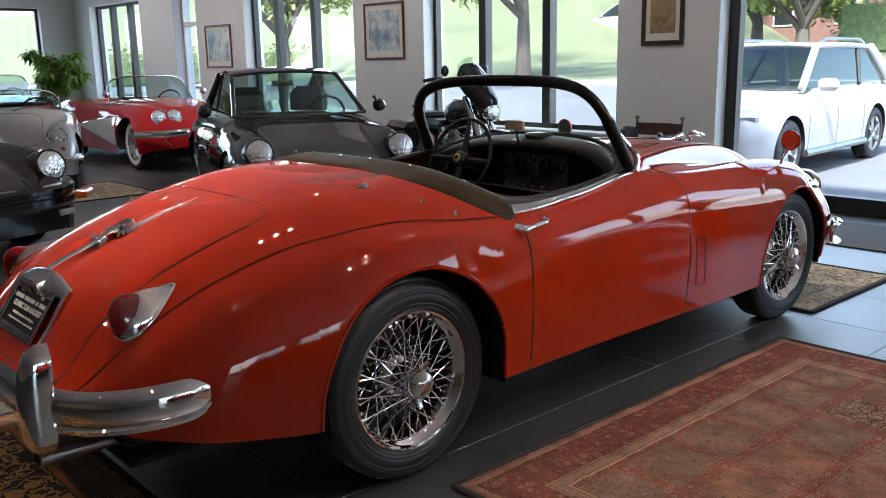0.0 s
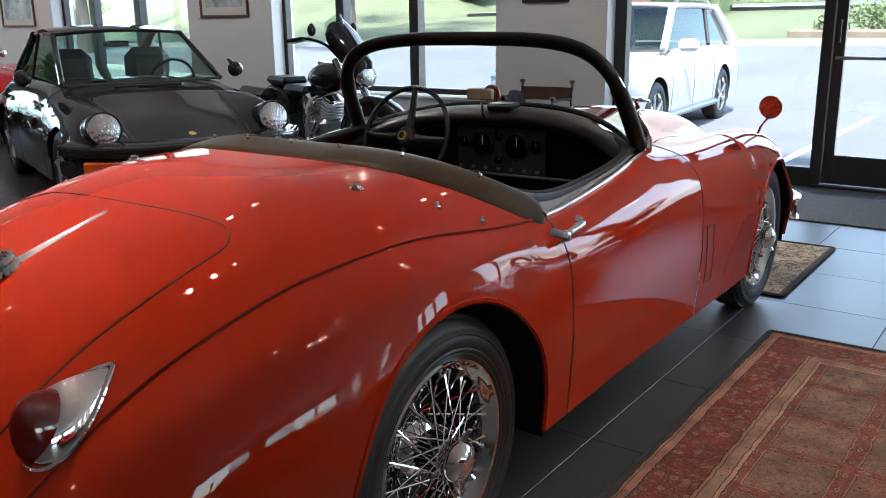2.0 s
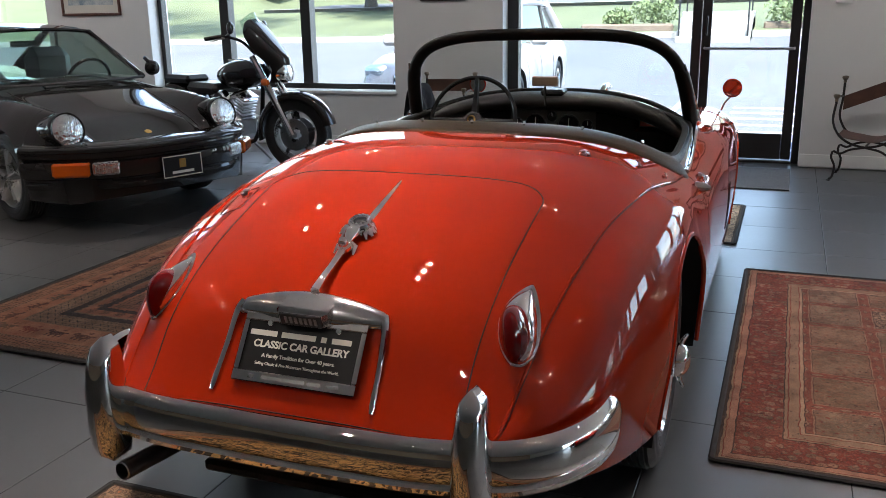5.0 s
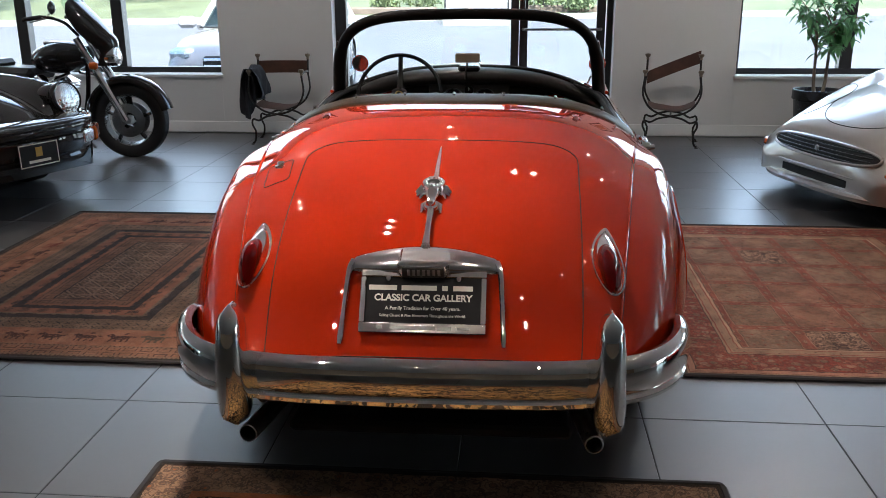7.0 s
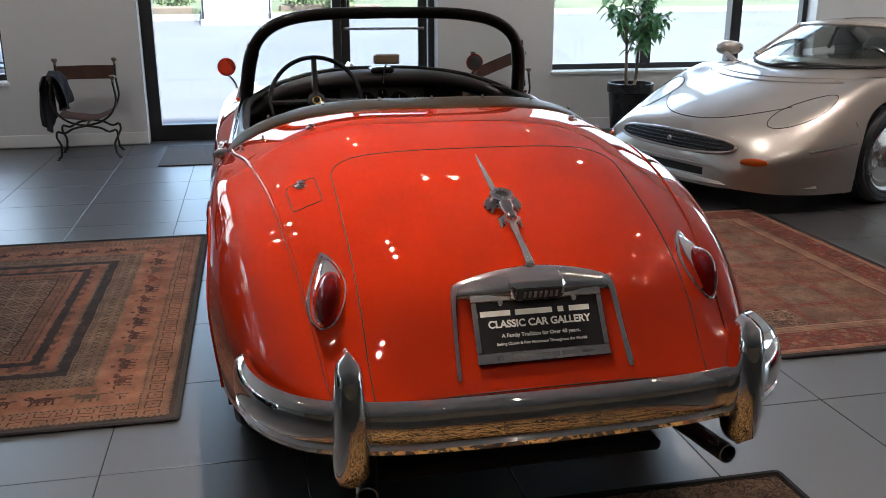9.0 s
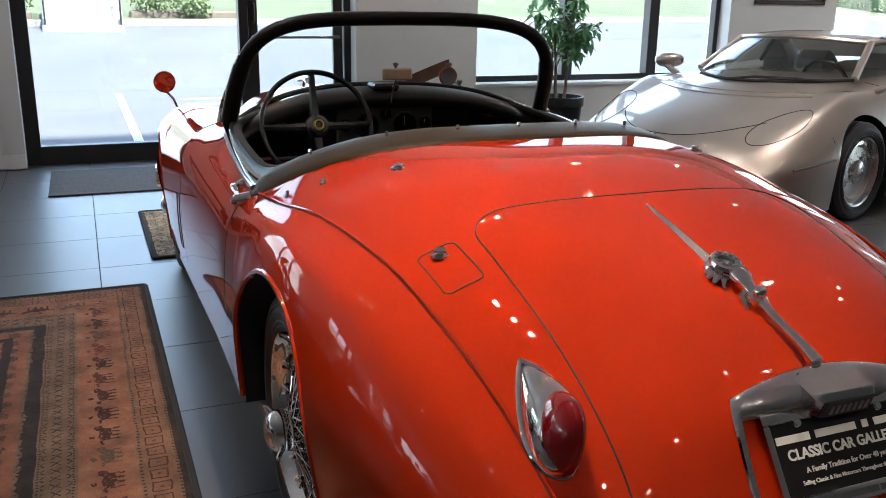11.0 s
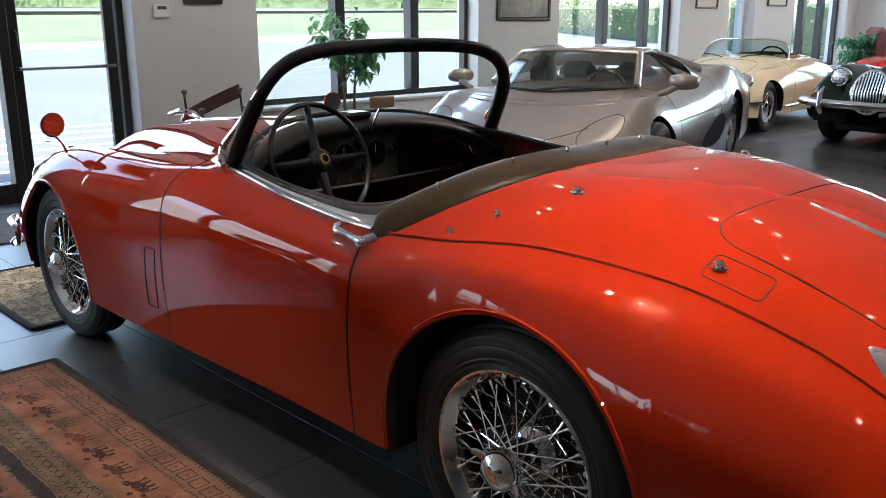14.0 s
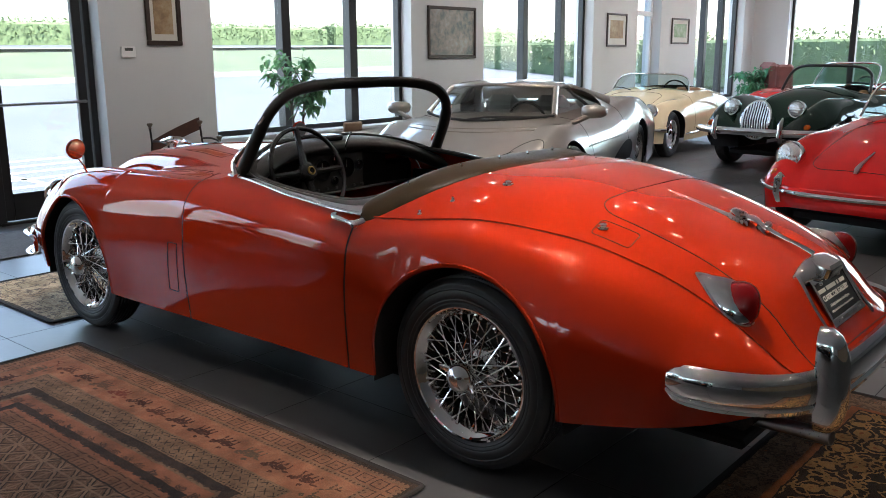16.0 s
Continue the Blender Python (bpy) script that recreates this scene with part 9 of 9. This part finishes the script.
for y0, y1 in ((5.0, 7.6), (-0.4, 2.6)):
    e = lawn_edge((y0 + y1) / 2) + 0.45
    solid("bed_edging", Mesh().box(e, e + 0.35, y0, y1, terrain(e, y0) - 0.1, terrain(e, y0) + 0.20, 0.05), M_EDGING, "low brown stone edging of a flower bed", "edging", "bed edgings")


def tree(x, y, height, spread, seed, leaves=2600, fork=0.28, low=0.5):
    rng = random.Random(seed)
    z = terrain(x, y)
    t = thing("tree", "broad tree with pale spring leaves on the lawn", "tree", pose(x, y, z - 0.05))
    tr = Mesh()
    crown = Mesh()
    top = (0.1, 0.1, height * 0.62)
    tr.tube(spline([(0, 0, 0), (0.05, 0.03, height * fork), top], 9), [0.34, 0.28, 0.25, 0.23, 0.2, 0.17, 0.14, 0.1, 0.06], 10)
    for k in range(9):
        a = TAU * k / 9 + rng.uniform(-0.3, 0.3)
        h0 = height * rng.uniform(fork, fork + 0.22)
        tip = Vector((spread * math.cos(a) * rng.uniform(0.7, 1), spread * math.sin(a) * rng.uniform(0.7, 1), height * rng.uniform(low, 0.95)))
        limb = spline([(0, 0, h0), tuple(Vector((0, 0, h0)).lerp(tip, 0.5) + Vector((0, 0, 0.5))), tuple(tip)], 7)
        tr.tube(limb, [0.14, 0.12, 0.10, 0.08, 0.06, 0.045, 0.02], 7)
        for j in range(5):
            q = Vector(limb[2 + j % 5]) + Vector((rng.uniform(-1, 1), rng.uniform(-1, 1), rng.uniform(-0.3, 0.9))) * spread * 0.22
            clump(crown, q, spread * rng.uniform(0.16, 0.30), leaves // 45, 0.16, rng, 0.75)
    part("trunk", tr, M_BARK, t, "grey-brown forked trunk")
    part("crown", crown, M_TREELEAF, t, "pale green spring leaves", smooth=False)


tree(22.9, 21.2, 7.5, 4.2, 11, 3400, 0.30)
tree(31, 15.2, 5.6, 4.0, 12, 5200, 0.12, 0.30)
tree(34, 18.6, 5.4, 3.6, 13, 4200, 0.12, 0.30)
hedge(33.0, 13.2, 2.6, 2.2, 2.0, "y", 9, "round green bush beside a tree")
tree(20, 32, 6.5, 3.4, 14)
tree(42, 26, 8, 4.5, 15)
tree(48, -24, 8, 4.5, 16)

steps = thing("steps", "pale concrete garden steps with thin hand rails", "steps", kind="structure")
for i in range(5):
    part("step", Mesh().box(23.5 + 0.36 * i, 26.2, 2.85, 4.73, terrain(23.5, 3.8) - 0.2, terrain(23.5, 3.8) + 0.155 * (i + 1), 0.02), M_KERB, steps)
for y in (2.92, 4.66):
    z = terrain(23.5, 3.8)
    part("hand_rail", Mesh().tube([(23.75, y, z + 0.15), (23.75, y, z + 1.05), (25.5, y, z + 1.72), (25.5, y, z + 0.77)], 0.022, 8), M_FRAME, steps, "thin dark hand rail")


def house(x0, x1, y0, y1, h, label, seed):
    z = terrain(x0, (y0 + y1) / 2) - 0.3
    b = thing("building", label, "building")
    part("wall", Mesh().box(x0, x1, y0, y1, z, z + h, 0.02), M_BRICK, b, "red brick walls", smooth=False)
    part("roof", Mesh().grid([[(x0 - 0.5, y0 - 0.5, z + h), (x0 - 0.5, y1 + 0.5, z + h)], [((x0 + x1) / 2, y0 - 0.5, z + h + 2.2), ((x0 + x1) / 2, y1 + 0.5, z + h + 2.2)], [(x1 + 0.5, y0 - 0.5, z + h), (x1 + 0.5, y1 + 0.5, z + h)]]), M_ROOF, b, smooth=False)
    n = int((y1 - y0) / 3.2)
    for i in range(n):
        y = y0 + (i + 0.5) * (y1 - y0) / n
        w = part("window", Mesh().box(x0 - 0.06, x0 - 0.005, y - 0.6, y + 0.6, z + 1.2, z + 2.7, 0.02), M_TRIM, b, "white framed window")
        part("pane", Mesh().box(x0 - 0.075, x0 - 0.062, y - 0.5, y + 0.5, z + 1.3, z + 2.6, 0.004), M_DIAL, w)


house(48, 58, 12.5, 30.0, 6.0, "red brick house beyond the upper street", 1)
for x, y, a, lab, paint in ((36.5, 25.4, 97, "silver car parked on the upper street", M_SILVER2), (37.0, 31.0, 97, "white car parked on the upper street", M_WHITE), (37.5, 36.5, 97, "dark red car parked on the upper street", M_VETTE)):
    family_car("parked_car", lab, pose(x, y, terrain(x, y) + 0.02, 0, 0, a), paint)

# ---- floor tiles ----
TILE = 0.605


def tiles():
    bed = Mesh().box(BACK - 0.3, OUTER, RIGHT - 0.3, LEFT + 0.3, -0.12, -0.0015, 0.001)
    part("joint_bed", bed, M_GROUT, floor, "dark joint bed", smooth=False)
    g = 0.002
    me = Mesh().box(g, TILE - g, g, TILE - g, -0.012, 0.0, 0.0012).data("tile", M_TILE, False)
    near = set()
    for i in range(-2, 10):
        for j in range(-6, 17):
            x, y = 1.49 + (i - 1) * TILE, 2.15 + (j - 5) * TILE
            if x + TILE > FRONT or len(near) >= 300:
                continue
            near.add((i, j))
            t = new("tile", me)
            t.parent = floor
            t.matrix_basis = pose(x, y, random.uniform(-0.0004, 0.0004))
    rest = Mesh()
    for i in range(-20, 12):
        for j in range(-26, 32):
            x, y = 1.49 + (i - 1) * TILE, 2.15 + (j - 5) * TILE
            if (i, j) in near or x < BACK or x > OUTER - 0.1 or y < RIGHT or y > LEFT:
                continue
            x1, y1 = min(x + TILE, OUTER), min(y + TILE, LEFT)
            rest.box(x + g, x1 - g, y + g, y1 - g, -0.012, 0.0, 0.0012)
    part("far_tiles", rest, M_TILE, floor, "dark slate tiles further off", smooth=False)["kind"] = "stuff"


tiles()
